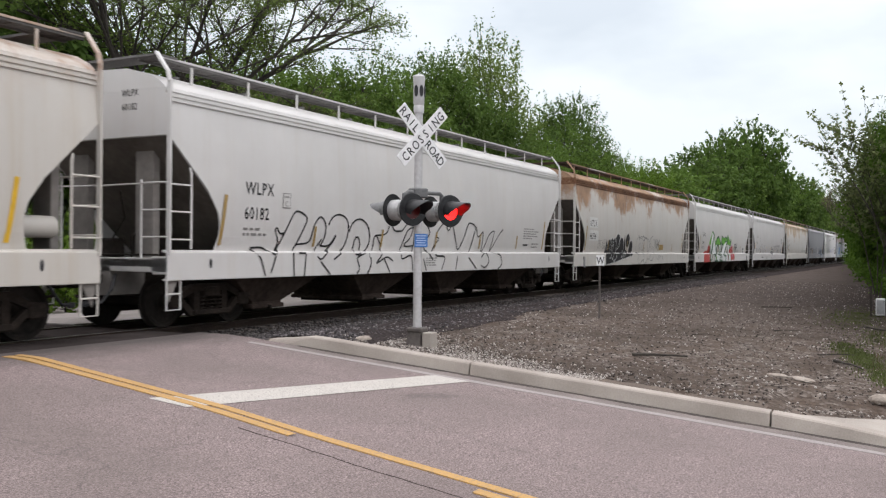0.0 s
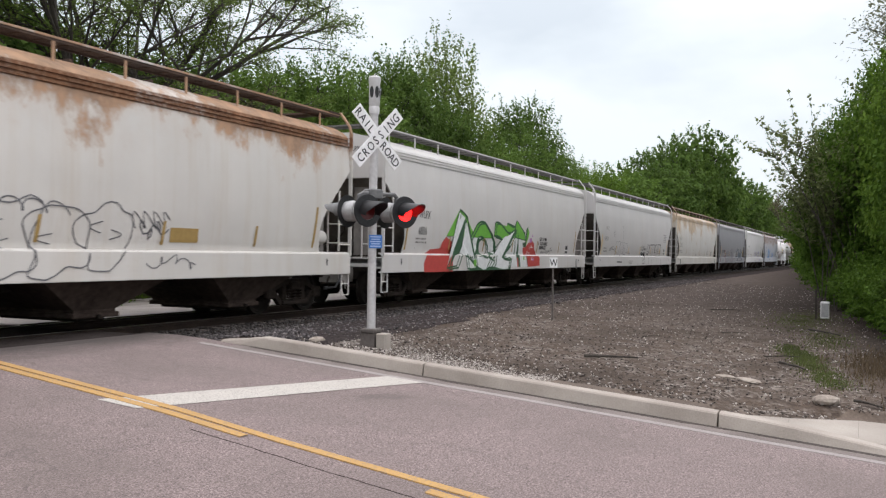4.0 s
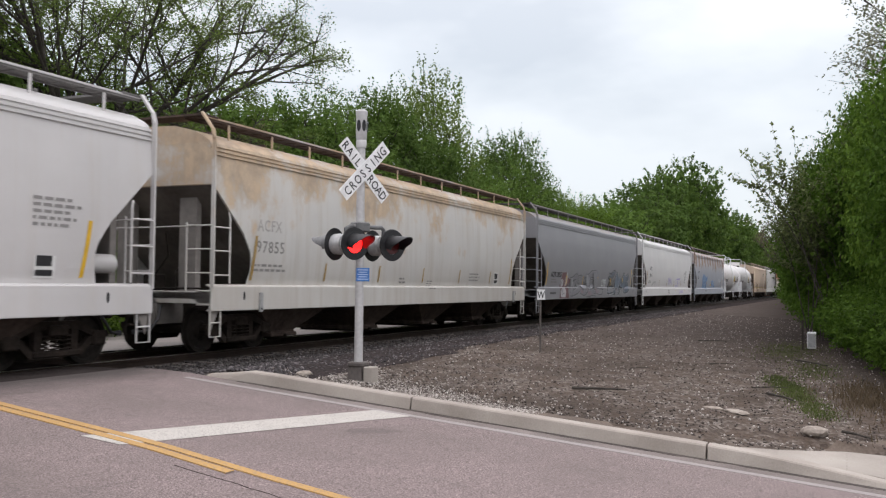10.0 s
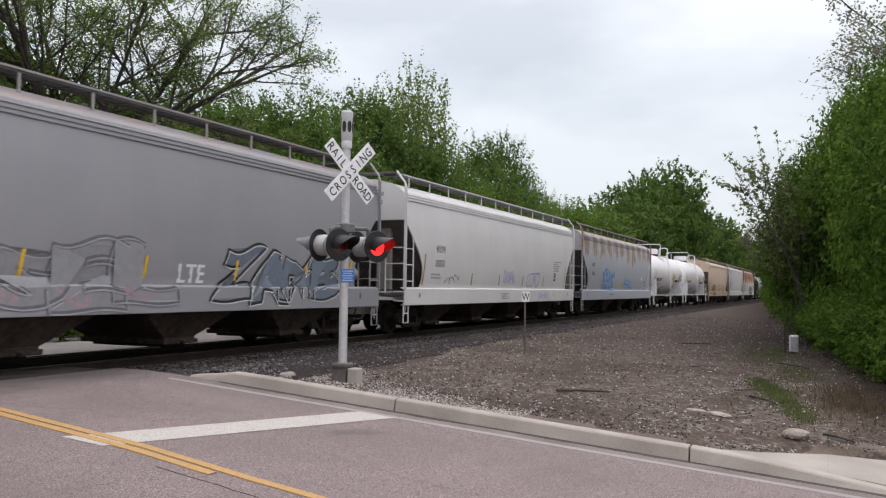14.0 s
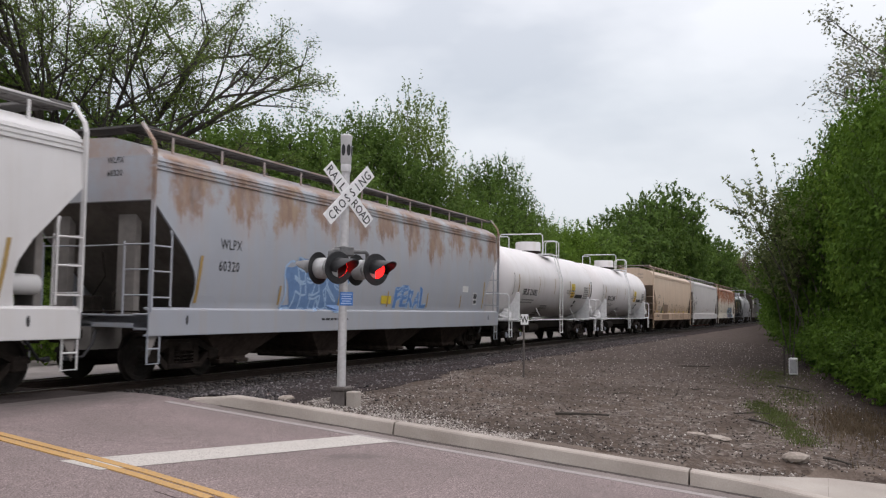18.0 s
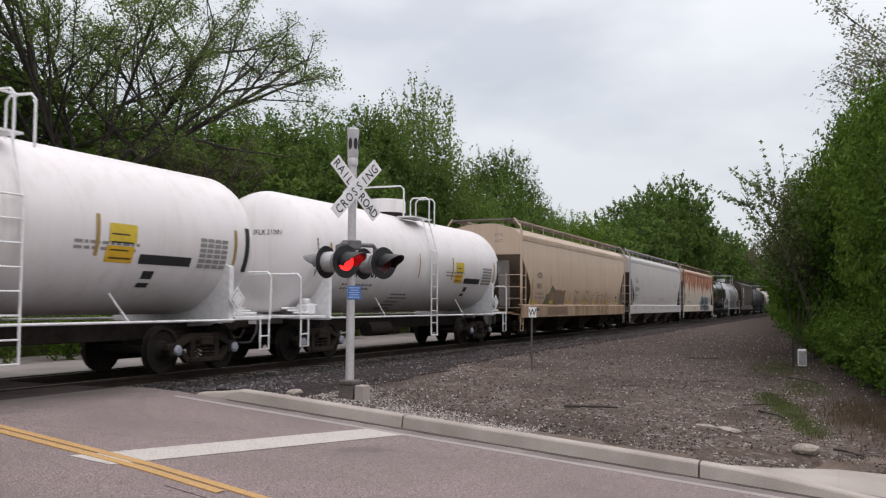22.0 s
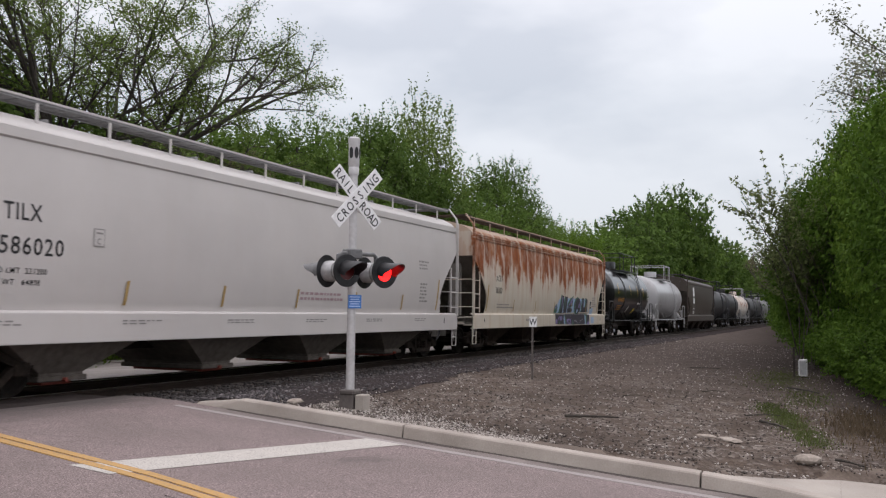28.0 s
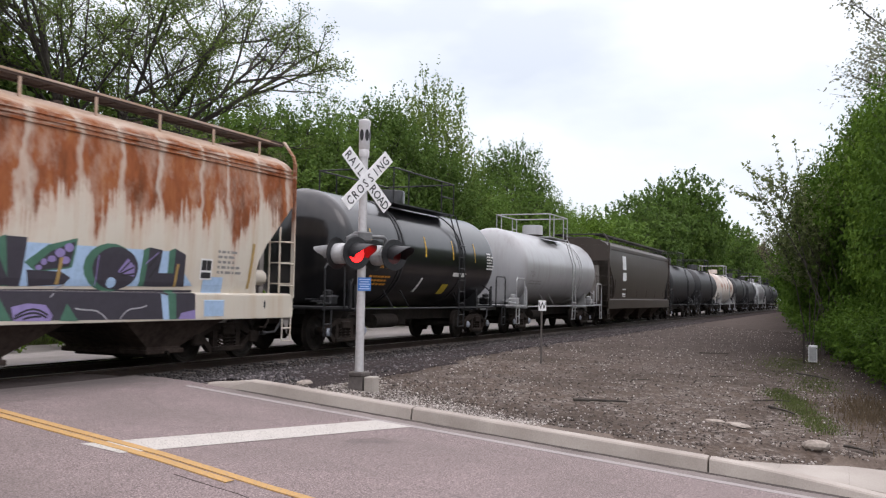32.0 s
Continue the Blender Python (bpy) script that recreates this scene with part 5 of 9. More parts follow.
def hopper(u0, u1, body, label, metal=None, board=None, reflect=None, under=None, eave=True, sill=None, gates=None, grime=None, strips=(4.15, 6.83, 9.52, 12.2, 14.88)):
    """A covered hopper wagon; u0 and u1 are the ends of its sill along the track at the clip's start."""
    L = round(u1 - u0, 2)
    car = thing("hopper_wagon", pose((u0 + u1) / 2, TRACK_Y, 0), label, "railway wagon", "train wagons")
    metal, board, reflect, under = metal or body, board or M_GALV, reflect or M_REFLECT_OLD, under or UNDER_RUST
    sill = sill or body
    part("body", body_mesh(L - 0.06, body, eave), car)
    part("roof", roof_mesh(L - 0.06, body), car)
    for sx in (-1, 1):
        part("slope_sheet", slope_sheet_mesh(L - 0.06, sx, grime or SHADED_GRIME), car, "dirty sloping end sheet darkened for shade")
        for s in (-1, 1):
            part("side_skirt", skirt_mesh(L - 0.06, sx, s, body), car)
    part("hatch_cover", cached(("hatch", L, board.name), lambda: hatch_mesh(L, board)), car)
    for s in (-1, 1):
        part("running_board", cached(("rb", L, s, board.name), lambda: board_mesh(L, s, board)), car, "open-grid steel roof walkway")
        part("edge_strip", cached(("rim", L, s, metal.name), lambda: rim_mesh(L, s, metal)), car, "thin painted edge of the walkway")
        part("side_sill", sill_mesh(L, s, sill), car)
        for i in range(12):
            part("bracket", cached(("br", s, metal.name), lambda: bracket_mesh(s, metal)), car, "", pose(-L / 2 + 0.9 + (L - 1.8) * i / 11, 0, 0))
    for sx in (-1, 1):
        e = sx * L / 2
        part("end_walkway", cached(("ew", board.name), lambda: Geo().box((0, 0, 4.69), (0.5, 2.6, 0.04)).mesh("end_walkway", board)), car, "", pose(e - sx * 0.27, 0, 0))
        part("end_frame", cached(("ef", sx, metal.name), lambda: end_frame_mesh(sx, STRUT)), car, "", pose(e, 0, 0))
        part("end_sill", cached(("es", sx, sill.name), lambda: Geo().box((-sx * 0.02, 0, 1.13), (0.04, 3.18, 0.24), bevel=0.006).box((-sx * 0.22, -1.42, 1.12), (0.44, 0.34, 0.30), bevel=0.01).mesh("end_sill", sill)), car, "", pose(e, 0, 0))
        part("coupler", cached("coupler", coupler_mesh), car, "", pose(e - sx * 0.25, 0, 0, 0, 0, 0 if sx > 0 else 180))
        part("air_hose", cached(("hose", sx), lambda: hose_mesh(sx)), car, "", pose(e, 0, 0))
        part("brake_rigging", cached(("rig", sx), lambda: rigging_mesh(sx)), car, "", pose(e, 0, 0))
        for s in (-1, 1):
            part("end_strut", cached(("strut", sx, s), lambda: strut_mesh(sx, s)), car, "dusty grey end strut", pose(e, 0, 0))
            part("corner_post", cached(("cp", s, metal.name), lambda: post_mesh(s, metal)), car, "", pose(e - sx * 0.03, 0, 0))
            part("side_ladder", cached(("sl", sx, s, metal.name), lambda: side_ladder_mesh(sx, s, metal)), car, "", pose(e - sx * 0.03, 0, 0))
            part("end_ladder", cached(("el", sx, s, metal.name), lambda: end_ladder_mesh(sx, s, metal)), car, "", pose(e - sx * 0.02, 0, 0))
            part("sill_step", cached(("st", sx, s, metal.name), lambda: step_mesh(sx, s, metal)), car, "", pose(e, 0, 0))
        add_truck(car, sx * (L / 2 - 1.62))
        part("jacking_slot", Geo().add([on_side(e - sx * 1.05 + 0.035 * math.cos(a), 1.15 + 0.09 * math.sin(a), 0.004) for a in np.linspace(0, 6.283, 15)[:-1]], [tuple(range(14))]).mesh("jacking_slot", M_INK), car)
    part("brake_wheel", cached("brake", lambda: brake_mesh(M_UNDER)), car, "", pose(L / 2 - 0.5, 0, 0))
    part("air_reservoir", cached(("res", metal.name), lambda: reservoir_mesh(metal)), car, "", pose(L / 2 - 0.1, 0, 0))
    part("centre_sill", cached(("cs", L), lambda: Geo().box((0, 0, 0.82), (L - 0.8, 0.52, 0.34), bevel=0.02).mesh("centre_sill", M_UNDER)), car)
    for x in (-5.95, -1.95, 1.95, 5.95):
        part("outlet_hopper", cached(("oh", under.name), lambda: outlet_mesh(under)), car, "", pose(x * L / 18.6, 0, 0))
        part("outlet_gate", cached(("og", gates.name if gates else ""), lambda: gate_mesh(gates or M_UNDER)), car, "", pose(x * L / 18.6, 0, 0))
    plate(car, -L / 2 + 1.28, 1.47, 0.085, 0.92, reflect, "reflector_strip", "tall yellow reflective strip", 0.017, lean=0.12)
    plate(car, L / 2 - 1.62, 1.47, 0.085, 0.92, reflect, "reflector_strip", "tall yellow reflective strip", lean=0.12)
    for x in strips:
        plate(car, -L / 2 + x, 1.47, 0.07, 0.42, reflect, "reflector_strip", "short yellow reflective strip", 0.017, lean=0.05)
    CARS.append(car)
    return car, L


def end_mark(car, L, lines, mat=None, size=0.165):
    """Reporting marks on the end wall that faces the camera."""
    for i, s in enumerate(lines):
        v, f = text_shape(s, size)
        g = Geo().add([(-L / 2 + 0.022, -0.50 - a * 0.8, 4.02 - 0.24 * i + b) for a, b in v], f)
        part("end_lettering", g.mesh("end_lettering", mat or M_INK), car)


def tank_side(R, zc):
    def f(x, z, lift=0.006):
        k = max(-0.98, min(0.98, (z - zc) / R))
        return (x, -(math.sqrt(1 - k * k) * R + lift), zc + k * (R + lift))
    return f


def tank_wagon(u0, u1, R, zc, shell, metal, label, dome, platform, jacket=None, bands=(), manway=0.0, over=0.75):
    L = round(u1 - u0, 2)
    car = thing("tank_wagon", pose((u0 + u1) / 2, TRACK_Y, 0), label, "railway wagon", "train wagons")
    H = L / 2 - over
    prof = []
    for k in range(7):
        a = math.pi / 2 * k / 6
        prof.append((-H + 0.62 * (1 - math.sin(a)), max(0.02, R * math.cos(a * 0.999)) if k < 6 else 0.02))
    prof = sorted(prof, key=lambda q: q[0])
    head = [(-H + 0.62 * (1 - math.cos(a)), max(0.02, R * math.sin(a))) for a in np.linspace(0.0, math.pi / 2, 8)]
    body = head + [(x, R) for x in np.linspace(-H + 0.7, H - 0.7, 9)] + [(-x, r) for x, r in reversed(head)]
    part("tank", Geo().lathe(body, "x", (0, 0, zc), 48).mesh("tank", shell, smooth=True), car)
    for x in bands:
        part("band", Geo().lathe([(x - 0.05, R + 0.004), (x - 0.05, R + 0.018), (x + 0.05, R + 0.018), (x + 0.05, R + 0.004)], "x", (0, 0, zc), 48).mesh("band", jacket or shell, smooth=True), car, "steel strap round the tank")
    part("centre_sill", Geo().box((0, 0, 0.82), (L - 0.6, 0.5, 0.36), bevel=0.02).mesh("centre_sill", M_UNDER), car)
    for sx in (-1, 1):
        e = sx * L / 2
        g = Geo()
        a0 = [(-1.25, 0.95), (1.25, 0.95), (1.20, zc - 0.55), (0.80, zc - R * 0.80), (0, zc - R * 0.98), (-0.80, zc - R * 0.80), (-1.20, zc - 0.55)]
        if manway:
            a0 = [(-1.50, 0.98), (1.50, 0.98), (1.50, 2.10), (1.36, 2.16), (0.95, zc - R * 0.72), (0, zc - R * 0.98), (-0.95, zc - R * 0.72), (-1.36, 2.16), (-1.50, 2.10)]
        g.loft([[Vector((e - sx * (1.38 if manway else 2.05) + d, y, z)) for y, z in a0] for d in (-0.07, 0.07)])
        part("saddle", g.mesh("saddle", metal), car)
        part("end_deck", Geo().box((e - sx * 0.62, 0, 1.06), (1.2, 3.0, 0.07), bevel=0.01).box((e - sx * 0.62, 0, 0.98), (1.1, 0.6, 0.2)).mesh("end_deck", metal), car)
        part("coupler", cached("coupler", coupler_mesh), car, "", pose(e - sx * 0.25, 0, 0, 0, 0, 0 if sx > 0 else 180))
        g = Geo()
        for k in range(3):
            y = -1.25 + 0.16 * k
            g.tube([(e - sx * 0.15, y, 1.16 + 0.05 * k), (e - sx * 0.75, y, 1.16 + 0.05 * k), (e - sx * 0.95, y + 0.05, 1.30), (e - sx * 1.25, y + 0.05, 1.34)], 0.022, 6)
        part("end_pipe", g.mesh("end_pipe", metal, smooth=True), car)
        g = Geo().box((e - sx * 0.95, -1.10, 1.24), (0.36, 0.34, 0.26), bevel=0.05).lathe([(1.36, 0.06), (1.38, 0.12), (1.46, 0.12), (1.50, 0.05)], "z", (e - sx * 0.90, -1.10, 0), 12)
        part("brake_valve", g.mesh("brake_valve", metal), car)
        part("air_hose", cached(("hose", sx), lambda: hose_mesh(sx)), car, "", pose(e, 0, 0))
        add_truck(car, sx * (L / 2 - (1.66 if manway else 1.75)), True)
        if manway:
            xr = e - sx * 0.02
            part("end_handrail", Geo().tube([(xr, -1.52, 1.03), (xr, -1.52, 1.95), (xr, -1.44, 2.04), (xr, 1.44, 2.04), (xr, 1.52, 1.95), (xr, 1.52, 1.03)], 0.026, 8).mesh("end_handrail", metal, smooth=True), car)
        for s in (-1, 1):
            g = Geo()
            xa, xb, y = e - sx * 0.06, e - sx * 0.98, s * 1.52
            g.tube([(xa, y, 1.03), (xa, y, 2.0), (xa - sx * 0.08, y, 2.09), (xb + sx * 0.08, y, 2.09), (xb, y, 2.0), (xb, y, 1.03)], 0.024, 8)
            if not manway:
                part("end_handrail", g.mesh("end_handrail", metal), car)
            g = Geo()
            g.tube([(xa, y, 1.05), (xa, y, 0.40), (xa - sx * 0.32, y, 0.40), (xa - sx * 0.32, y, 1.05)], 0.022, 6)
            g.tube([(xa, y, 0.68), (xa - sx * 0.32, y, 0.68)], 0.018, 6)
            part("sill_step", g.mesh("sill_step", metal), car)
            g = Geo().slab([(e - sx * 1.42, 1.0), (e - sx * 1.30, 1.0), (e - sx * 1.30, 1.75), (e - sx * 1.42, 1.62)], s * 1.46 - 0.03, s * 1.46 + 0.03)
            g.tube([(e - sx * 1.36, s * 1.46, 1.55), (e - sx * 1.75, s * 1.30, 1.80)], 0.025, 6)
            if not manway:
                part("stanchion", g.mesh("stanchion", metal), car)
    for s in (-1, 1):
        g = Geo().tube([(-L / 2 + 1.3, s * 1.52, 1.03), (L / 2 - 1.3, s * 1.52, 1.03)], 0.024, 8)
        part("side_handrail", g.mesh("side_handrail", metal), car)
        for x in (-2.75, 2.8) if manway else (-L / 2 + 3.6, -1.6, 2.2, L / 2 - 4.2):
            part("rail_bracket", Geo().tube([(x, s * 1.52, 1.03), (x - 0.35, s * 1.38, 1.52)], 0.02, 6).mesh("rail_bracket", metal), car)
    # manway dome with its platform, rails and ladder
    at = pose(manway, 0, 0)
    g = Geo().lathe([(zc + R - 0.15, dome), (zc + R + 0.42, dome), (zc + R + 0.47, dome * 0.95), (zc + R + 0.49, 0.05)], "z", (0, 0, 0), 24)
    part("dome", g.mesh("dome", shell, smooth=True), car, "", at)
    part("dome_ring", Geo().lathe([(zc + R - 0.12, dome + 0.004), (zc + R - 0.11, dome + 0.03), (zc + R + 0.05, dome + 0.03), (zc + R + 0.06, dome + 0.004)], "z", (0, 0, 0), 24).mesh("dome_ring", M_UNDER, smooth=True), car, "dark ring at the dome's foot", at)
    pl = platform
    zt = zc + R
    for s in (-1, 1):
        part("platform", Geo().box((0, s * 0.95, zt - 0.12), (2 * pl, 0.55, 0.04)).mesh("platform", metal), car, "", at)
    if manway:
        y = -1.16
        bar = [(-pl, 1.16, zt - 0.30), (-pl, 1.16, zt + 0.70), (-pl, 1.06, zt + 0.80), (-pl, -0.80, zt + 0.80), (-pl, -0.90, zt + 0.70), (-pl, -0.90, zt - 0.12)]
        part("platform_rail", Geo().tube(bar, 0.026, 8).mesh("platform_rail", metal, smooth=True), car, "", at)
        part("rail_post", Geo().tube([(-pl, 0.70, zt - 0.12), (-pl, 0.70, zt + 0.62), (-pl, 0.78, zt + 0.70), (-pl, 1.16, zt + 0.70)], 0.022, 8).mesh("rail_post", metal, smooth=True), car, "", at)
        for b in (pl - 0.18, pl + 0.22):
            part("ladder_rail", Geo().tube([(b, y - 0.06, zt - 0.30), (b, y - 0.06, zt + 0.46), (b, y + 0.04, zt + 0.56), (b, y + 0.50, zt + 0.56), (b, y + 0.58, zt + 0.46), (b, y + 0.58, zt - 0.12)], 0.022, 8).mesh("ladder_rail", metal, smooth=True), car, "", at)
        part("ladder_rail", Geo().tube([(pl - 0.18, y + 0.3, zt + 0.56), (pl + 0.22, y + 0.3, zt + 0.56)], 0.022, 8).mesh("ladder_rail", metal), car, "", at)
    for s in (-1, 1):
        for sx in (-1, 1) if not manway else ():
            for b in (sx * 0.55 * pl, sx * pl):
                part("rail_post", Geo().tube([(b, s * 1.20, zt - 0.12), (b, s * 1.20, zt + 0.86)], 0.022, 6).mesh("rail_post", metal), car, "", at)
        if not manway:
            part("platform_rail", Geo().tube([(-pl, s * 1.20, zt + 0.86), (pl, s * 1.20, zt + 0.86)], 0.024, 6).tube([(0.55 * pl, s * 1.20, zt + 0.40), (pl, s * 1.20, zt + 0.40)], 0.018, 6).mesh("platform_rail", metal), car, "", at)
        g = Geo()
        back = 0.35 if manway else 0.0
        at_ladder = pose(manway - back, 0, 0)
        for dx in (-0.22, 0.22):
            g.tube([(pl - 0.1 + dx, s * 1.22, zt - 0.12), (pl - 0.1 + dx, s * (R + 0.06), zc + 0.25), (pl - 0.1 + dx, s * (R + 0.06), 1.03), (pl - 0.1 + dx, s * 1.55, 0.42)], 0.022, 6)
        for z in np.arange(0.45, zc + 0.5, 0.36):
            yy = 1.55 + (R + 0.06 - 1.55) * min(1, max(0, (z - 0.42) / 0.61))
            g.tube([(pl - 0.32, s * yy, z), (pl + 0.12, s * yy, z)], 0.016, 6)
        part("ladder", g.mesh("ladder", metal), car, "", at_ladder)
    for sx in (-1, 1) if not manway else ():
        part("platform_end_rail", Geo().tube([(sx * pl, -1.20, zt + 0.86), (sx * pl, 1.20, zt + 0.86)], 0.022, 6).mesh("platform_end_rail", metal), car, "", at)
    part("air_reservoir", Geo().tube([(-2.2, -0.62, 0.66), (-0.9, -0.62, 0.66)], 0.20, 12).mesh("air_reservoir", M_UNDER, smooth=True), car)
    part("bottom_valve", Geo().box((0.4, -0.1, 0.72), (0.5, 0.4, 0.5), bevel=0.04).mesh("bottom_valve", M_UNDER), car)
    CARS.append(car)
    return car, L, tank_side(R, zc)


# the wagons, from the one that leaves first
P0 = car_paint("cream_white_paint", (0.57, 0.54, 0.495), 0.35, 1, (0.22, 0.085, 0.03), 3.75, 0.5, 0.7, cover=0.55, patch=0.5, roof=0.5)
P1 = car_paint("pale_grey_paint", (0.63, 0.615, 0.598), 0.14)
P2 = car_paint("cream_rusty_paint", (0.62, 0.60, 0.565), 0.28, 1, (0.30, 0.165, 0.085), 3.80, 1.3, 0.8, cover=0.82, band=1.0, patch=1.05, roof=0.12)
P3 = car_paint("off_white_paint", (0.61, 0.595, 0.578), 0.18)
P4 = car_paint("pale_grey_white_paint", (0.575, 0.56, 0.55), 0.14)
P5 = car_paint("stained_cream_paint", (0.585, 0.575, 0.55), 0.55, 1, (0.39, 0.26, 0.135), 3.85, 1.9, 0.7, cover=0.62, stain=(0.37, 0.32, 0.255), patch=1.0, low=0.4, roof=0.25)
P6 = car_paint("mid_grey_paint", (0.27, 0.27, 0.285), 0.15, stain=(0.35, 0.33, 0.31), roof=0.3)
P7 = car_paint("clean_white_paint", (0.665, 0.655, 0.645), 0.10)
P8 = car_paint("faded_grey_paint", (0.38, 0.40, 0.44), 0.30, 1, (0.26, 0.14, 0.07), 4.0, 1.15, 0.55, cover=0.72, seam=1.68, duty=0.62, roof=0.5)
P11 = car_paint("tan_paint", (0.615, 0.475, 0.355), 0.38, -3.0, (0.26, 0.14, 0.06), 4.1, 0.9, 1.2, stain=(0.25, 0.145, 0.075), cover=0.5, low=0.95)
P12 = car_paint("warm_grey_paint", (0.53, 0.505, 0.487), 0.06)
P13 = car_paint("rust_streaked_paint", (0.60, 0.55, 0.46), 0.55, 1, (0.235, 0.064, 0.018), 3.95, 1.75, 1.6, stain=(0.42, 0.28, 0.14), seam=0.96, roof=0.6, cover=0.95)
P16 = car_paint("dark_brown_paint", (0.045, 0.032, 0.024), 0.3, stain=(0.09, 0.07, 0.05))
P9 = car_paint("tank_white_paint", (0.775, 0.745, 0.74), 0.40, stain=(0.50, 0.45, 0.36), rough=0.35)
P14 = car_paint("gloss_black_paint", (0.010, 0.010, 0.011), 0.25, stain=(0.035, 0.032, 0.03), rough=0.3, gloss=0.7)
P15 = car_paint("grey_white_tank_paint", (0.40, 0.40, 0.405), 0.5, stain=(0.24, 0.22, 0.20), rough=0.35, gloss=0.5)
P17 = car_paint("flat_black_tank_paint", (0.020, 0.020, 0.022), 0.4, stain=(0.07, 0.065, 0.06), rough=0.5)
P19 = car_paint("white_rusty_tank_paint", (0.62, 0.58, 0.52), 0.5, 1.0, (0.24, 0.08, 0.04), 4.0, 2.2, 1.0, seam=2.5, duty=0.5)
B_RUST = surface("rusty_walkway", (0.035, 0.024, 0.020), (0.105, 0.066, 0.048), 0.8, 0.2, 15, 1, 0.2)
B_DARK = surface("dark_walkway", (0.045, 0.042, 0.04), (0.12, 0.112, 0.106), 0.7, 0.3, 15, 1, 0.2)
B_PALE = surface("pale_walkway", (0.10, 0.096, 0.092), (0.21, 0.20, 0.19), 0.7, 0.2, 15, 1, 0.2)
# dirt on the end sheets, darkened further to stand for shade there
SHADED_GRIME = surface("dirty_shaded_sheet", (0.070, 0.060, 0.050), (0.17, 0.15, 0.13), 0.9, 0, 8, 0.8, 0.15, 0.7)
UNDER_RUST = surface("dusty_rusty_outlet", (0.026, 0.019, 0.016), (0.085, 0.064, 0.054), 0.95, 0, 9, 1.2, 0.2, 0.5, 0.1)
UNDER_PALE = surface("dusty_hopper_bottom", (0.06, 0.050, 0.042), (0.15, 0.128, 0.11), 0.9, 0, 8, 1, 0.1)
STRUT = surface("dusty_end_steel", (0.15, 0.137, 0.125), (0.29, 0.268, 0.248), 0.9, 0, 6, 0.9, 0.1, 0.6)
# the tan wagon's end sheet: dirt plus shade painted into the colour
TAN_SHADED_GRIME = surface("tan_dirty_shaded_sheet", (0.16, 0.12, 0.085), (0.30, 0.235, 0.175), 0.9, 0, 8, 0.8, 0.15, 0.7)
B_TAN = surface("dusty_tan_walkway", (0.20, 0.17, 0.15), (0.36, 0.315, 0.28), 0.8, 0.1, 15, 1, 0.2)
B_MID = surface("grey_walkway", (0.16, 0.16, 0.16), (0.28, 0.28, 0.28), 0.7, 0.2, 15, 1, 0.2)
GATE_RED = plain("faded_red_gate", (0.24, 0.05, 0.035), 0.7)
G_BLACK = plain("black_spray_paint", (0.010, 0.010, 0.012), 0.6)
G_GREEN = plain("lime_spray_paint", (0.14, 0.42, 0.05), 0.6)
G_WHITE = plain("white_spray_paint", (0.70, 0.72, 0.72), 0.6)
G_DEEPGREEN = plain("dark_green_spray_paint", (0.03, 0.10, 0.045), 0.6)
G_SILVER = plain("dull_silver_spray_paint", (0.25, 0.25, 0.265), 0.5)
G_RED = plain("red_spray_paint", (0.48, 0.06, 0.05), 0.6)
G_BLUE = plain("blue_spray_paint", (0.10, 0.22, 0.48), 0.6)
G_MIDBLUE = plain("faded_blue_spray_paint", (0.13, 0.23, 0.42), 0.6)
G_PALEBLUE = plain("pale_blue_spray_paint", (0.34, 0.48, 0.66), 0.6)
G_DULLRED = plain("dull_red_spray_paint", (0.19, 0.105, 0.107), 0.65)
G_OFFWHITE = plain("chalky_white_spray_paint", (0.48, 0.47, 0.48), 0.65)
G_PINK = plain("dull_pink_spray_paint", (0.36, 0.25, 0.27), 0.6)
G_GREY = plain("silver_spray_paint", (0.34, 0.34, 0.36), 0.5)
G_DARKGREY = plain("dark_grey_spray_paint", (0.13, 0.13, 0.14), 0.6)
G_STEEL = plain("steel_blue_spray_paint", (0.135, 0.165, 0.205), 0.6)
G_LEAFGREEN = plain("bottle_green_spray_paint", (0.055, 0.150, 0.100), 0.6)
G_CHARCOAL = plain("charcoal_spray_paint", (0.036, 0.032, 0.044), 0.6)
G_LILAC = plain("lilac_spray_paint", (0.255, 0.205, 0.42), 0.6)
G_MAUVE = plain("mauve_spray_paint", (0.46, 0.22, 0.46), 0.6)
G_VIOLET = plain("violet_spray_paint", (0.34, 0.28, 0.62), 0.6)
G_BROWN = plain("brown_spray_paint", (0.22, 0.15, 0.10), 0.7)
G_OLIVE = plain("olive_spray_paint", (0.12, 0.13, 0.07), 0.7)
M_FAINT_INK = plain("nearly_worn_off_stencil_paint", (0.40, 0.385, 0.36), 0.7)
M_TAGYELLOW = plain("yellow_warning_label", (0.62, 0.46, 0.04), 0.5)


def clearance_box(car, x, z, ground_mat, w=0.25, h=0.30):
    """A small outlined box with the letter C."""
    plate(car, x, z, w, h, M_FADED_INK, "label_panel", "small outlined clearance box")
    plate(car, x + 0.018, z + 0.018, w - 0.036, h - 0.036, ground_mat, "label_field", "", 0.011)
    stencil(car, "C", x + 0.07, z + 0.04, 0.16, M_FADED_INK, 0.9, side=lambda a, b: on_side(a, b, 0.014))
    plate(car, x + 0.05, z + h - 0.09, w - 0.10, 0.03, M_FADED_INK, "label_line", "", 0.014)


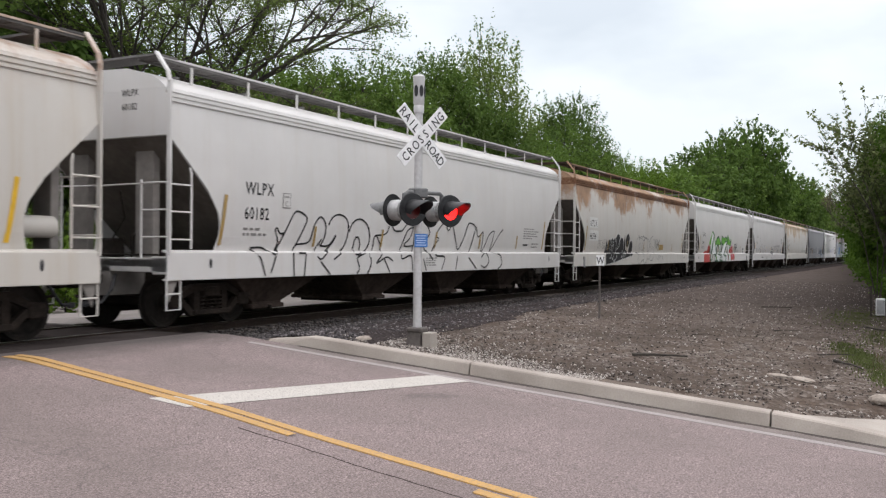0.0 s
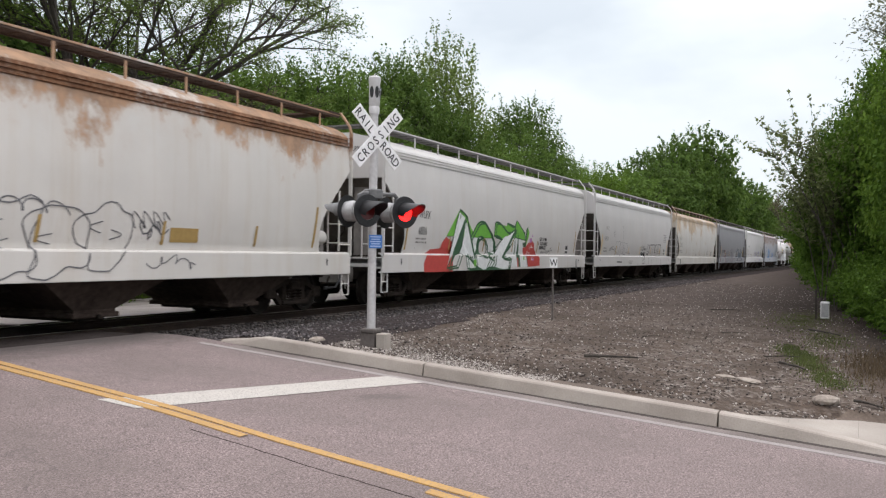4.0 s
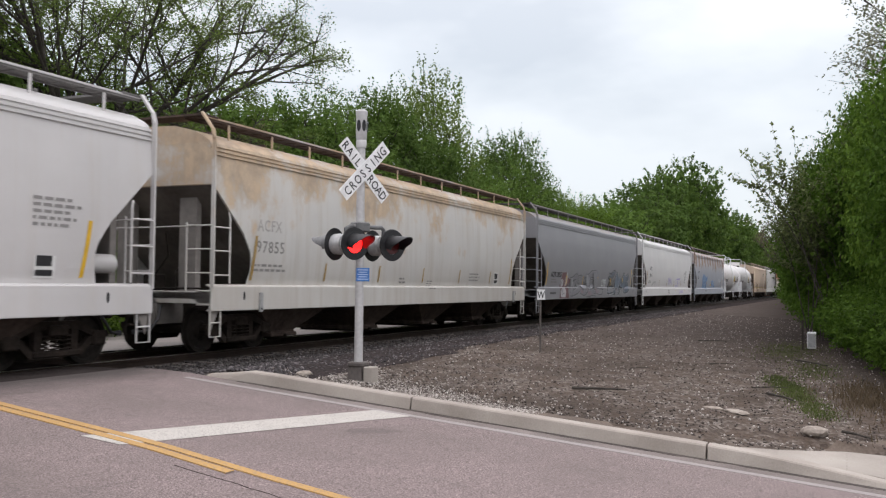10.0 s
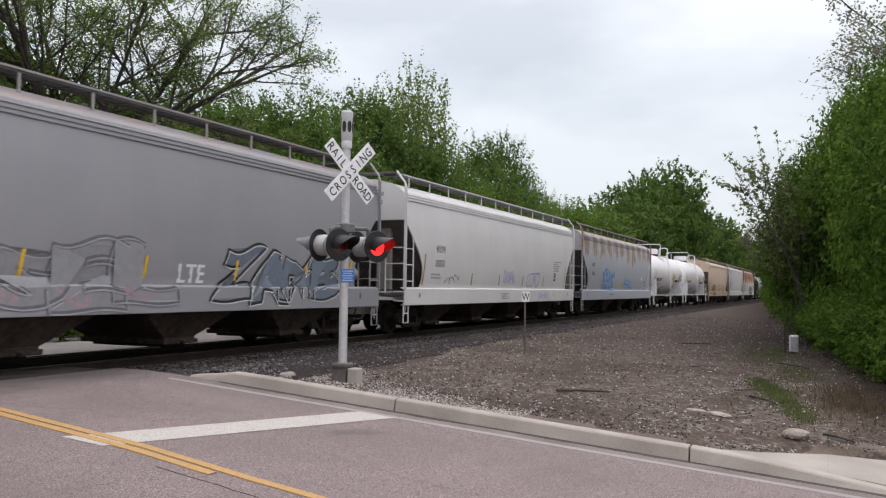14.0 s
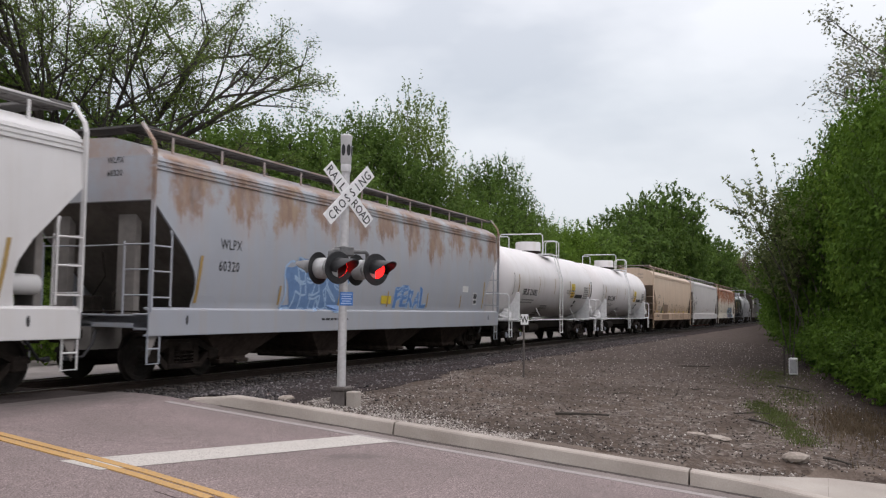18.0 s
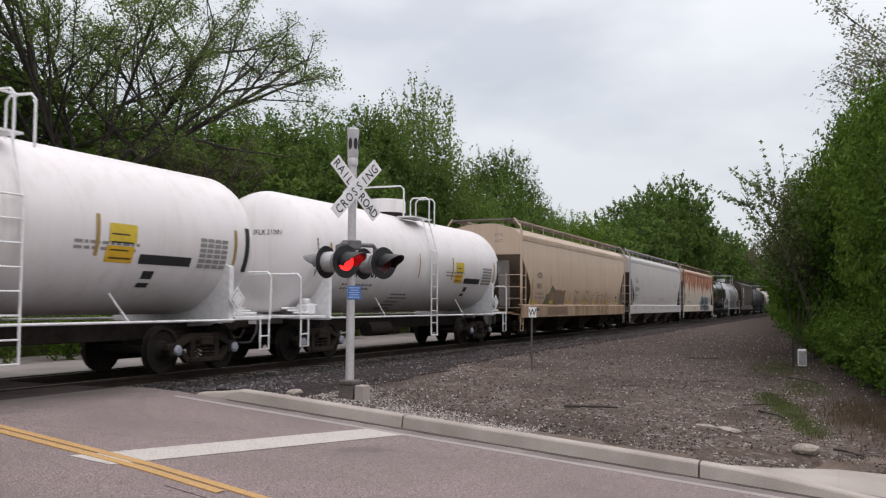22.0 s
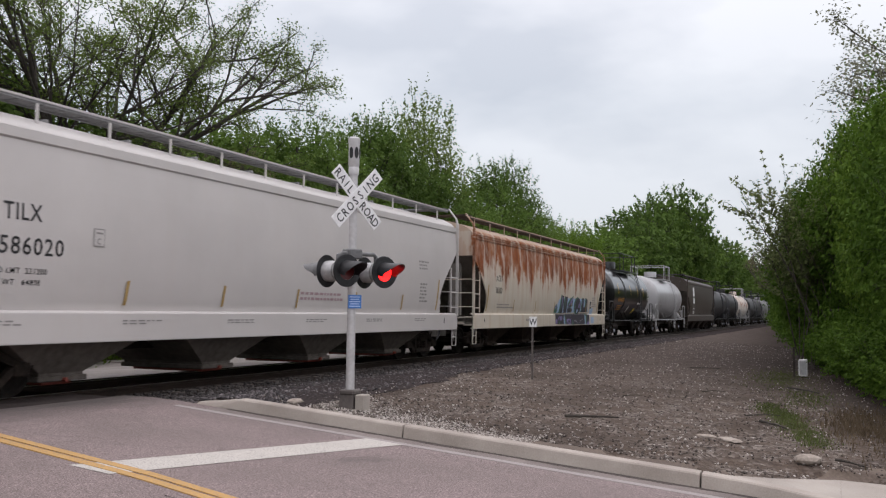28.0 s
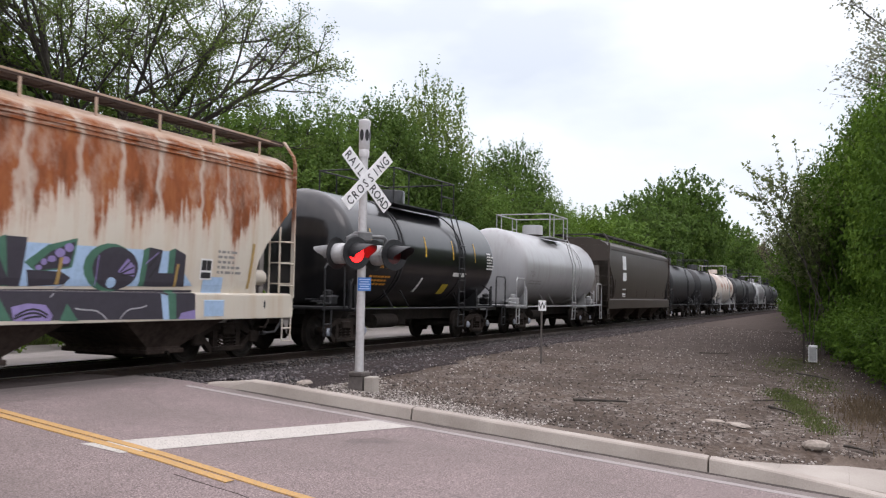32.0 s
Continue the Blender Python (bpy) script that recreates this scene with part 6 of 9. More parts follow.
def sill_link(car, x):
    """A forged link plate with a hole, hung on the side sill."""
    g = Geo().slab([(-0.05, 0.82), (0.05, 0.82), (0.065, 0.86), (0.05, 1.22), (-0.05, 1.22), (-0.065, 0.86)], -1.645, -1.612)
    p = part("sill_link", g.mesh("sill_link", M_LAMPGREY), car, "pale forged link plate on the sill", pose(x, 0, 0))
    ring = [(0.028 * math.cos(a), -1.647, 0.88 + 0.028 * math.sin(a)) for a in np.linspace(0, 6.283, 13)[:-1]]
    part("link_hole", Geo().add(ring, [tuple(range(12))]).mesh("link_hole", M_INK), p)


def black_label(car, x, z, w=0.34, h=0.40, side=on_side):
    p = plate(car, x, z, w, h, M_PATCH, "label_panel", "small black and white data label", side=side)
    for i, (a, b, c, d) in enumerate(((0.03, 0.18, 0.14, 0.19), (0.18, 0.18, 0.13, 0.19), (0.03, 0.03, 0.28, 0.11))):
        plate(car, x + a, z + b, c * w / 0.34, d * h / 0.40, M_INK, "label_field", "", 0.011, side)


c, L = hopper(-8.85, 9.92, P0, "cream covered hopper wagon with rust at the eaves", board=B_DARK, reflect=M_REFLECT)
small_print(c, 6.2, 1.12, 1.2, 1)

c, L = hopper(11.32, 30.05, P1, "pale grey covered hopper wagon with black outline graffiti", board=B_PALE)
stencil(c, "WLPX", -L / 2 + 1.98, 2.44, 0.36, stretch=0.86)
stencil(c, "60182", -L / 2 + 1.96, 1.97, 0.36, stretch=0.80)
end_mark(c, L, ("WLPX", "60182"))
small_print(c, -L / 2 + 1.95, 1.76, 0.75, 2, seed=3)
clearance_box(c, -L / 2 + 3.1, 2.22, P1)
small_print(c, -L / 2 + 9.0, 1.2, 0.6, 4, seed=7, pitch=0.06)
for runs in (
        (((2.2, 1.43), (2.6, 1.45), (2.88, 1.25), (3.52, 2.22), (3.98, 2.08), (3.61, 1.51), (3.45, 1.34), (3.87, 1.33)), ((2.2, 1.41), (2.42, 1.28), (2.56, 0.90)), ((2.73, 0.95), (2.95, 1.39), (3.04, 1.56), (2.85, 1.83), (3.0, 1.85), (3.02, 1.67), (3.23, 1.75))),
        (((3.45, 1.34), (3.47, 0.87)), ((3.87, 1.32), (3.81, 0.87)), ((3.61, 1.51), (4.07, 1.54), (4.17, 1.93), (4.4, 2.15), (4.65, 1.92), (4.58, 1.63), (4.44, 1.48))),
        (((4.69, 1.92), (4.79, 2.11), (5.09, 2.19), (5.4, 2.11), (5.49, 1.81), (5.32, 1.42), (4.87, 1.2)), ((4.44, 1.49), (4.8, 1.47), (5.02, 1.8), (4.98, 1.63), (4.65, 1.37), (4.34, 1.13), (4.2, 1.37), (4.48, 1.63)), ((4.4, 1.15), (4.75, 0.88))),
        (((5.49, 1.81), (5.59, 2.03), (5.92, 2.13), (6.25, 2.0), (6.4, 1.66), (6.25, 1.37), (5.71, 1.23), (5.94, 1.0), (5.76, 0.88)), ((5.71, 1.31), (5.71, 1.65), (5.88, 1.76), (6.0, 1.54), (5.98, 1.28), (5.71, 1.31)), ((6.3, 1.35), (6.42, 1.1), (6.2, 0.88))),
        (((6.51, 1.4), (6.56, 1.54), (6.51, 1.76), (6.87, 1.75), (7.15, 1.79), (7.24, 2.18), (7.39, 1.85), (7.78, 1.88)), ((6.65, 1.75), (6.92, 1.49), (6.87, 1.31), (6.52, 1.07), (7.1, 1.28), (7.34, 1.15)), ((6.95, 1.2), (7.2, 0.88))),
        (((7.78, 1.86), (8.17, 2.16), (8.38, 1.98), (8.24, 1.68), (7.88, 1.55), (8.03, 1.49), (8.4, 1.53)), ((8.38, 1.98), (8.08, 1.94), (7.78, 1.43), (7.68, 1.15), (8.24, 1.33), (8.3, 0.90))),
        (((8.4, 1.37), (8.45, 1.95), (8.81, 2.23), (9.29, 1.87), (8.89, 1.56), (9.35, 1.17)), ((8.56, 1.56), (8.78, 1.89), (8.89, 1.7), (8.56, 1.53)), ((8.84, 1.2), (9.0, 0.9))),
        (((10.07, 2.2), (9.76, 2.02), (9.52, 1.77), (9.82, 1.74), (9.41, 1.47), (9.47, 1.27), (10.07, 1.26), (9.83, 0.9)), ((10.07, 2.2), (10.26, 1.86), (10.45, 2.18), (10.64, 1.86), (10.91, 1.37), (11.25, 1.8), (11.45, 2.21), (11.96, 2.12), (11.6, 1.29)), ((10.78, 1.26), (10.65, 0.9))),
        (((11.96, 2.12), (12.11, 1.74), (12.48, 2.02), (12.41, 1.29), (12.87, 1.91), (13.27, 2.04), (12.95, 1.33), (13.6, 1.93), (13.85, 2.06)), ((12.26, 1.21), (12.56, 1.41), (12.87, 1.13), (12.56, 0.9), (12.26, 0.99)), ((13.1, 1.37), (13.68, 1.29), (13.77, 1.0), (13.44, 0.88)), ((11.46, 1.22), (11.96, 0.9)))):
    strokes(c, -L / 2, runs, M_INK, 0.040, "black outlined graffiti letter along the lower side")
small_print(c, -L / 2 + 15.48, 2.10, 1.15, 5, seed=4, pitch=0.075)
plate(c, -L / 2 + 15.48, 1.58, 0.40, 0.05, M_INK, "label_panel")
small_print(c, -L / 2 + 16.2, 1.62, 0.6, 2, seed=6)

c, L = hopper(31.56, 50.2, P2, "cream covered hopper wagon with a rusty eaves band and black graffiti", board=B_RUST)
plate(c, -L / 2 + 1.80, 2.34, 0.98, 0.40, M_PATCH, "paint_patch")
plate(c, -L / 2 + 1.78, 1.84, 1.10, 0.40, M_PATCH, "paint_patch")
stencil(c, "UTCX", -L / 2 + 1.84, 2.40, 0.36, stretch=0.80, side=lambda x, z: on_side(x, z, 0.012))
stencil(c, "46554", -L / 2 + 1.80, 1.90, 0.36, stretch=0.84, side=lambda x, z: on_side(x, z, 0.012))
end_mark(c, L, ("UTCX", "46554"))
field(c, -L / 2, [(3.83, 0.88), (4.85, 0.95), (7.40, 1.22), (7.0, 1.46), (6.2, 1.62), (4.4, 1.62), (3.82, 1.30)], G_BLACK, "black base of the graffiti", 0.0062)
for k, (px, pz, rx, rz) in enumerate(((4.36, 1.55, 0.26, 0.38), (4.70, 1.56, 0.22, 0.42), (5.05, 1.54, 0.27, 0.44), (5.52, 1.86, 0.31, 0.30), (6.02, 1.62, 0.36, 0.40), (6.95, 1.90, 0.28, 0.30), (7.48, 1.56, 0.28, 0.34))):
    field(c, -L / 2, oval(px, pz, rx, rz, lean=0.1), G_BLACK, "rounded black graffiti letter", 0.0072 + 0.001 * (k % 2))
    strokes(c, -L / 2, (oval(px, pz, rx + 0.02, rz + 0.02, lean=0.1)[(0 if k > 4 else 20):] + oval(px, pz, rx + 0.02, rz + 0.02, lean=0.1)[:(29 if k > 4 else 16)],), G_WHITE, 0.022, "thin white outline of the letter", lift=0.0095)
for px, top in ((4.0, 1.92), (6.50, 2.16)):
    field(c, -L / 2, [(px - 0.20, 1.26), (px + 0.28, 1.26), (px, top)], G_BLACK, "black spike of the graffiti", 0.0082)
strokes(c, -L / 2, (((3.85, 0.90), (4.85, 0.97), (7.42, 1.24)), ((4.5, 1.24), (4.85, 0.98), (5.3, 1.24)), ((5.35, 1.6), (5.42, 1.25)), ((5.9, 1.24), (6.3, 1.05), (6.55, 1.45), (6.75, 1.42))), G_WHITE, 0.022, "thin white strokes over the black letters", lift=0.0105)
sill_link(c, -L / 2 + 1.1)
strokes(c, -L / 2, (((2.86, 1.50), (2.90, 1.86), (3.05, 1.92), (3.06, 1.52)), ((3.30, 1.84), (3.18, 1.90), (3.16, 1.70), (3.30, 1.62), (3.22, 1.48)), ((3.50, 1.86), (3.40, 1.74), (3.44, 1.52), (3.56, 1.56)), oval(3.70, 1.70, 0.09, 0.18)), M_INK, 0.022, "quick black scrawl beside the graffiti", "scrawl")
graffiti(c, -L / 2 + 8.5, -L / 2 + 11.4, 0.92, 2.15, 3, None, G_DARKGREY, 5, 0.022, 1.2, "thin dark outline graffiti")
scribble(c, -L / 2 + 8.6, 1.75, 1.5, 0.4, 8, G_DARKGREY, 0.022)
scribble(c, -L / 2 + 11.5, 1.5, 0.9, 0.6, 9, G_DARKGREY, 0.022)
scribble(c, -L / 2 + 11.9, 1.0, 1.2, 0.30, 19, G_DARKGREY, 0.022)
scribble(c, -L / 2 + 11.7, 1.55, 0.6, 0.35, 29, G_DARKGREY, 0.03)
plate(c, L / 2 - 6.2, 1.52, 0.75, 0.26, M_REFLECT_OLD, "warning_label", "faded yellow notice panel")

c, L = hopper(51.8, 70.5, P3, "off-white covered hopper wagon with green, white and red graffiti", board=B_PALE)
stencil(c, "WLPX", -L / 2 + 2.1, 2.36, 0.34, stretch=0.80)
stencil(c, "6856", -L / 2 + 2.1, 1.90, 0.34, stretch=0.80)
end_mark(c, L, ("WLPX", "6856"))
small_print(c, -L / 2 + 1.95, 1.76, 0.9, 2, seed=8)
field(c, -L / 2, [(2.45, 0.85), (4.4, 0.85), (4.4, 1.75), (3.95, 1.88), (3.70, 1.70), (3.60, 1.48), (2.95, 1.50), (2.62, 1.36), (2.42, 1.10)], G_RED, "red spray-painted cloud beside the letters", 0.0062)
for dx, dz, fill, up in ((0.16, -0.05, G_DEEPGREEN, 0.0), (0.0, 0.0, G_WHITE, 0.002), (0.0, 0.0, G_GREEN, 0.004)):
    low = 1.90 if fill is G_GREEN else 0.86
    graffiti_letters(c, "AOZ", -L / 2 + 4.3, -L / 2 + 9.3, 0.80, 2.50, fill, G_DEEPGREEN, 22, 0.055, "green and white graffiti letters with dark green edges", wave=0.05, fat=0.085, overlap=0.34, side=lambda x, z, lift, a=dx, b=dz, o=low, u=up: on_side(x + a, max(z + b, o), lift + u))
field(c, -L / 2, oval(6.1, 1.1, 0.12, 0.12, 14), G_GREEN, "lime green paint spot", 0.0185, "graffiti_accent")
field(c, -L / 2, [(10.66, 1.64), (10.94, 1.63), (11.29, 1.83), (11.65, 1.9), (11.9, 1.8), (11.95, 1.59), (12.19, 1.46), (12.46, 1.25), (12.46, 0.94), (11.11, 0.93), (10.82, 1.26)], G_RED, "red spray-painted cloud beside the letters", 0.0062)
field(c, -L / 2, [(8.95, 1.94), (9.85, 1.96), (10.88, 1.88), (10.66, 1.77), (10.7, 1.52), (10.94, 1.33), (11.11, 0.93), (8.94, 0.96)], G_WHITE, "white lower half of the graffiti letters", 0.0075)
field(c, -L / 2, [(8.95, 2.48), (9.26, 2.45), (9.71, 2.4), (9.8, 2.31), (9.88, 1.95), (8.95, 1.92)], G_DEEPGREEN, "dark green edge of the letter", 0.0082)
field(c, -L / 2, [(8.95, 2.41), (9.22, 2.37), (9.71, 2.28), (9.83, 1.96), (8.95, 1.94)], G_GREEN, "lime green top of the letter", 0.009)
field(c, -L / 2, [(9.73, 2.42), (9.9, 2.6), (10.16, 2.49), (10.8, 2.18), (10.92, 1.88), (10.08, 1.94), (9.85, 1.95)], G_DEEPGREEN, "dark green edge of the letter", 0.0084)
field(c, -L / 2, [(9.83, 2.41), (9.93, 2.56), (10.14, 2.45), (10.74, 2.13), (10.85, 1.91), (10.1, 1.97), (9.89, 1.98)], G_GREEN, "lime green top of the letter", 0.0094)
field(c, -L / 2, [(10.07, 2.24), (10.15, 1.96), (10.31, 1.35), (10.07, 1.35), (10.08, 1.92)], G_DEEPGREEN, "dark green wedge between the strokes", 0.0102)
field(c, -L / 2, [(8.95, 1.5), (9.33, 1.74), (9.35, 1.58), (8.99, 1.47)], G_DEEPGREEN, "dark green wedge between the strokes", 0.0102)
field(c, -L / 2, [(9.79, 1.91), (9.84, 1.91), (9.95, 1.35), (9.85, 1.35)], G_DEEPGREEN, "dark green line between the strokes", 0.01)
field(c, -L / 2, [(9.83, 1.37), (10.22, 1.37), (10.32, 0.94), (10, 0.95), (9.95, 1.21)], G_DEEPGREEN, "dark green leg of the letter", 0.01)
field(c, -L / 2, [(9.96, 1.26), (10.08, 1.26), (10.12, 0.94), (10, 0.95)], G_RED, "red gap between the letters", 0.011)
field(c, -L / 2, [(10.58, 1.82), (10.88, 1.75), (10.93, 2.3), (11.12, 2.4), (11.01, 1.64), (10.71, 1.66)], G_DEEPGREEN, "dark green spike at the end of the letters", 0.01)
field(c, -L / 2, [(11.11, 2.36), (11.3, 2.18), (10.98, 1.68), (11.01, 2.04)], G_GREEN, "lime green spike at the end of the letters", 0.011)
field(c, -L / 2, [(10.98, 1.33), (11.08, 1.09), (11.15, 0.92), (11.08, 0.93), (10.94, 1.3)], G_DEEPGREEN, "dark green edge of the letter", 0.0095)
field(c, -L / 2, oval(9.28, 1.22, 0.06, 0.06, 18), G_GREEN, "lime green paint spot", 0.0112, "graffiti_accent")
field(c, -L / 2, oval(10.67, 1.25, 0.07, 0.08, 18), G_GREEN, "lime green paint spot", 0.0112, "graffiti_accent")
field(c, -L / 2, oval(11.5, 1.91, 0.15, 0.09, 18), G_MAUVE, "mauve sprayed spot", 0.0072, "graffiti_accent")
field(c, -L / 2, oval(11.67, 2.08, 0.06, 0.05, 18), G_MAUVE, "mauve sprayed spot", 0.0072, "graffiti_accent")
field(c, -L / 2, oval(11.68, 1.21, 0.08, 0.05, 18), G_MAUVE, "mauve sprayed spot", 0.0072, "graffiti_accent")
strokes(c, -L / 2, (((11.26, 1.92), (11.33, 1.81)), ((11.34, 1.63), (11.4, 1.74), (11.42, 1.57)), ((11.46, 1.59), (11.51, 1.72), (11.56, 1.6), (11.57, 1.75)), ((11.6, 1.59), (11.69, 1.81), (11.65, 1.57), (11.72, 1.66)), ((11.08, 1.39), (11.17, 1.51), (11.31, 1.52), (11.17, 1.43), (11.3, 1.42), (11.25, 1.32)), ((11.37, 1.44), (11.49, 1.5), (11.39, 1.37), (11.46, 1.3)), ((11.55, 1.32), (11.6, 1.44), (11.65, 1.31)), ((11.43, 1.25), (11.58, 1.26)), ((11.43, 1.19), (11.57, 1.21))), G_WHITE, 0.028, "white scrawl on the red cloud", "scrawl", 0.0125)
strokes(c, -L / 2, (((12.73, 1.45), (12.84, 1.55), (12.84, 1.43)), ((12.9, 1.53), (12.88, 1.43), (13, 1.53), (13, 1.44)), ((13.09, 1.43), (13.16, 1.55), (13.24, 1.45)), ((13.29, 1.45), (13.35, 1.56), (13.46, 1.54), (13.36, 1.49), (13.5, 1.45)), ((13.58, 1.56), (13.56, 1.45)), ((13.64, 1.46), (13.72, 1.59), (13.78, 1.48)), ((13.86, 1.69), (13.87, 1.54), (13.93, 1.72), (13.81, 1.39)), ((13.93, 1.54), (14.11, 1.56))), M_INK, 0.028, "quick black scrawl under the words", "scrawl", 0.0125)
for i, words in enumerate(("GET AT ME", "I GOT MORE", "BUNDLES")):
    for word, x in zip(words.split(), ((12.49, 12.86, 13.14), (12.39, 12.60, 13.02), (12.53,))[i]):
        stencil(c, word, -L / 2 + x, (1.91, 1.74, 1.59)[i], 0.20, M_INK, 0.88, "scrawled_word", "hand-sprayed black word", lean=0.2, bold=0.008)
black_label(c, -L / 2 + 15.85, 1.42, 0.40, 0.34)
sill_link(c, L / 2 - 1.4)

c, L = hopper(72.03, 90.6, P4, "pale grey covered hopper wagon with thin black graffiti drawings", board=B_PALE, reflect=M_REFLECT)
stencil(c, "X", -L / 2 + 2.52, 2.60, 0.34, M_FADED_INK, 0.7)
plate(c, -L / 2 + 2.16, 2.62, 0.11, 0.20, M_FAINT_INK, "worn_letter")
plate(c, -L / 2 + 2.34, 2.62, 0.09, 0.20, M_FAINT_INK, "worn_letter")
stencil(c, "64988", -L / 2 + 1.90, 2.10, 0.34, M_FADED_INK, 0.80)
clearance_box(c, -L / 2 + 3.66, 2.33, P4)
small_print(c, -L / 2 + 1.80, 1.70, 0.85, 2, seed=31, pitch=0.14)
for k, (x, z, w, h) in enumerate(((2.85, 1.55, 0.75, 0.32), (3.35, 1.52, 0.80, 0.34), (6.5, 1.42, 0.7, 0.24))):
    scribble(c, -L / 2 + x, z, w, h, 32 + k, M_INK, 0.02)
graffiti(c, -L / 2 + 4.2, -L / 2 + 6.35, 1.42, 2.12, 3, None, G_DARKGREY, 46, 0.018, 1.2, "thin dark outline graffiti")
ink = Geo()
ribbon(ink, [(-L / 2 + 5.55, 2.15 + 0.1 * k) for k in range(9)], 0.015, 0.008, on_side)
ribbon(ink, [(-L / 2 + 4.03, 1.44), (-L / 2 + 4.20, 1.60), (-L / 2 + 4.22, 1.85), (-L / 2 + 4.16, 1.62), (-L / 2 + 4.30, 1.45)], 0.06, 0.008, on_side)
part("graffiti", ink.mesh("graffiti", G_DARKGREY), c, "thin dark drawn lines")
small_print(c, -L / 2 + 4.35, 1.03, 1.15, 1, M_INK, seed=36, pitch=0.16)
small_print(c, -L / 2 + 6.8, 1.10, 0.9, 3, seed=34, pitch=0.07)
# toothed creature, a speech bubble and tall block letters, drawn in black line
creature = Geo()
ring = [(9.80, 1.38), (9.86, 1.62), (9.98, 1.97), (10.08, 1.86), (10.30, 1.92), (10.46, 1.86), (10.58, 1.97), (10.62, 1.62), (10.58, 1.36), (10.46, 1.16), (10.48, 0.96), (10.06, 0.96), (10.06, 1.16), (9.93, 1.30), (9.80, 1.38)]
ribbon(creature, [(-L / 2 + a, b) for a, b in ring], 0.035, 0.010, on_side)
ribbon(creature, [(-L / 2 + 10.08, 1.80), (-L / 2 + 10.28, 1.68), (-L / 2 + 10.50, 1.80)], 0.07, 0.010, on_side)
creature = part("graffiti", creature.mesh("graffiti", M_INK), c, "black outline of a toothed creature")
plate(c, -L / 2 + 9.96, 1.38, 0.54, 0.24, M_INK, "graffiti_fill", "black open mouth", 0.0085)
teeth = Geo()
for k in range(7):
    a = -L / 2 + 9.98 + 0.075 * k
    teeth.add([on_side(a, 1.62, 0.012), on_side(a + 0.06, 1.62, 0.012), on_side(a + 0.03, 1.53, 0.012)], [(0, 1, 2)])
    teeth.add([on_side(a, 1.38, 0.012), on_side(a + 0.06, 1.38, 0.012), on_side(a + 0.03, 1.46, 0.012)], [(0, 1, 2)])
part("graffiti_accent", teeth.mesh("graffiti_accent", G_WHITE), c, "white painted teeth")
scribble(c, -L / 2 + 10.70, 1.68, 0.36, 0.26, 40, M_INK, 0.025)
scribble(c, -L / 2 + 10.72, 1.45, 0.34, 0.20, 44, M_FADED_INK, 0.025)
block = Geo()
ribbon(block, [(-L / 2 + 11.62 + 0.29 * math.cos(a), 1.84 + 0.20 * math.sin(a)) for a in np.linspace(-0.8, 5.2, 22)] + [(-L / 2 + 11.86, 1.62)], 0.022, 0.010, on_side)
for run, w in (([(11.80, 1.42), (11.86, 1.58), (11.98, 1.60), (12.00, 1.98), (12.10, 2.03), (13.40, 2.05), (13.48, 2.0), (13.46, 1.62), (13.80, 1.58), (13.72, 1.42)], 0.05),
               ([(12.44, 1.44), (12.57, 2.01)], 0.025), ([(12.85, 1.42), (12.92, 1.75), (13.01, 2.01)], 0.025), ([(13.46, 1.62), (13.36, 1.44)], 0.03),
               ([(13.60, 1.62), (13.64, 2.05), (14.18, 2.07), (14.22, 2.02), (14.05, 1.42)], 0.05), ([(14.05, 1.46), (14.15, 1.64), (14.42, 1.66), (14.30, 1.42)], 0.035),
               ([(14.46, 1.66), (14.50, 2.08), (15.10, 2.07), (15.22, 1.98), (15.10, 1.62), (14.98, 1.40)], 0.05), ([(11.66, 1.38), (11.66, 0.93)], 0.03), ([(15.05, 1.38), (15.08, 0.93)], 0.03), ([(12.45, 1.36), (12.45, 0.95)], 0.015), ([(13.2, 1.36), (13.2, 0.95)], 0.015), ([(14.0, 1.36), (14.0, 0.95)], 0.015)):
    pts = []
    for p, q in zip(run, run[1:]):
        pts += [(-L / 2 + p[0] + (q[0] - p[0]) * k / 4, p[1] + (q[1] - p[1]) * k / 4) for k in range(4)]
    pts.append((-L / 2 + run[-1][0], run[-1][1]))
    ribbon(block, pts, w, 0.010, on_side)
part("graffiti", block.mesh("graffiti", M_INK), c, "black outlined tall block letters")
stencil(c, "-17", -L / 2 + 11.40, 1.76, 0.24, M_INK, 0.75, "graffiti", "small number in a speech bubble")
scribble(c, -L / 2 + 11.45, 1.42, 0.3, 0.14, 47, M_INK, 0.03)
scribble(c, -L / 2 + 14.80, 1.50, 0.16, 0.36, 48, M_INK, 0.03)
small_print(c, L / 2 - 2.6, 2.65, 0.9, 5, seed=35)
black_label(c, -L / 2 + 16.05, 1.46, 0.40, 0.34)

c, L = hopper(92.2, 110.7, P5, "cream covered hopper wagon streaked with brown stains", board=B_RUST)
sill_link(c, -L / 2 + 1.6)
sill_link(c, L / 2 - 1.3)
stencil(c, "ACFX", -L / 2 + 1.47, 2.50, 0.37, M_FAINT_INK, 0.94)
stencil(c, "97855", -L / 2 + 1.45, 2.05, 0.38, M_FADED_INK, 1.08)
small_print(c, -L / 2 + 1.4, 1.76, 1.4, 2, seed=41)
small_print(c, -L / 2 + 8.1, 1.55, 0.5, 2, seed=43)
small_print(c, -L / 2 + 9.9, 1.50, 0.5, 4, seed=44, pitch=0.07)
black_label(c, L / 2 - 3.15, 1.46)
small_print(c, L / 2 - 5.4, 1.75, 0.9, 3, seed=42)

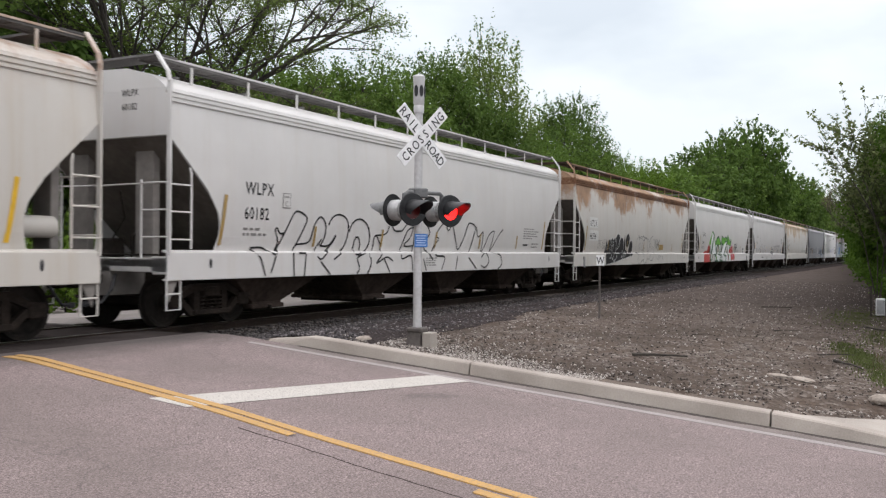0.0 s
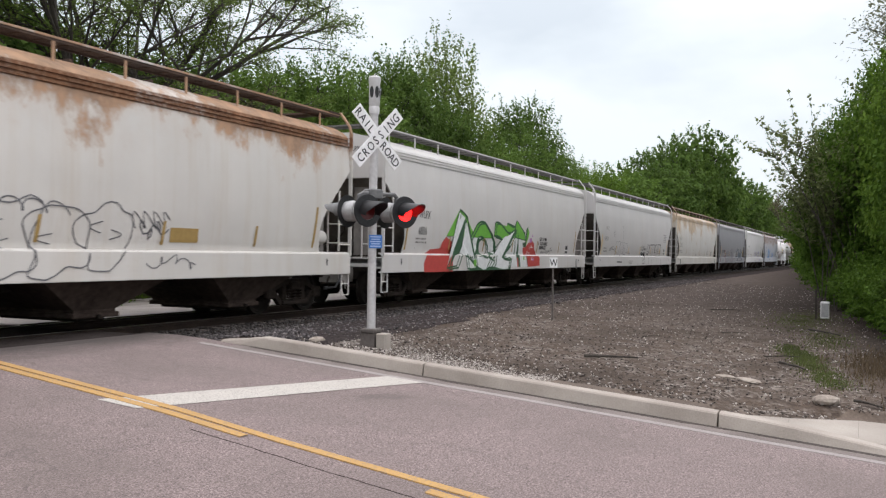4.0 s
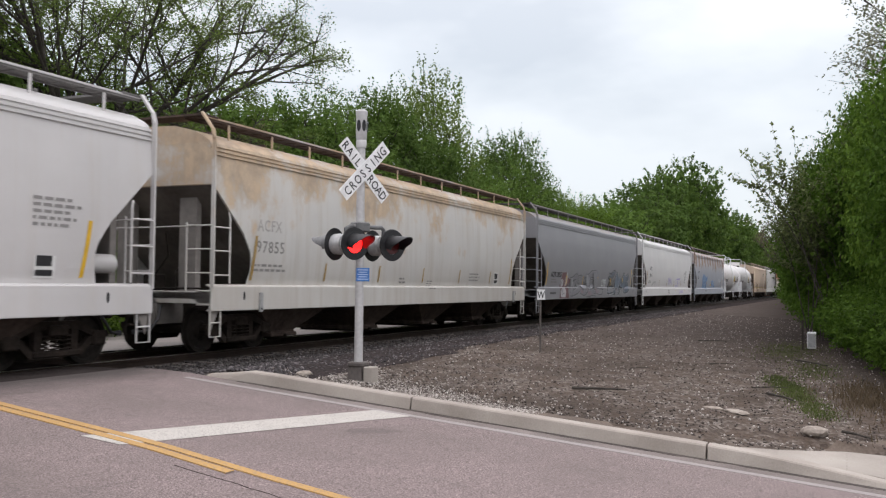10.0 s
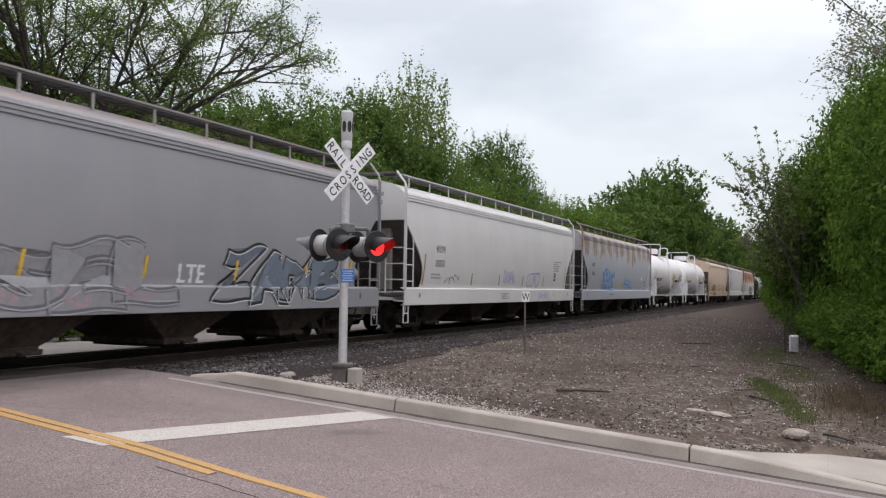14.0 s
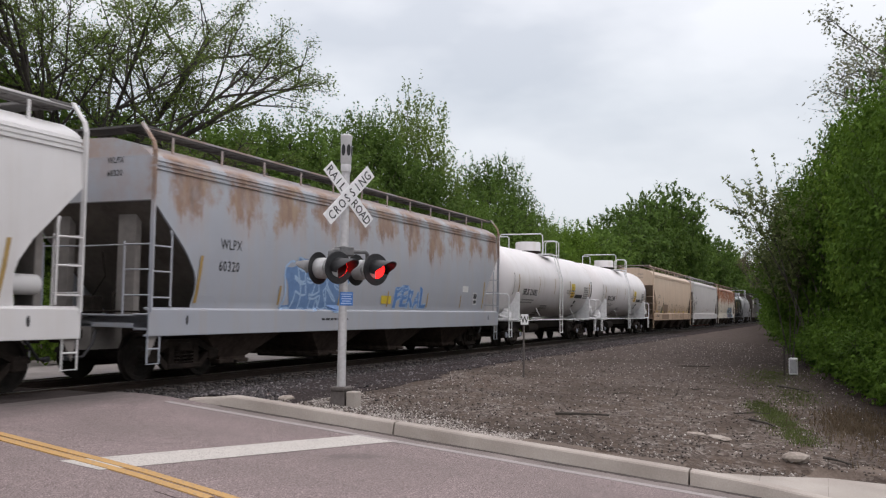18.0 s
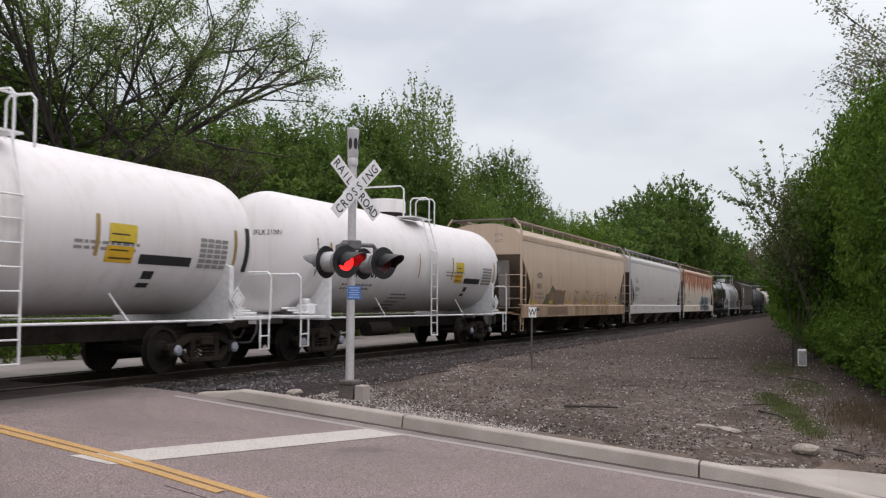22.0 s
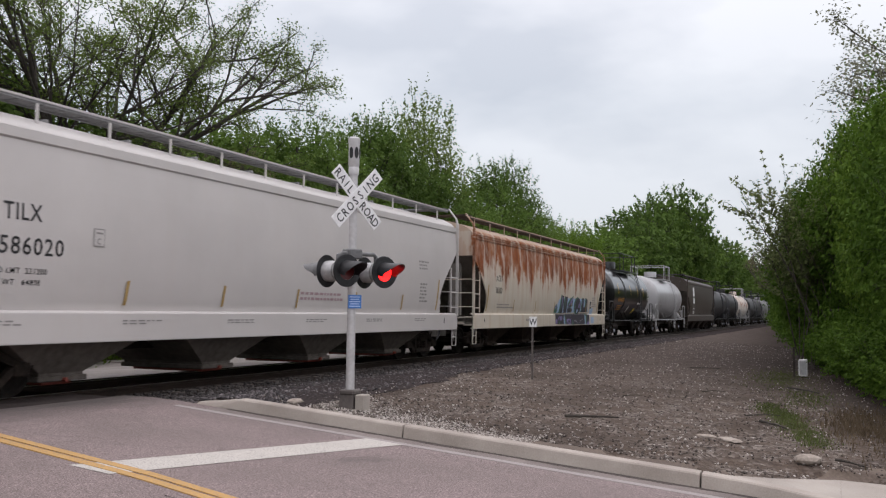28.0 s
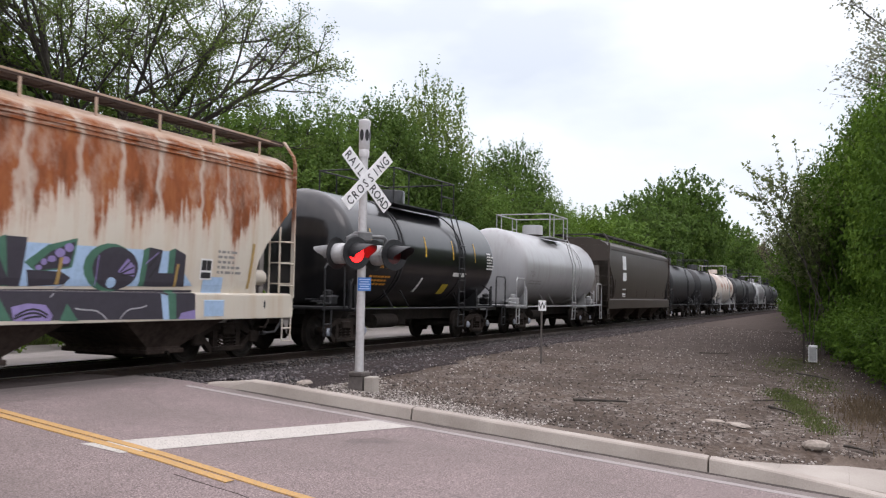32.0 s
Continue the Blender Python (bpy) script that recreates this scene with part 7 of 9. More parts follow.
c, L = hopper(112.2, 130.8, P6, "mid-grey covered hopper wagon with pink and blue graffiti", board=B_DARK, reflect=M_REFLECT)
stencil(c, "ACFX 38317", -L / 2 + 1.95, 1.80, 0.34, stretch=0.84, bold=0.012)
end_mark(c, L, ("ACFX", "38317"))
small_print(c, -L / 2 + 2.0, 1.66, 0.8, 2, seed=51)
small_print(c, -L / 2 + 1.75, 1.10, 0.95, 1, M_INK, seed=55, pitch=0.10)
strokes(c, -L / 2, (((0.62, 1.28), (0.98, 1.30), (0.94, 0.95), (0.60, 0.97), (0.62, 1.28)), ((0.70, 1.32), (0.78, 0.92)), ((0.88, 1.32), (0.84, 0.92)), ((0.58, 1.16), (1.0, 1.18)), ((0.58, 1.06), (1.0, 1.05))), G_DULLRED, 0.045, "dull red sprayed scrawl on the sill", "scrawl")
field(c, -L / 2, [(3.05, 0.90), (4.5, 0.90), (4.35, 1.34), (3.95, 1.34), (3.55, 1.34), (3.20, 1.34)], G_DULLRED, "dull red ground of the graffiti", 0.0062)
field(c, -L / 2, [(3.30, 1.36), (4.50, 1.36), (4.85, 1.70), (4.45, 1.80), (4.20, 2.02), (3.85, 1.86), (3.60, 2.0), (3.45, 1.70)], G_DULLRED, "dull red ground of the graffiti", 0.0062)
for k, ring in enumerate(([(3.25, 0.95), (3.95, 0.93), (4.05, 1.20), (3.85, 1.34), (3.45, 1.34), (3.20, 1.22)], oval(3.62, 1.56, 0.22, 0.17), [(4.0, 1.40), (4.32, 1.44), (4.42, 1.98), (4.25, 2.02), (4.05, 1.72)])):
    field(c, -L / 2, ring, G_OFFWHITE, "chalky white sprayed shape", 0.0085 + 0.001 * k)
strokes(c, -L / 2, (((3.10, 0.92), (3.22, 1.10), (3.14, 1.30)), ((3.45, 1.05), (3.60, 1.15), (3.80, 1.08)), oval(3.42, 1.22, 0.07, 0.06), ((4.10, 0.95), (4.30, 1.20), (4.45, 1.32)), ((3.40, 1.42), (3.62, 1.72), (3.86, 1.50)), ((4.05, 1.40), (4.20, 1.90))), G_DARKGREY, 0.028, "dark grey lines of the drawing", lift=0.0125)
graffiti_letters(c, "DSEL", -L / 2 + 4.9, -L / 2 + 10.25, 0.95, 2.02, G_SILVER, G_DARKGREY, 53, 0.055, "silver graffiti letters with dark grey outlines", slant=0.05, wave=0.05, fat=0.07, overlap=0.28)
graffiti_letters(c, "DSEL", -L / 2 + 4.9, -L / 2 + 10.25, 0.95, 2.02, None, G_GREY, 53, 0.026, "thin pale edges of the silver letters", slant=0.05, wave=0.05, fat=0.07, overlap=0.28, side=lambda x, z, lift: on_side(x + 0.035, z - 0.03, lift + 0.003))
for x in (6.2, 7.6, 9.0):
    scribble(c, -L / 2 + x, 1.0, 0.7, 0.35, int(x * 10), G_PINK, 0.05)
graffiti_letters(c, "ZAMB", -L / 2 + 11.7, -L / 2 + 16.4, 0.98, 2.1, G_STEEL, M_INK, 54, 0.06, "steel-blue graffiti letters with dark outlines", fat=0.08, overlap=0.3)
graffiti_letters(c, "ZAMB", -L / 2 + 11.7, -L / 2 + 16.4, 0.98, 2.1, None, G_WHITE, 54, 0.02, "thin white edges of the steel-blue letters", fat=0.08, overlap=0.3, side=lambda x, z, lift: on_side(x + 0.04, z - 0.04, lift + 0.003))
stencil(c, "LTE", -L / 2 + 10.45, 1.42, 0.55, G_WHITE, 0.9, "graffiti", "white spray-painted letters", bold=0.03)

c, L = hopper(132.4, 151.0, P7, "clean white covered hopper wagon with small violet graffiti", board=B_PALE, strips=(5.3, 8.1, 10.88, 13.68))
stencil(c, "WLPX", -L / 2 + 2.25, 2.47, 0.34, stretch=0.80)
stencil(c, "35033", -L / 2 + 2.22, 2.03, 0.34, stretch=0.84)
end_mark(c, L, ("WLPX", "35033"))
small_print(c, -L / 2 + 1.95, 1.76, 0.8, 2, seed=61)
small_print(c, L / 2 - 3.4, 2.55, 1.1, 5, seed=62)
scribble(c, -L / 2 + 3.0, 1.5, 1.2, 0.4, 66)
for runs, w in (
        ((((11.65, 1.98), (11.46, 1.81), (11.47, 1.58), (11.60, 1.46), (11.82, 1.46)), ((11.81, 1.97), (12.34, 2.01), (12.36, 1.64), (12.10, 1.44), (11.84, 1.52), (11.86, 1.92)), ((12.10, 1.99), (13.17, 2.04)), ((12.46, 1.99), (12.50, 1.64)), ((12.66, 1.98), (13.17, 2.02), (13.10, 1.65), (12.86, 1.41), (12.58, 1.54), (12.66, 1.98))), 0.05),
        ((((8.70, 2.06), (8.66, 1.55), (8.92, 1.66), (8.90, 2.0), (8.70, 2.06)), ((9.02, 2.0), (9.0, 1.62), (9.16, 1.58), (9.20, 2.02)), ((9.30, 1.58), (9.32, 2.04), (9.48, 1.60), (9.54, 2.04)), ((9.66, 2.06), (9.68, 1.52)), ((9.90, 1.90), (9.68, 1.78), (9.92, 1.62))), 0.05),
        ((((13.04, 0.97), (13.02, 1.24), (13.20, 1.20), (13.24, 1.06), (13.04, 0.97)), ((13.34, 1.24), (13.36, 1.0), (13.50, 1.0), (13.52, 1.22)), ((13.62, 0.98), (13.64, 1.22), (13.76, 1.0), (13.80, 1.22)), ((13.90, 1.24), (13.92, 0.97)), ((14.06, 1.18), (13.92, 1.10), (14.08, 0.98)), oval(14.24, 1.10, 0.08, 0.09)), 0.04)):
    strokes(c, -L / 2, runs, G_VIOLET, w, "thin violet spray-painted letters")
for x in (11.29, 15.18):
    field(c, -L / 2, oval(x, 1.14, 0.06, 0.07, 14), M_TAGYELLOW, "small round yellow mark on the sill", name="warning_label")
small_print(c, -L / 2 + 8.3, 1.18, 0.9, 4, seed=63, pitch=0.06)
black_label(c, L / 2 - 3.35, 1.70)

c, L = hopper(152.6, 171.2, P8, "faded grey covered hopper wagon with rust and blue graffiti", board=B_DARK)
stencil(c, "WLPX", -L / 2 + 2.02, 2.56, 0.32, stretch=0.82)
stencil(c, "60320", -L / 2 + 1.98, 2.12, 0.32, stretch=0.86)
plate(c, -L / 2 + 9.2, 1.55, 0.6, 0.22, M_TAGYELLOW, "warning_label", "faded yellow notice panel")
end_mark(c, L, ("WLPX", "60320"))
field(c, -L / 2, [(4.66, 1.36), (6.85, 1.36), (7.0, 1.9), (6.8, 2.35), (5.6, 2.42), (4.9, 2.38), (4.35, 2.22), (4.55, 1.9)], G_MIDBLUE, "mid-blue base of the graffiti", 0.0062)
graffiti_letters(c, "FEKS", -L / 2 + 4.5, -L / 2 + 6.95, 1.37, 2.42, G_MIDBLUE, G_PALEBLUE, 71, 0.045, "blue graffiti letters with pale outlines", wave=0.16, fat=0.07, overlap=0.4)
field(c, -L / 2, oval(7.2, 2.22, 0.20, 0.20), G_MIDBLUE, "blue sprayed dot beside the letters")
strokes(c, -L / 2, (oval(7.2, 2.22, 0.21, 0.21)[4:], ((7.02, 2.05), (7.1, 1.9))), G_PALEBLUE, 0.035, "pale outline of the dot")
graffiti_letters(c, "FERAL", -L / 2 + 10.0, -L / 2 + 12.15, 1.44, 2.02, G_BLUE, G_PALEBLUE, 73, 0.03, "blue graffiti letters with pale outlines", wave=0.03)
small_print(c, -L / 2 + 6.0, 1.12, 1.9, 1, M_INK, seed=72)
black_label(c, L / 2 - 2.5, 1.60)
plate(c, L / 2 - 3.5, 2.0, 0.5, 0.2, M_PATCH, "paint_patch")

for u0, u1, num in ((172.65, 186.80, "21002"), (187.95, 202.05, "21001")):
    c, L, ts = tank_wagon(u0, u1, 1.48, 2.61, P9, M_SIGNWHITE, "white tank wagon with black lettering and a domed manway", 0.58, 0.66, jacket=B_DARK, bands=(), manway=0.06 if num == "21002" else 0.22, over=0.14)
    stencil(c, "SFLX " + num, -L / 2 + 2.10, 2.06, 0.38, stretch=1.0, side=ts, lean=0.25, bold=0.018)
    small_print(c, -L / 2 + 2.30, 1.84, 1.9, 2, M_FADED_INK, ts, seed=81)
    v, f = text_shape("SFLX " + num, 0.17)
    rr = [((-0.10 - a * 0.8), 2.98 + b) for a, b in v]
    part("lettering", Geo().add([(-(L / 2 - 0.14) + 0.62 * (1 - math.sqrt(max(0, 1 - (y * y + (z - 2.61) ** 2) / 1.48 ** 2))) - 0.008, y, z) for y, z in rr], f).mesh("lettering", M_INK), c, "black reporting mark on the tank head")
    small_print(c, -L / 2 + 5.35, 1.62, 1.3, 5, side=ts, seed=82)
    small_print(c, L / 2 - 5.5, 2.35, 1.9, 2, side=ts, seed=83)
    plate(c, L / 2 - 4.75, 2.40, 0.66, 0.32, M_TAGYELLOW, "warning_label", "yellow emergency notice panel", side=ts)
    plate(c, L / 2 - 4.78, 2.06, 0.66, 0.28, M_REFLECT, "warning_label", "orange notice panel", side=ts)
    for i in range(4):
        plate(c, L / 2 - 4.70, 2.12 + 0.135 * i, 0.54 - 0.1 * (i % 2), 0.025, M_INK, "notice_line", "", 0.010, ts)
    plate(c, L / 2 - 3.95, 2.06, 1.4, 0.17, M_INK, "label_panel", "black bar label", side=ts)
    black_label(c, L / 2 - 3.78, 1.62, 0.36, 0.30, ts)
    for i in range(6):
        for j in range(4):
            plate(c, L / 2 - 2.35 + 0.22 * j, 2.05 + 0.1 * i, 0.19, 0.07, M_FADED_INK, "data_table_cell", side=ts)
    for x, w in ((-L / 2 + 1.40, 0.09), (-L / 2 + 4.20, 0.06), (-L / 2 + 6.55, 0.06), (L / 2 - 5.05, 0.09), (L / 2 - 1.28, 0.09)):
        plate(c, x, 2.15, w, 0.7, M_REFLECT_OLD, "reflector_strip", "yellow reflective strip", side=ts)
    for sx in (-1, 1):
        w = 0.14 if sx > 0 else 0.04
        plate(c, sx * (L / 2 - 0.84) - w / 2, 2.02, w, 0.9, M_INK, "mounting_pad", "black upright pad on the tank head", side=ts)
        if sx < 0:
            continue
        g = Geo().slab([(0, -0.27), (0.27, 0), (0, 0.27), (-0.27, 0)], -0.012, 0.0)
        d = part("placard", g.mesh("placard", M_SIGNWHITE), c, "white diamond hazard placard", pose(sx * (L / 2 - 1.28), -1.56, 1.45))
        part("placard_border", Geo().slab([(0, -0.20), (0.20, 0), (0, 0.20), (-0.20, 0)], -0.016, -0.013).mesh("placard_border", M_FADED_INK), d)
        part("placard_field", Geo().slab([(0, -0.18), (0.18, 0), (0, 0.18), (-0.18, 0)], -0.020, -0.017).mesh("placard_field", M_SIGNWHITE), d)

c, L = hopper(203.5, 222.1, P11, "tan covered hopper wagon with brown grime and faded graffiti", board=B_TAN, grime=TAN_SHADED_GRIME)
stencil(c, "ACFX", -L / 2 + 2.05, 2.45, 0.36, stretch=0.8)
stencil(c, "36971", -L / 2 + 2.0, 2.02, 0.36, stretch=0.8)
end_mark(c, L, ("ACFX", "36971"), M_FADED_INK)
hump = Geo()
cols = np.linspace(0, 1, 29)
tops = [1.35 + 0.75 * math.sin(math.pi * min(1, k * 1.35)) ** 0.8 * (1 if k < 0.75 else 1.05) + 0.10 * math.sin(23 * k) * (1 if 0.1 < k < 0.9 else 0) for k in cols]
tops = [max(1.36, a - (0.0 if k < 0.82 else 4.2 * (k - 0.82))) for a, k in zip(tops, cols)]
hump.add([on_side(-L / 2 + 3.0 + 3.7 * k, z, 0.0068) for k, t in zip(cols, tops) for z in np.linspace(1.36, t, 6)], [(6 * i + q, 6 * i + 6 + q, 6 * i + 7 + q, 6 * i + 1 + q) for i in range(28) for q in range(5)])
part("graffiti_ground", hump.mesh("graffiti_ground", G_OLIVE), c, "faded olive graffiti hump")
plate(c, -L / 2 + 3.5, 0.93, 3.0, 0.44, G_BROWN, "graffiti_ground", "faded brown paint on the sill", 0.0068)
graffiti(c, -L / 2 + 3.8, -L / 2 + 6.2, 1.40, 2.02, 4, G_BROWN, G_BROWN, 91, 0.04, 0.7, "faded brown graffiti shapes")
clearance_box(c, -L / 2 + 3.91, 2.22, P11)
rr = random.Random(97)
dots = Geo()
for _ in range(26):
    px, pz, r0 = -L / 2 + rr.uniform(3.2, 6.9), rr.uniform(1.95, 2.40), rr.uniform(0.012, 0.03)
    dots.add([on_side(px + r0 * math.cos(a), pz + r0 * math.sin(a), 0.007) for a in np.linspace(0, 6.283, 7)[:-1]], [tuple(range(6))])
part("paint_splatter", dots.mesh("paint_splatter", G_OLIVE), c, "olive paint splatter")
for x0 in (7.65, 9.6):
    ring = Geo()
    for cx, cz, r0 in ((0.55, 1.05, 0.16), (0.35, 1.62, 0.30)):
        ribbon(ring, [(-L / 2 + x0 + cx + r0 * 0.9 * math.cos(a) + 0.12 * math.sin(2 * a), cz + r0 * 1.35 * math.sin(a)) for a in np.linspace(0, 5.2, 18)], 0.025, 0.008, on_side)
    part("graffiti", ring.mesh("graffiti", G_OLIVE), c, "thin dark line drawing")
    scribble(c, -L / 2 + x0 + 0.35, 1.90, 0.55, 0.20, int(x0 * 10), G_OLIVE, 0.03)
    scribble(c, -L / 2 + x0 + 0.2, 1.50, 0.75, 0.28, int(x0 * 10) + 1, G_OLIVE, 0.022)
small_print(c, -L / 2 + 1.9, 1.78, 1.3, 2, seed=94, pitch=0.16)
small_print(c, -L / 2 + 1.2, 1.12, 1.5, 1, M_INK, seed=96, pitch=0.2)
graffiti(c, -L / 2 + 11.3, -L / 2 + 14.6, 0.95, 1.95, 3, None, G_BROWN, 93, 0.025, 0.9, "faded brown outline graffiti")
for x in (1.45, 3.92, 6.78, 9.3, 11.58, 14.2, 16.4):
    plate(c, -L / 2 + x, 1.42, 0.50, 0.13, M_TAGYELLOW, "reflector_strip", "flat yellow reflective strip", 0.016)
black_label(c, L / 2 - 2.35, 1.50)

c, L = hopper(223.6, 242.5, P12, "clean warm grey covered hopper wagon with black lettering", board=B_MID, reflect=M_REFLECT_OLD, under=UNDER_PALE, eave=False, gates=GATE_RED)
stencil(c, "TILX", -L / 2 + 1.62, 2.72, 0.40, stretch=0.86)
stencil(c, "586020", -L / 2 + 1.56, 2.21, 0.41, stretch=0.98)
end_mark(c, L, ("TILX", "586020"))
stencil(c, "LD LMT  221200", -L / 2 + 1.50, 1.92, 0.135, M_INK, 1.02)
stencil(c, "LT WT   64800", -L / 2 + 1.47, 1.75, 0.135, M_INK, 1.02)
clearance_box(c, -L / 2 + 3.38, 2.42, P12)
for k in range(6):
    small_print(c, -L / 2 + 1.2 + 2.9 * k, 1.2, 0.9, 2, M_FADED_INK, seed=102 + k, pitch=0.05)
small_print(c, -L / 2 + 9.7, 1.78, 2.1, 2, G_PINK, seed=112, pitch=0.12)
small_print(c, -L / 2 + 16.1, 2.2, 0.5, 6, M_FADED_INK, seed=110)
small_print(c, -L / 2 + 16.0, 2.85, 0.6, 3, M_FADED_INK, seed=111)

c, L = hopper(243.9, 262.6, P13, "white covered hopper wagon with heavy rust streaks and dark graffiti", board=B_RUST)
stencil(c, "ACFX", -L / 2 + 2.22, 2.53, 0.34, stretch=0.80)
stencil(c, "38382", -L / 2 + 2.18, 2.10, 0.34, stretch=0.80)
end_mark(c, L, ("ACFX", "38382"), M_FADED_INK)
small_print(c, -L / 2 + 2.4, 1.68, 1.9, 2, seed=121)
small_print(c, -L / 2 + 5.6, 1.10, 1.3, 1, M_FADED_INK, seed=126, pitch=0.16)
field(c, -L / 2, [(9.88, 1.41), (10.03, 1.8), (10.26, 2.01), (10.57, 2.08), (11.17, 2.09), (11.7, 1.87), (12.61, 1.94), (13.74, 2.06), (14.74, 2.11), (15.43, 1.49)], G_PALEBLUE, "pale blue ground behind the letters", 0.0062)
field(c, -L / 2, [(9.6, 1.38), (15.43, 1.42), (15.46, 0.89), (9.62, 0.94)], G_CHARCOAL, "charcoal lower edge of the graffiti", 0.0068)
field(c, -L / 2, [(9.58, 1.66), (9.9, 1.82), (10.1, 1.67), (10.03, 1.43), (9.6, 1.42)], G_LEAFGREEN, "dark green edge of the letter", 0.0072)
field(c, -L / 2, [(9.73, 1.67), (9.9, 1.78), (9.92, 1.63), (9.75, 1.61)], G_LILAC, "violet patch in the letter", 0.0086)
field(c, -L / 2, [(10.3, 1.42), (10.56, 2.18), (10.68, 2.25), (10.78, 2.18), (10.56, 1.42)], G_LEAFGREEN, "dark green edge of the letter", 0.0074)
field(c, -L / 2, [(10.51, 1.42), (10.69, 2.21), (10.95, 2.19), (10.9, 1.42)], G_CHARCOAL, "charcoal stroke of the letter", 0.0084)
field(c, -L / 2, [(10.74, 2.14), (10.92, 2.13), (10.86, 2.04), (10.78, 1.8)], G_LILAC, "violet patch in the letter", 0.0096)
field(c, -L / 2, [(11.11, 2.13), (11.26, 2.18), (11.4, 1.43), (11.18, 1.43)], G_LEAFGREEN, "dark green edge of the letter", 0.0072)
field(c, -L / 2, [(10.86, 2.17), (10.98, 2.18), (11.4, 1.43), (11.08, 1.42)], G_CHARCOAL, "charcoal stroke of the letter", 0.0088)
field(c, -L / 2, [(11.24, 2.16), (11.62, 2.16), (11.56, 1.43), (11.35, 1.43)], G_CHARCOAL, "charcoal stroke of the letter", 0.009)
field(c, -L / 2, [(11.6, 1.79), (12.01, 2.07), (12.59, 2.21), (12.51, 1.73), (11.83, 1.65)], G_LEAFGREEN, "dark green edge of the letter", 0.0072)
field(c, -L / 2, [(11.77, 1.73), (12.08, 1.98), (12.54, 2.15), (12.46, 1.75), (11.92, 1.68)], G_CHARCOAL, "charcoal stroke of the letter", 0.008)
field(c, -L / 2, oval(12.42, 2.05, 0.09, 0.07, 18), G_LILAC, "violet spot in the letter", 0.0096, "graffiti_accent")
field(c, -L / 2, oval(12.25, 1.96, 0.10, 0.07, 18), G_LILAC, "violet spot in the letter", 0.0096, "graffiti_accent")
field(c, -L / 2, oval(12.37, 1.85, 0.09, 0.06, 18), G_LILAC, "violet spot in the letter", 0.0096, "graffiti_accent")
field(c, -L / 2, oval(12.1, 1.86, 0.08, 0.05, 18), G_LILAC, "violet spot in the letter", 0.0096, "graffiti_accent")
field(c, -L / 2, oval(11.96, 1.81, 0.06, 0.05, 18), G_LILAC, "violet spot in the letter", 0.0096, "graffiti_accent")
field(c, -L / 2, oval(11.87, 1.72, 0.06, 0.04, 18), G_LILAC, "violet spot in the letter", 0.0096, "graffiti_accent")
field(c, -L / 2, [(11.65, 1.68), (12.31, 1.67), (12.5, 1.58), (12.39, 1.47), (11.72, 1.43)], G_CHARCOAL, "charcoal stroke of the letter", 0.0078)
field(c, -L / 2, oval(13.32, 1.77, 0.58, 0.40, 18), G_LEAFGREEN, "dark green edge of the letter", 0.0072)
field(c, -L / 2, oval(13.45, 1.76, 0.52, 0.36, 18), G_CHARCOAL, "charcoal stroke of the letter", 0.0084)
field(c, -L / 2, [(13.49, 1.7), (13.7, 1.94), (13.89, 1.8), (13.88, 1.63)], G_LILAC, "violet fan in the letter", 0.0096)
field(c, -L / 2, oval(13.37, 1.52, 0.11, 0.09, 18), G_PALEBLUE, "pale blue spot in the letter", 0.01, "graffiti_accent")
field(c, -L / 2, [(14.01, 1.47), (14.07, 2.11), (14.25, 2.16), (14.26, 1.47)], G_LEAFGREEN, "dark green edge of the letter", 0.0072)
field(c, -L / 2, [(14.14, 1.47), (14.21, 2.15), (14.54, 2.13), (14.48, 1.7), (14.48, 1.47)], G_CHARCOAL, "charcoal stroke of the letter", 0.0082)
field(c, -L / 2, [(14.44, 1.71), (15.02, 1.72), (15.03, 1.48), (14.45, 1.47)], G_CHARCOAL, "charcoal stroke of the letter", 0.0078)
field(c, -L / 2, [(14.71, 1.48), (14.71, 2.12), (14.88, 2.17), (14.93, 1.48)], G_LEAFGREEN, "dark green edge of the letter", 0.0074)
field(c, -L / 2, [(14.86, 1.48), (14.88, 2.16), (15.16, 2.07), (15.18, 1.48)], G_CHARCOAL, "charcoal stroke of the letter", 0.0086)
field(c, -L / 2, oval(9.79, 1.06, 0.14, 0.11, 18), G_LILAC, "violet spot on the charcoal edge", 0.008, "graffiti_accent")
field(c, -L / 2, oval(10.13, 1.18, 0.07, 0.07, 18), G_LILAC, "violet spot on the charcoal edge", 0.008, "graffiti_accent")
field(c, -L / 2, oval(10.46, 1.19, 0.13, 0.11, 18), G_LILAC, "violet spot on the charcoal edge", 0.008, "graffiti_accent")
field(c, -L / 2, oval(10.29, 1.25, 0.05, 0.05, 18), G_LILAC, "violet spot on the charcoal edge", 0.008, "graffiti_accent")
field(c, -L / 2, oval(10.81, 1.18, 0.06, 0.05, 18), G_LILAC, "violet spot on the charcoal edge", 0.008, "graffiti_accent")
field(c, -L / 2, [(10.23, 1.15), (10.35, 0.94), (10.11, 0.94)], G_LEAFGREEN, "leaf green stroke on the sill", 0.008)
field(c, -L / 2, [(10.93, 1.32), (11.03, 1.31), (11.18, 0.93), (10.93, 0.93)], G_PALEBLUE, "pale blue stroke on the sill", 0.008)
field(c, -L / 2, [(10.99, 1.36), (11.09, 1.36), (11.39, 0.92), (11.17, 0.93)], G_LEAFGREEN, "leaf green stroke on the sill", 0.0082)
field(c, -L / 2, [(11.37, 1.13), (11.65, 1.18), (11.99, 1.16), (12.13, 1), (12.09, 0.91), (11.42, 0.92)], G_LILAC, "violet hump on the sill", 0.008)
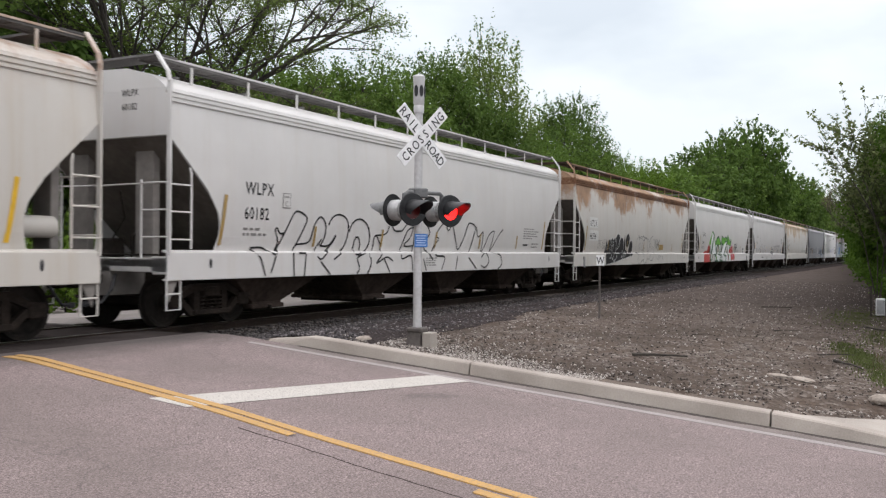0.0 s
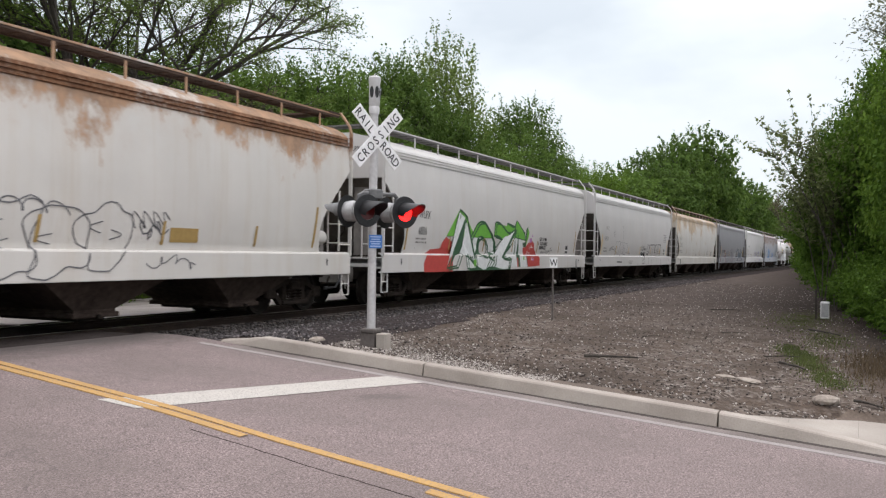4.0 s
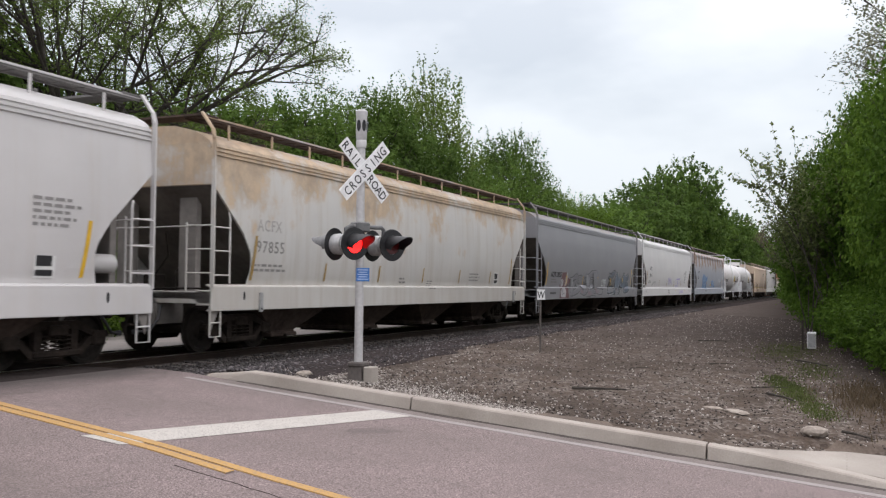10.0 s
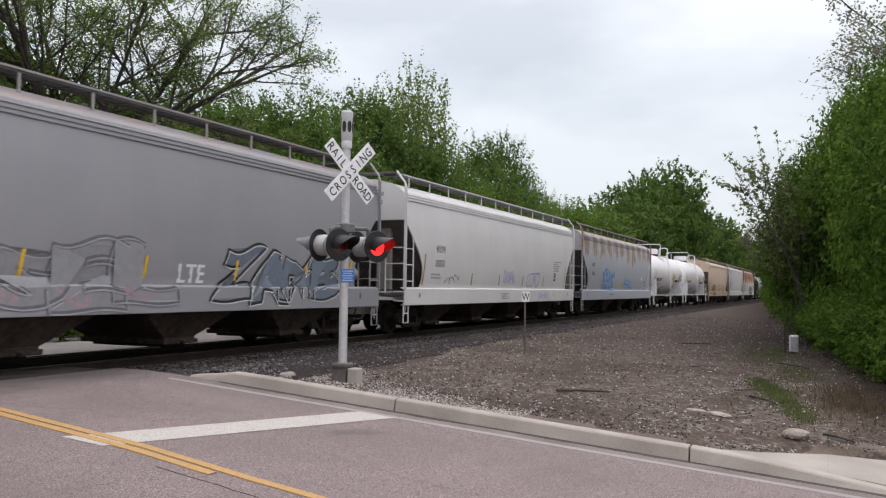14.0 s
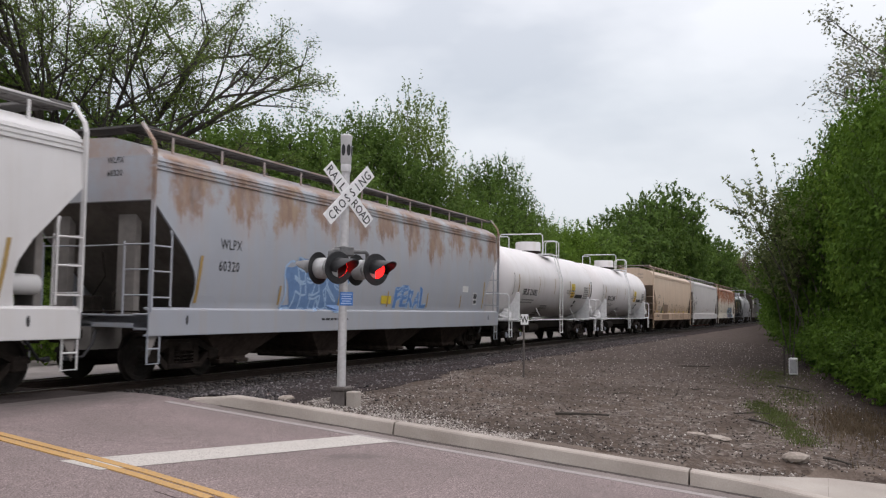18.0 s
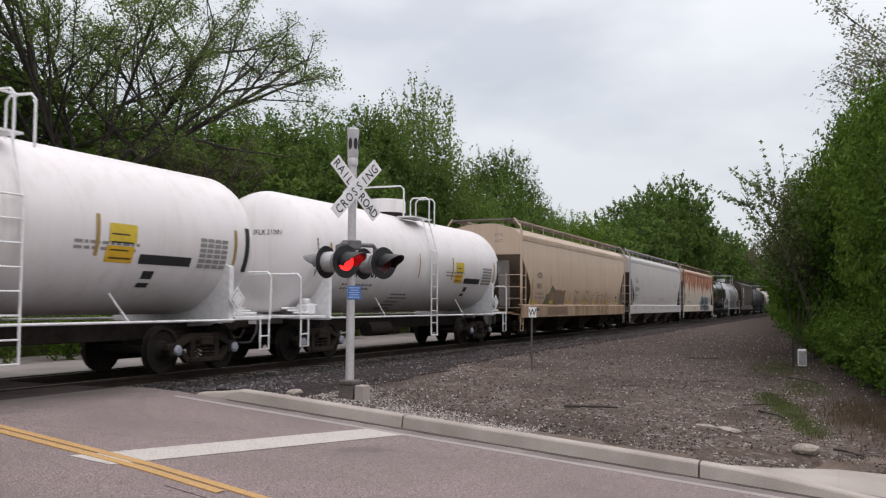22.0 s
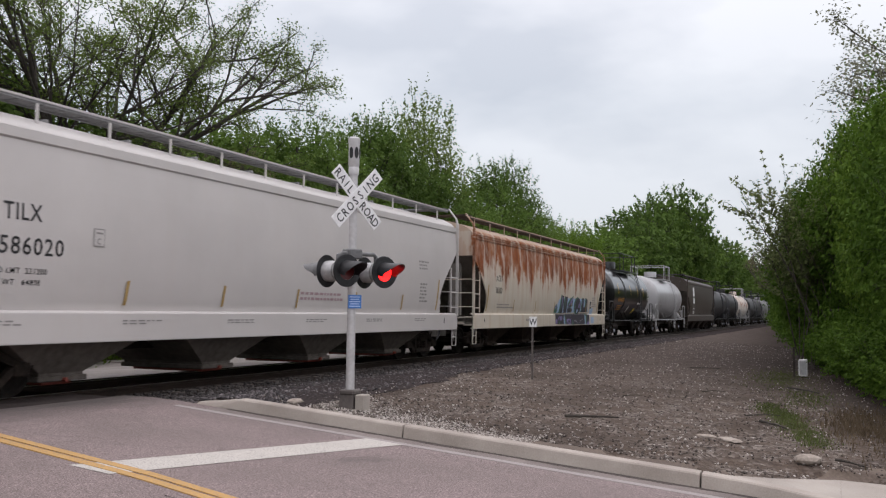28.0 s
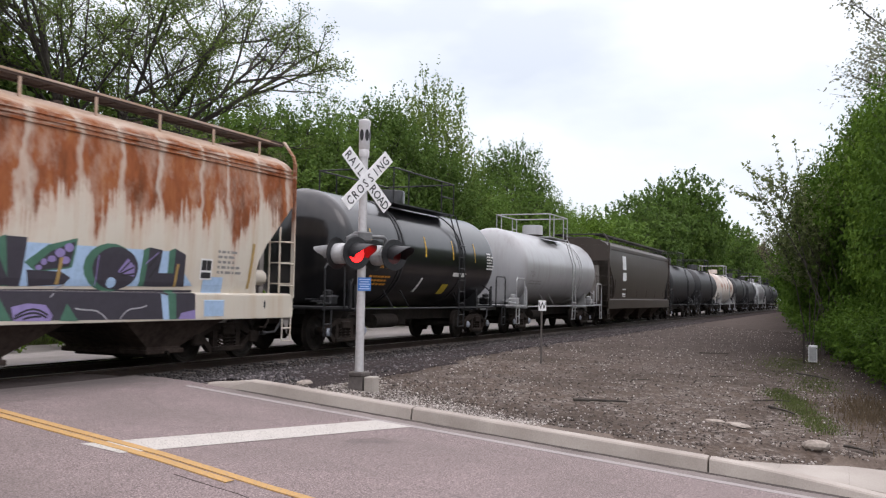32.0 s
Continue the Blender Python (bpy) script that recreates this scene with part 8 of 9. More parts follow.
field(c, -L / 2, [(12.4, 1.18), (12.64, 0.9), (12.27, 0.91)], G_LEAFGREEN, "leaf green stroke on the sill", 0.008)
field(c, -L / 2, [(14.51, 1.35), (14.73, 1.31), (14.75, 0.89), (14.59, 0.89)], G_PALEBLUE, "pale blue stroke on the sill", 0.008)
field(c, -L / 2, [(14.68, 1.42), (14.9, 1.42), (14.93, 0.89), (14.75, 0.89)], G_LEAFGREEN, "leaf green stroke on the sill", 0.0082)
field(c, -L / 2, [(15.06, 1), (15.45, 1.06), (15.46, 0.89), (14.99, 0.89)], G_LILAC, "violet hump on the sill", 0.008)
strokes(c, -L / 2, (((11.44, 0.99), (11.65, 1.1), (11.86, 1.1), (12.04, 1)), ((11.42, 0.95), (11.68, 1.05), (11.87, 1.04), (12.02, 0.96)), ((11.58, 0.94), (11.74, 0.99), (11.91, 0.98))), M_INK, 0.03, "black arcs on the violet hump", "graffiti", 0.0115)
strokes(c, -L / 2, (((12.56, 1.1), (12.8, 1.06), (13.03, 1.09), (13.24, 0.92)), ((13.54, 0.92), (13.69, 1.09), (14, 1.09), (14.16, 1.14)), ((12.07, 1.27), (12.19, 1.4), (12.41, 1.47))), G_GREY, 0.025, "pale grey line over the charcoal", "graffiti", 0.0115)
strokes(c, -L / 2, (((13.55, 1.7), (13.78, 1.9)), ((13.56, 1.67), (13.86, 1.79)), ((13.58, 1.64), (13.89, 1.68)), ((14.21, 1.8), (14.43, 2.02)), ((14.25, 1.62), (14.49, 1.88))), M_INK, 0.03, "black line in the letter", "graffiti", 0.0115)
strokes(c, -L / 2, (((10.7, 1.66), (10.79, 2.12)), ((13.02, 1.46), (13.05, 1.96)), ((14.13, 1.86), (14.45, 2.08))), G_LILAC, 0.02, "thin violet line in the letter", "graffiti", 0.0115)
plate(c, L / 2 - 3.0, 0.93, 0.6, 0.75, G_PALEBLUE, "graffiti_ground", "pale blue spray paint", 0.0065)
black_label(c, L / 2 - 3.1, 1.62)
small_print(c, L / 2 - 2.6, 2.15, 0.75, 5, seed=123)

c, L, ts = tank_wagon(264.0, 276.4, 1.52, 2.55, P14, M_BLACKMETAL, "glossy black tank wagon with orange lettering", 0.45, 2.1, jacket=M_BLACKMETAL, bands=(-2.2, -2.0, 2.2))
stencil(c, "UTLX 631088", -L / 2 + 2.4, 2.10, 0.34, M_ORANGE_INK, 0.84, side=ts)
small_print(c, -L / 2 + 2.5, 1.85, 1.6, 3, M_ORANGE_INK, ts, seed=131)
for x in (-L / 2 + 2.3, -0.6, 1.4, 3.2):
    plate(c, x, 2.5, 0.06, 0.6, M_REFLECT, "reflector_strip", "yellow reflective strip", side=ts)
plate(c, -L / 2 + 7.8, 2.0, 1.0, 0.12, M_PATCH, "label_panel", "white bar label", side=ts)
plate(c, -L / 2 + 5.5, 1.5, 0.14, 0.4, M_PATCH, "label_panel", "", side=ts, lean=0.12)
plate(c, -L / 2 + 7.3, 1.45, 0.45, 0.3, M_TAGYELLOW, "warning_label", "yellow notice panel", side=ts)
small_print(c, L / 2 - 1.9, 2.8, 0.5, 6, M_PATCH, ts, seed=132)

c, L, ts = tank_wagon(277.5, 290.3, 1.52, 2.55, P15, M_LAMPGREY, "grey-white tank wagon streaked with dirt", 0.45, 1.3, jacket=M_LAMPGREY, bands=(2.4, 2.75))
stencil(c, "TCIX", -L / 2 + 1.7, 2.2, 0.34, M_FADED_INK, 0.84, side=ts)
small_print(c, -L / 2 + 1.8, 2.0, 1.8, 2, side=ts, seed=141)

c, L = hopper(291.4, 308.5, P16, "dark brown covered hopper wagon with a white painted emblem", board=B_DARK, reflect=M_UNDER, eave=False)
for i, (z, h) in enumerate(((2.95, 0.75), (2.35, 0.45), (1.85, 0.08), (1.6, 0.08), (1.5, 0.06))):
    plate(c, -L / 2 + 3.2, z, 0.85, h, G_WHITE, "emblem_bar", "white painted bar of the emblem")
for u, paint, text in ((309.4, P17, "flat black tank wagon"), (322.9, P17, "flat black tank wagon"), (336.4, P19, "white tank wagon stained with rust"), (349.9, P17, "flat black tank wagon"), (363.4, P17, "flat black tank wagon"), (376.9, P15, "grey tank wagon"), (390.4, P17, "flat black tank wagon"), (403.9, P17, "flat black tank wagon")):
    tank_wagon(u, u + 12.6, 1.50, 2.55, paint, M_BLACKMETAL if paint is P17 else M_LAMPGREY, text + " far down the train", 0.45, 1.3)

# ---- crossing signal ----
FLIPS = []
LAMP_OFF = {-1: -0.28, 1: 0.48}   # the lamp arms reach out unequally from the mast
M_HOODGREY = surface("dull_hood_metal", (0.09, 0.09, 0.09), (0.20, 0.20, 0.20), 0.5, 0.3, 15, 3, 0.1)
SIGN_TURN = 246.0 + 90.0   # the signs look this way (degrees round z for a face built towards -y)


def blade(words, tilt):
    g = Geo().box((0, 0, 0), (1.22, 0.012, 0.225), bevel=0.004)
    return g.mesh("blade", M_SIGNWHITE)


def build_signal():
    px, py, z0 = 12.83, 7.16, -0.20
    sig = thing("crossing_signal", pose(px, py, 0), "grey crossing signal mast with white crossbuck and red flashing lamps", "railway signal")
    mast = Geo().lathe([(0.05, 0.070), (3.68, 0.066), (4.18, 0.066)], "z", (0, 0, 0), 20)
    part("mast", mast.mesh("mast", M_GALV, smooth=True), sig, "pale grey steel mast")
    part("mast_collar", Geo().lathe([(3.62, 0.082), (3.72, 0.088), (3.74, 0.078)], "z", (0, 0, 0), 20).mesh("mast_collar", M_GALV, smooth=True), sig)
    part("bell", Geo().lathe([(3.74, 0.078), (3.78, 0.090), (4.12, 0.090), (4.16, 0.098), (4.21, 0.098), (4.235, 0.07)], "z", (0, 0, 0), 20).mesh("bell", M_GALV, smooth=True), sig, "grey warning bell cylinder at the mast top")
    for a in (180, 235, 290, 345, 20, 70):
        d = Vector((math.cos(radians(a)), math.sin(radians(a)), 0))
        part("bell_slot", Geo().slab([(0.033 * math.cos(q), 0.095 * math.sin(q)) for q in np.linspace(0, 6.283, 17)[:-1]], -0.008, 0.008).mesh("bell_slot", M_BLACKMETAL), sig, "", Matrix.Translation(d * 0.088 + Vector((0, 0, 3.97))) @ pose(0, 0, 0, 0, 0, a + 90))
    part("base", Geo().box((0, 0, 0.13), (0.27, 0.27, 0.08), bevel=0.02).loft([[Vector((s * a, t * a, z)) for s, t in ((-1, -1), (1, -1), (1, 1), (-1, 1))] for z, a in ((z0 - 0.1, 0.145), (0.10, 0.115))]).mesh("base", M_POSTGREY), sig, "square cast mast base")
    part("junction_box", Geo().box((-0.02, -0.24, -0.08), (0.21, 0.17, 0.36), bevel=0.015).mesh("junction_box", M_CONCRETE), sig, "pale cable box at the mast foot")
    # crossbuck
    face = Matrix.Translation((0, 0, 0)) @ pose(0, 0, 0, 0, 0, SIGN_TURN - 360)
    for words, tilt, off in (("RAIL", 45, 0.0), ("CROSSING", -45, -0.014)):
        m = face @ Matrix.Translation((0, -0.095 + off, 3.24)) @ pose(0, 0, 0, 0, tilt, 0)
        b = part("crossbuck_blade", blade(words, tilt), sig, "white crossbuck blade with black capitals", m)
        if words == "RAIL":
            runs = (("RAIL", -0.585, 0.47), ("ROAD", 0.125, 0.47))
        else:
            runs = (("CROSSING", -0.56, 1.12),)
        for s, x0, w in runs:
            v, f = text_shape(s, 1.0)
            hi = max(q[0] for q in v)
            # letters spread along the blade
            for i, ch in enumerate(s):
                cv, cf = text_shape(ch, 0.205)
                cv = [(0.84 * a, q) for a, q in cv]
                cw = max(q[0] for q in cv) - min(q[0] for q in cv)
                cx = x0 + w * (i + 0.5) / len(s) - cw / 2 - min(q[0] for q in cv)
                g = Geo().add([(cx + a, -0.0085, q - 0.077) for a, q in cv], cf)
                part("letter", g.mesh("letter", M_SIGNBLACK), b)
    # cross-arm and lamps
    arm = Geo().box((0, 0, 2.33), (0.26, 0.22, 0.16), bevel=0.02)
    part("arm_clamp", arm.mesh("arm_clamp", M_HOODGREY), sig, "", face)
    for s in (-1, 1):
        w = LAMP_OFF[s]
        g = Geo().tube([(0, -0.05, 2.33), (w - s * 0.07, -0.03, 2.34), (w, 0, 2.30), (w, 0, 2.18)], 0.035, 10)
        part("cross_arm", g.mesh("cross_arm", M_HOODGREY, smooth=True), sig, "bent grey lamp arm", face)
    for s in (-1, 1):
        for back in (0, 1):
            m = face @ Matrix.Translation((LAMP_OFF[s], 0.07 if back else -0.06, 2.05)) @ pose(0, 0, 0, 0, 0, 180 * back + (16 if back else 0))
            body = Geo().lathe([(-0.17, 0.165), (-0.06, 0.17), (0.02, 0.15), (0.06, 0.06)], "y", (0, 0, 0), 24)
            lamp = part("lamp", body.mesh("lamp", M_LAMPGREY, smooth=True), sig, "round signal lamp", m)
            g = Geo()
            g.lathe([(-0.178, 0.135), (-0.178, 0.255), (-0.165, 0.262), (-0.155, 0.255), (-0.150, 0.16)], "y", (0, 0, 0), 40)
            ring = Geo()
            n = 40
            rr = []
            for a, r in ((-0.182, 0.15), (-0.182, 0.255), (-0.170, 0.262), (-0.165, 0.15)):
                rr.append([Vector((r * math.cos(2 * math.pi * k / n), a, r * math.sin(2 * math.pi * k / n))) for k in range(n)])
            ring.loft(rr + [rr[0]], caps=False)
            part("backboard", ring.mesh("backboard", M_BLACKMETAL), lamp, "black round background board")
            # hood: an open half tube that slants forward
            hv, hf = [], []
            nn = 18
            for k in range(nn + 1):
                a = math.pi * (-0.12 + 1.24 * k / nn)
                c2, s2 = math.cos(a), math.sin(a)
                reach = 0.14 + 0.30 * max(0.0, s2) ** 0.6
                hv += [(0.160 * c2, -0.182, 0.160 * s2), (0.150 * c2, -0.182 - reach, 0.150 * s2 - 0.03), (0.152 * c2, -0.182, 0.152 * s2), (0.142 * c2, -0.182 - reach, 0.142 * s2 - 0.03)]
            for k in range(nn):
                a = 4 * k
                hf += [(a, a + 4, a + 5, a + 1), (a + 2, a + 3, a + 7, a + 6), (a + 1, a + 5, a + 7, a + 3), (a, a + 2, a + 6, a + 4)]
            # back hoods are greyer than front ones: sky sheen put into the colour
            part("hood", Geo().add(hv, hf).mesh("hood", M_BLACKMETAL if not back else M_HOODGREY, smooth=True), lamp, "lamp hood")
            # the lamp's disc shows its lit face by turns
            disc = Geo().lathe([(-0.006, 0.146), (-0.005, 0.148), (-0.001, 0.148)], "y", (0, 0, 0), 28)
            disc.cur = 1
            disc.lathe([(0.001, 0.148), (0.005, 0.148), (0.006, 0.146)], "y", (0, 0, 0), 28)
            d = part("lamp_disc", disc.mesh("lamp_disc", M_GLOW, M_LENS_DARK), lamp, "red lamp disc", pose(0, -0.165 - 0.16 * 0, 0))
            FLIPS.append((d, (s < 0) != bool(back)))
    # emergency notice
    m = face @ Matrix.Translation((0.0, -0.085, 1.565)) @ pose(0, 0, 0, 0, 0, -26)
    board = part("notice_plate", Geo().box((0, 0, 0), (0.215, 0.006, 0.215), bevel=0.002).mesh("notice_plate", M_BLUE), sig, "small blue notice plate", m)
    for i in range(5):
        part("notice_line", Geo().box((0, -0.005, 0.075 - 0.037 * i), (0.17 - 0.03 * (i % 2), 0.003, 0.014)).mesh("notice_line", M_BLUEPALE), board)
    # whistle sign
    w = thing("whistle_post", pose(21.22, 6.81, 0), "small white whistle sign with a black W on a grey post", "railway sign")
    part("post", Geo().box((0, 0, 0.42), (0.05, 0.035, 1.36)).mesh("post", M_POSTGREY), w)
    plate_m = pose(0, 0, 1.20, 0, 0, -45)
    p = part("sign_plate", Geo().box((0, -0.03, 0), (0.21, 0.006, 0.25), bevel=0.002).mesh("sign_plate", M_SIGNWHITE), w, "", plate_m)
    v, f = text_shape("W", 0.24)
    mx = max(q[0] for q in v)
    part("letter", Geo().add([(a * 0.8 - mx * 0.4, -0.0345, b - 0.085) for a, b in v], f).mesh("letter", M_SIGNBLACK), p)


build_signal()


# ---- trees ----
def unit(a):
    return a / np.maximum(np.linalg.norm(a, axis=-1, keepdims=True), 1e-9)


def leaves(name, c, along, up, size, rng, mat, slim=0.36):
    """Small four-cornered leaves at the points c, lying roughly along the shoots and facing up and out."""
    n = len(c)
    nrm = unit(up + rng.normal(size=(n, 3)) * 0.55)
    a = along + rng.normal(size=(n, 3)) * 0.6
    a = unit(a - nrm * (a * nrm).sum(1)[:, None])
    b = np.cross(nrm, a)
    s = size * rng.uniform(0.6, 1.35, (n, 1))
    fold = nrm * s * 0.12
    v = np.stack([c - a * s * 0.55, c - b * s * slim + fold, c + a * s * 0.65, c + b * s * slim + fold], axis=1).reshape(-1, 3)
    return fast_mesh(name, v, np.arange(4 * n).reshape(n, 4), mat)


def lobes_of(rng, h, r, base, count, low=0.0):
    """Centres and radii of the clumps that make up a crown: an uneven shell of them round the stem."""
    mid, half = (h + base) / 2, (h - base) / 2
    k = np.arange(count) + 0.5
    cz = 1 - 2 * k / count
    th = k * 2.39996 + rng.uniform(0, 6.28)
    ring = np.sqrt(np.maximum(0, 1 - cz * cz))
    d = np.stack([ring * np.cos(th), ring * np.sin(th), cz], 1)
    reach = rng.uniform(0.48, 0.80, count)
    squeeze = np.where(d[:, 2] > 0, 1.0, 1.0 - low * -d[:, 2])
    c = d * reach[:, None] * np.array([r, r, half]) * np.stack([squeeze, squeeze, np.ones(count)], 1) + np.array([0, 0, mid])
    size = rng.uniform(0.24, 0.40, count) * min(r, half)
    return c, size


def leafy(key, seed, h, r, base, lobes, shoots, per, leaf, mat, bark, shoot=0.55, upward=0.6, trunk=0.2, lean=(0, 0), fan=1.0, low=0.0, slim=0.36, tips=0.0):
    """A crown of clumps, each a bunch of leafy shoots, on a tapered stem with a limb to every clump."""
    rng = np.random.default_rng(seed)
    c, size = lobes_of(rng, h, r, base, lobes, low)
    c[:, 0] += lean[0] * c[:, 2] / h
    c[:, 1] += lean[1] * c[:, 2] / h
    mid = np.array([lean[0] * 0.5, lean[1] * 0.5, (h + base) / 2])
    n = lobes * shoots
    d = unit(rng.normal(size=(n, 3)))
    lobe = np.repeat(np.arange(lobes), shoots)
    root = c[lobe] + d * (size[lobe] * rng.uniform(0.15, 0.95, n) ** 0.6)[:, None] * np.array([1.15, 1.15, 0.85])
    out = unit(0.75 * d + 0.35 * unit(c[lobe] - mid) + np.array([0, 0, upward]) + rng.normal(size=(n, 3)) * 0.25)
    length = shoot * rng.uniform(0.5, 1.3, n)
    # a few shoots stand out of the outline
    long = rng.random(n) < 0.10
    length[long] *= 1.7
    t = np.tile((np.arange(per) + 0.5) / per, n) + rng.uniform(-0.4, 0.4, n * per) / per
    k = np.repeat(np.arange(n), per)
    p = root[k] + out[k] * (length[k] * t)[:, None] + rng.normal(size=(n * per, 3)) * shoot * 0.12 * (1.2 - 0.7 * t)[:, None]
    p[:, 2] = np.maximum(p[:, 2], 0.05)
    face = 0.55 * out[k] + 0.45 * unit(p - mid) + np.array([0, 0, 0.55])
    crown = leaves("crown", p, out[k], unit(face), leaf, rng, mat, slim)
    g = Geo()
    top = np.array([lean[0] * 0.8, lean[1] * 0.8, h * 0.82])
    stem = [np.array([0, 0, -0.4])] + [top * q + np.append(rng.normal(size=2) * 0.03 * h * q, 0) for q in (0.2, 0.42, 0.62, 0.82, 1.0)]
    g.tube([tuple(q) for q in stem], trunk, 8, trunk * 0.15, caps=False)
    for i in range(lobes):
        z0 = max(0.08 * h, min(0.75 * h, c[i, 2] - 0.55 * np.hypot(c[i, 0], c[i, 1]) - 0.05 * h))
        q = z0 / (h * 0.82)
        a = top * q
        b = a + (c[i] - a) * 0.5 + np.array([0, 0, -0.04 * h]) + rng.normal(size=3) * 0.02 * h
        g.tube([tuple(a), tuple(b), tuple(c[i])], trunk * 0.36 * (1.15 - 0.6 * q), 5, trunk * 0.10, caps=False)
        for j in range(5):
            e = c[i] + unit(rng.normal(size=3) + np.array([0, 0, 0.5])) * size[i] * 1.1
            g.tube([tuple(c[i] + (b - c[i]) * 0.2), tuple((c[i] + e) / 2 + rng.normal(size=3) * 0.06), tuple(e)], trunk * 0.09, 3, 0.006, caps=False)
    me = bpy.data.meshes.new("trunk")
    me.from_pydata(g.v, [], g.f)
    me.materials.append(bark)
    me.polygons.foreach_set("use_smooth", [True] * len(me.polygons))
    me.update()
    TREE_KINDS[key] = (me, crown)


def vase(key, seed, bole, limbs, levels, per, leaf, mat, bark, trunk=0.28, scatter=0.14, shorten=0.62, kids=(5, 4, 4, 3), bare=0.0, lift=0.03):
    """An open tree: a bole, long limbs (bearing, rise, length, radius), ever finer twigs and sparse young leaves."""
    rng = random.Random(seed)
    g, tips, dirs = Geo(), [], []
    sides = (8, 6, 5, 4, 3, 3)

    def limb(p, d, length, r, level):
        n = 7 if level <= 1 else 4
        pts = [p.copy()]
        for i in range(n):
            d = (d + Vector((rng.uniform(-1, 1), rng.uniform(-1, 1), rng.uniform(-0.7, 0.8))) * (0.10 + 0.03 * level) + Vector((0, 0, lift))).normalized()
            p = p + d * (length / n)
            pts.append(p.copy())
        g.tube(pts, max(r, 0.007), sides[min(level, 5)], max(r * 0.42, 0.004), caps=False)
        if level >= levels:
            for q in pts[1:]:
                tips.append(q)
                dirs.append(d)
            return
        count = kids[min(level, len(kids) - 1)]
        for i in range(count):
            t = 0.25 + 0.75 * (i + rng.random()) / count
            j = min(n - 1, int(t * n))
            q = pts[j].lerp(pts[j + 1], min(1.0, t * n - j))
            side = Vector((rng.uniform(-1, 1), rng.uniform(-1, 1), rng.uniform(-0.65, 0.65)))
            nd = (d * 0.72 + side * 0.80).normalized()
            nd.z = max(nd.z, -0.25)
            limb(q, nd.normalized(), length * shorten * rng.uniform(0.7, 1.15) * (1.15 - 0.5 * t), r * 0.50, level + 1)

    base = [Vector((0, 0, -0.4)), Vector((0.05, 0.02, bole * 0.5)), Vector((0.10, 0.05, bole))]
    g.tube(base, trunk, 10, trunk * 0.80, caps=False)
    for bearing, rise, length, thick in limbs:
        a, b = math.radians(bearing + rng.uniform(-6, 6)), math.radians(rise)
        limb(Vector((0.09, 0.045, bole * rng.uniform(0.90, 1.0))), Vector((math.cos(a) * math.cos(b), math.sin(a) * math.cos(b), math.sin(b))), length * rng.uniform(0.92, 1.08), thick, 1)
    nr = np.random.default_rng(seed)
    t, dd = np.array([tuple(q) for q in tips]), np.array([tuple(q) for q in dirs])
    keep = nr.random(len(t)) > bare
    t, dd = np.repeat(t[keep], per, 0), np.repeat(dd[keep], per, 0)
    t = t + nr.normal(size=t.shape) * scatter
    crown = leaves("crown", t, dd, unit(dd * 0.3 + np.array([0, 0, 0.8])), leaf, nr, mat, 0.34)
    me = bpy.data.meshes.new("trunk")
    me.from_pydata(g.v, [], g.f)
    me.materials.append(bark)
    me.polygons.foreach_set("use_smooth", [True] * len(me.polygons))
    me.update()
    TREE_KINDS[key] = (me, crown)


TREE_KINDS = {}


def plant(key, x, y, scale, turn, label, name="tree", category="tree", group="", dz=-0.05, tall=1.0):
    t = thing(name, pose(x, y, ground_z(x, y) + dz, 0, 0, turn), label, category, group)
    t.scale = (scale, scale, scale * tall)
    tm, cm = TREE_KINDS[key]
    part("trunk", tm, t)
    part("crown", cm, t)
    return t


WOOD, THICKET = "trees behind the railway", "thicket trees"
GREEN, DEEP, BRIGHT = "leafy green spring tree behind the railway", "deep green leafy tree behind the railway", "bright green young tree behind the railway"
# kinds of ten metres' height with about four metres' spread, scaled where they stand
leafy("feathered", 11, 10, 3.3, 1.5, 44, 66, 11, 0.128, M_LEAF_B, M_BARK, 0.62, 1.1, 0.16)
leafy("rounded", 12, 10, 3.8, 1.2, 46, 66, 11, 0.135, M_LEAF_A, M_BARK, 0.55, 0.5, 0.17)
leafy("loose", 13, 10, 3.2, 2.0, 30, 56, 11, 0.125, M_LEAF_D, M_BARK, 0.75, 1.2, 0.15)
leafy("young", 14, 10, 3.6, 0.8, 40, 64, 11, 0.145, M_LEAF_C, M_BARK, 0.60, 0.8, 0.15)
leafy("far_round", 15, 10, 4.0, 1.0, 40, 34, 8, 0.26, M_LEAF_B, M_BARK, 0.60, 0.5, 0.20)
leafy("far_young", 16, 10, 3.6, 0.6, 36, 34, 8, 0.26, M_LEAF_A, M_BARK, 0.60, 0.7, 0.18)
leafy("shrub", 31, 3.4, 2.0, 0.0, 22, 26, 8, 0.15, M_LEAF_C, M_BARK, 0.5, 0.7, 0.04)
leafy("bush", 41, 7.0, 2.5, 0.0, 60, 70, 10, 0.105, M_LEAF_E, M_BARK, 0.48, 0.55, 0.10, low=0.1)
leafy("bush_loose", 42, 6.4, 2.3, 0.1, 44, 66, 10, 0.105, M_LEAF_C, M_BARK, 0.55, 0.8, 0.09, low=0.1)
leafy("bush_far", 43, 7.0, 2.7, 0.0, 40, 40, 8, 0.20, M_LEAF_E, M_BARK, 0.55, 0.55, 0.10, low=0.1)
leafy("low_bush", 44, 2.2, 1.1, 0.0, 26, 40, 9, 0.085, M_LEAF_E, M_BARK, 0.35, 0.6, 0.035, low=0.1)
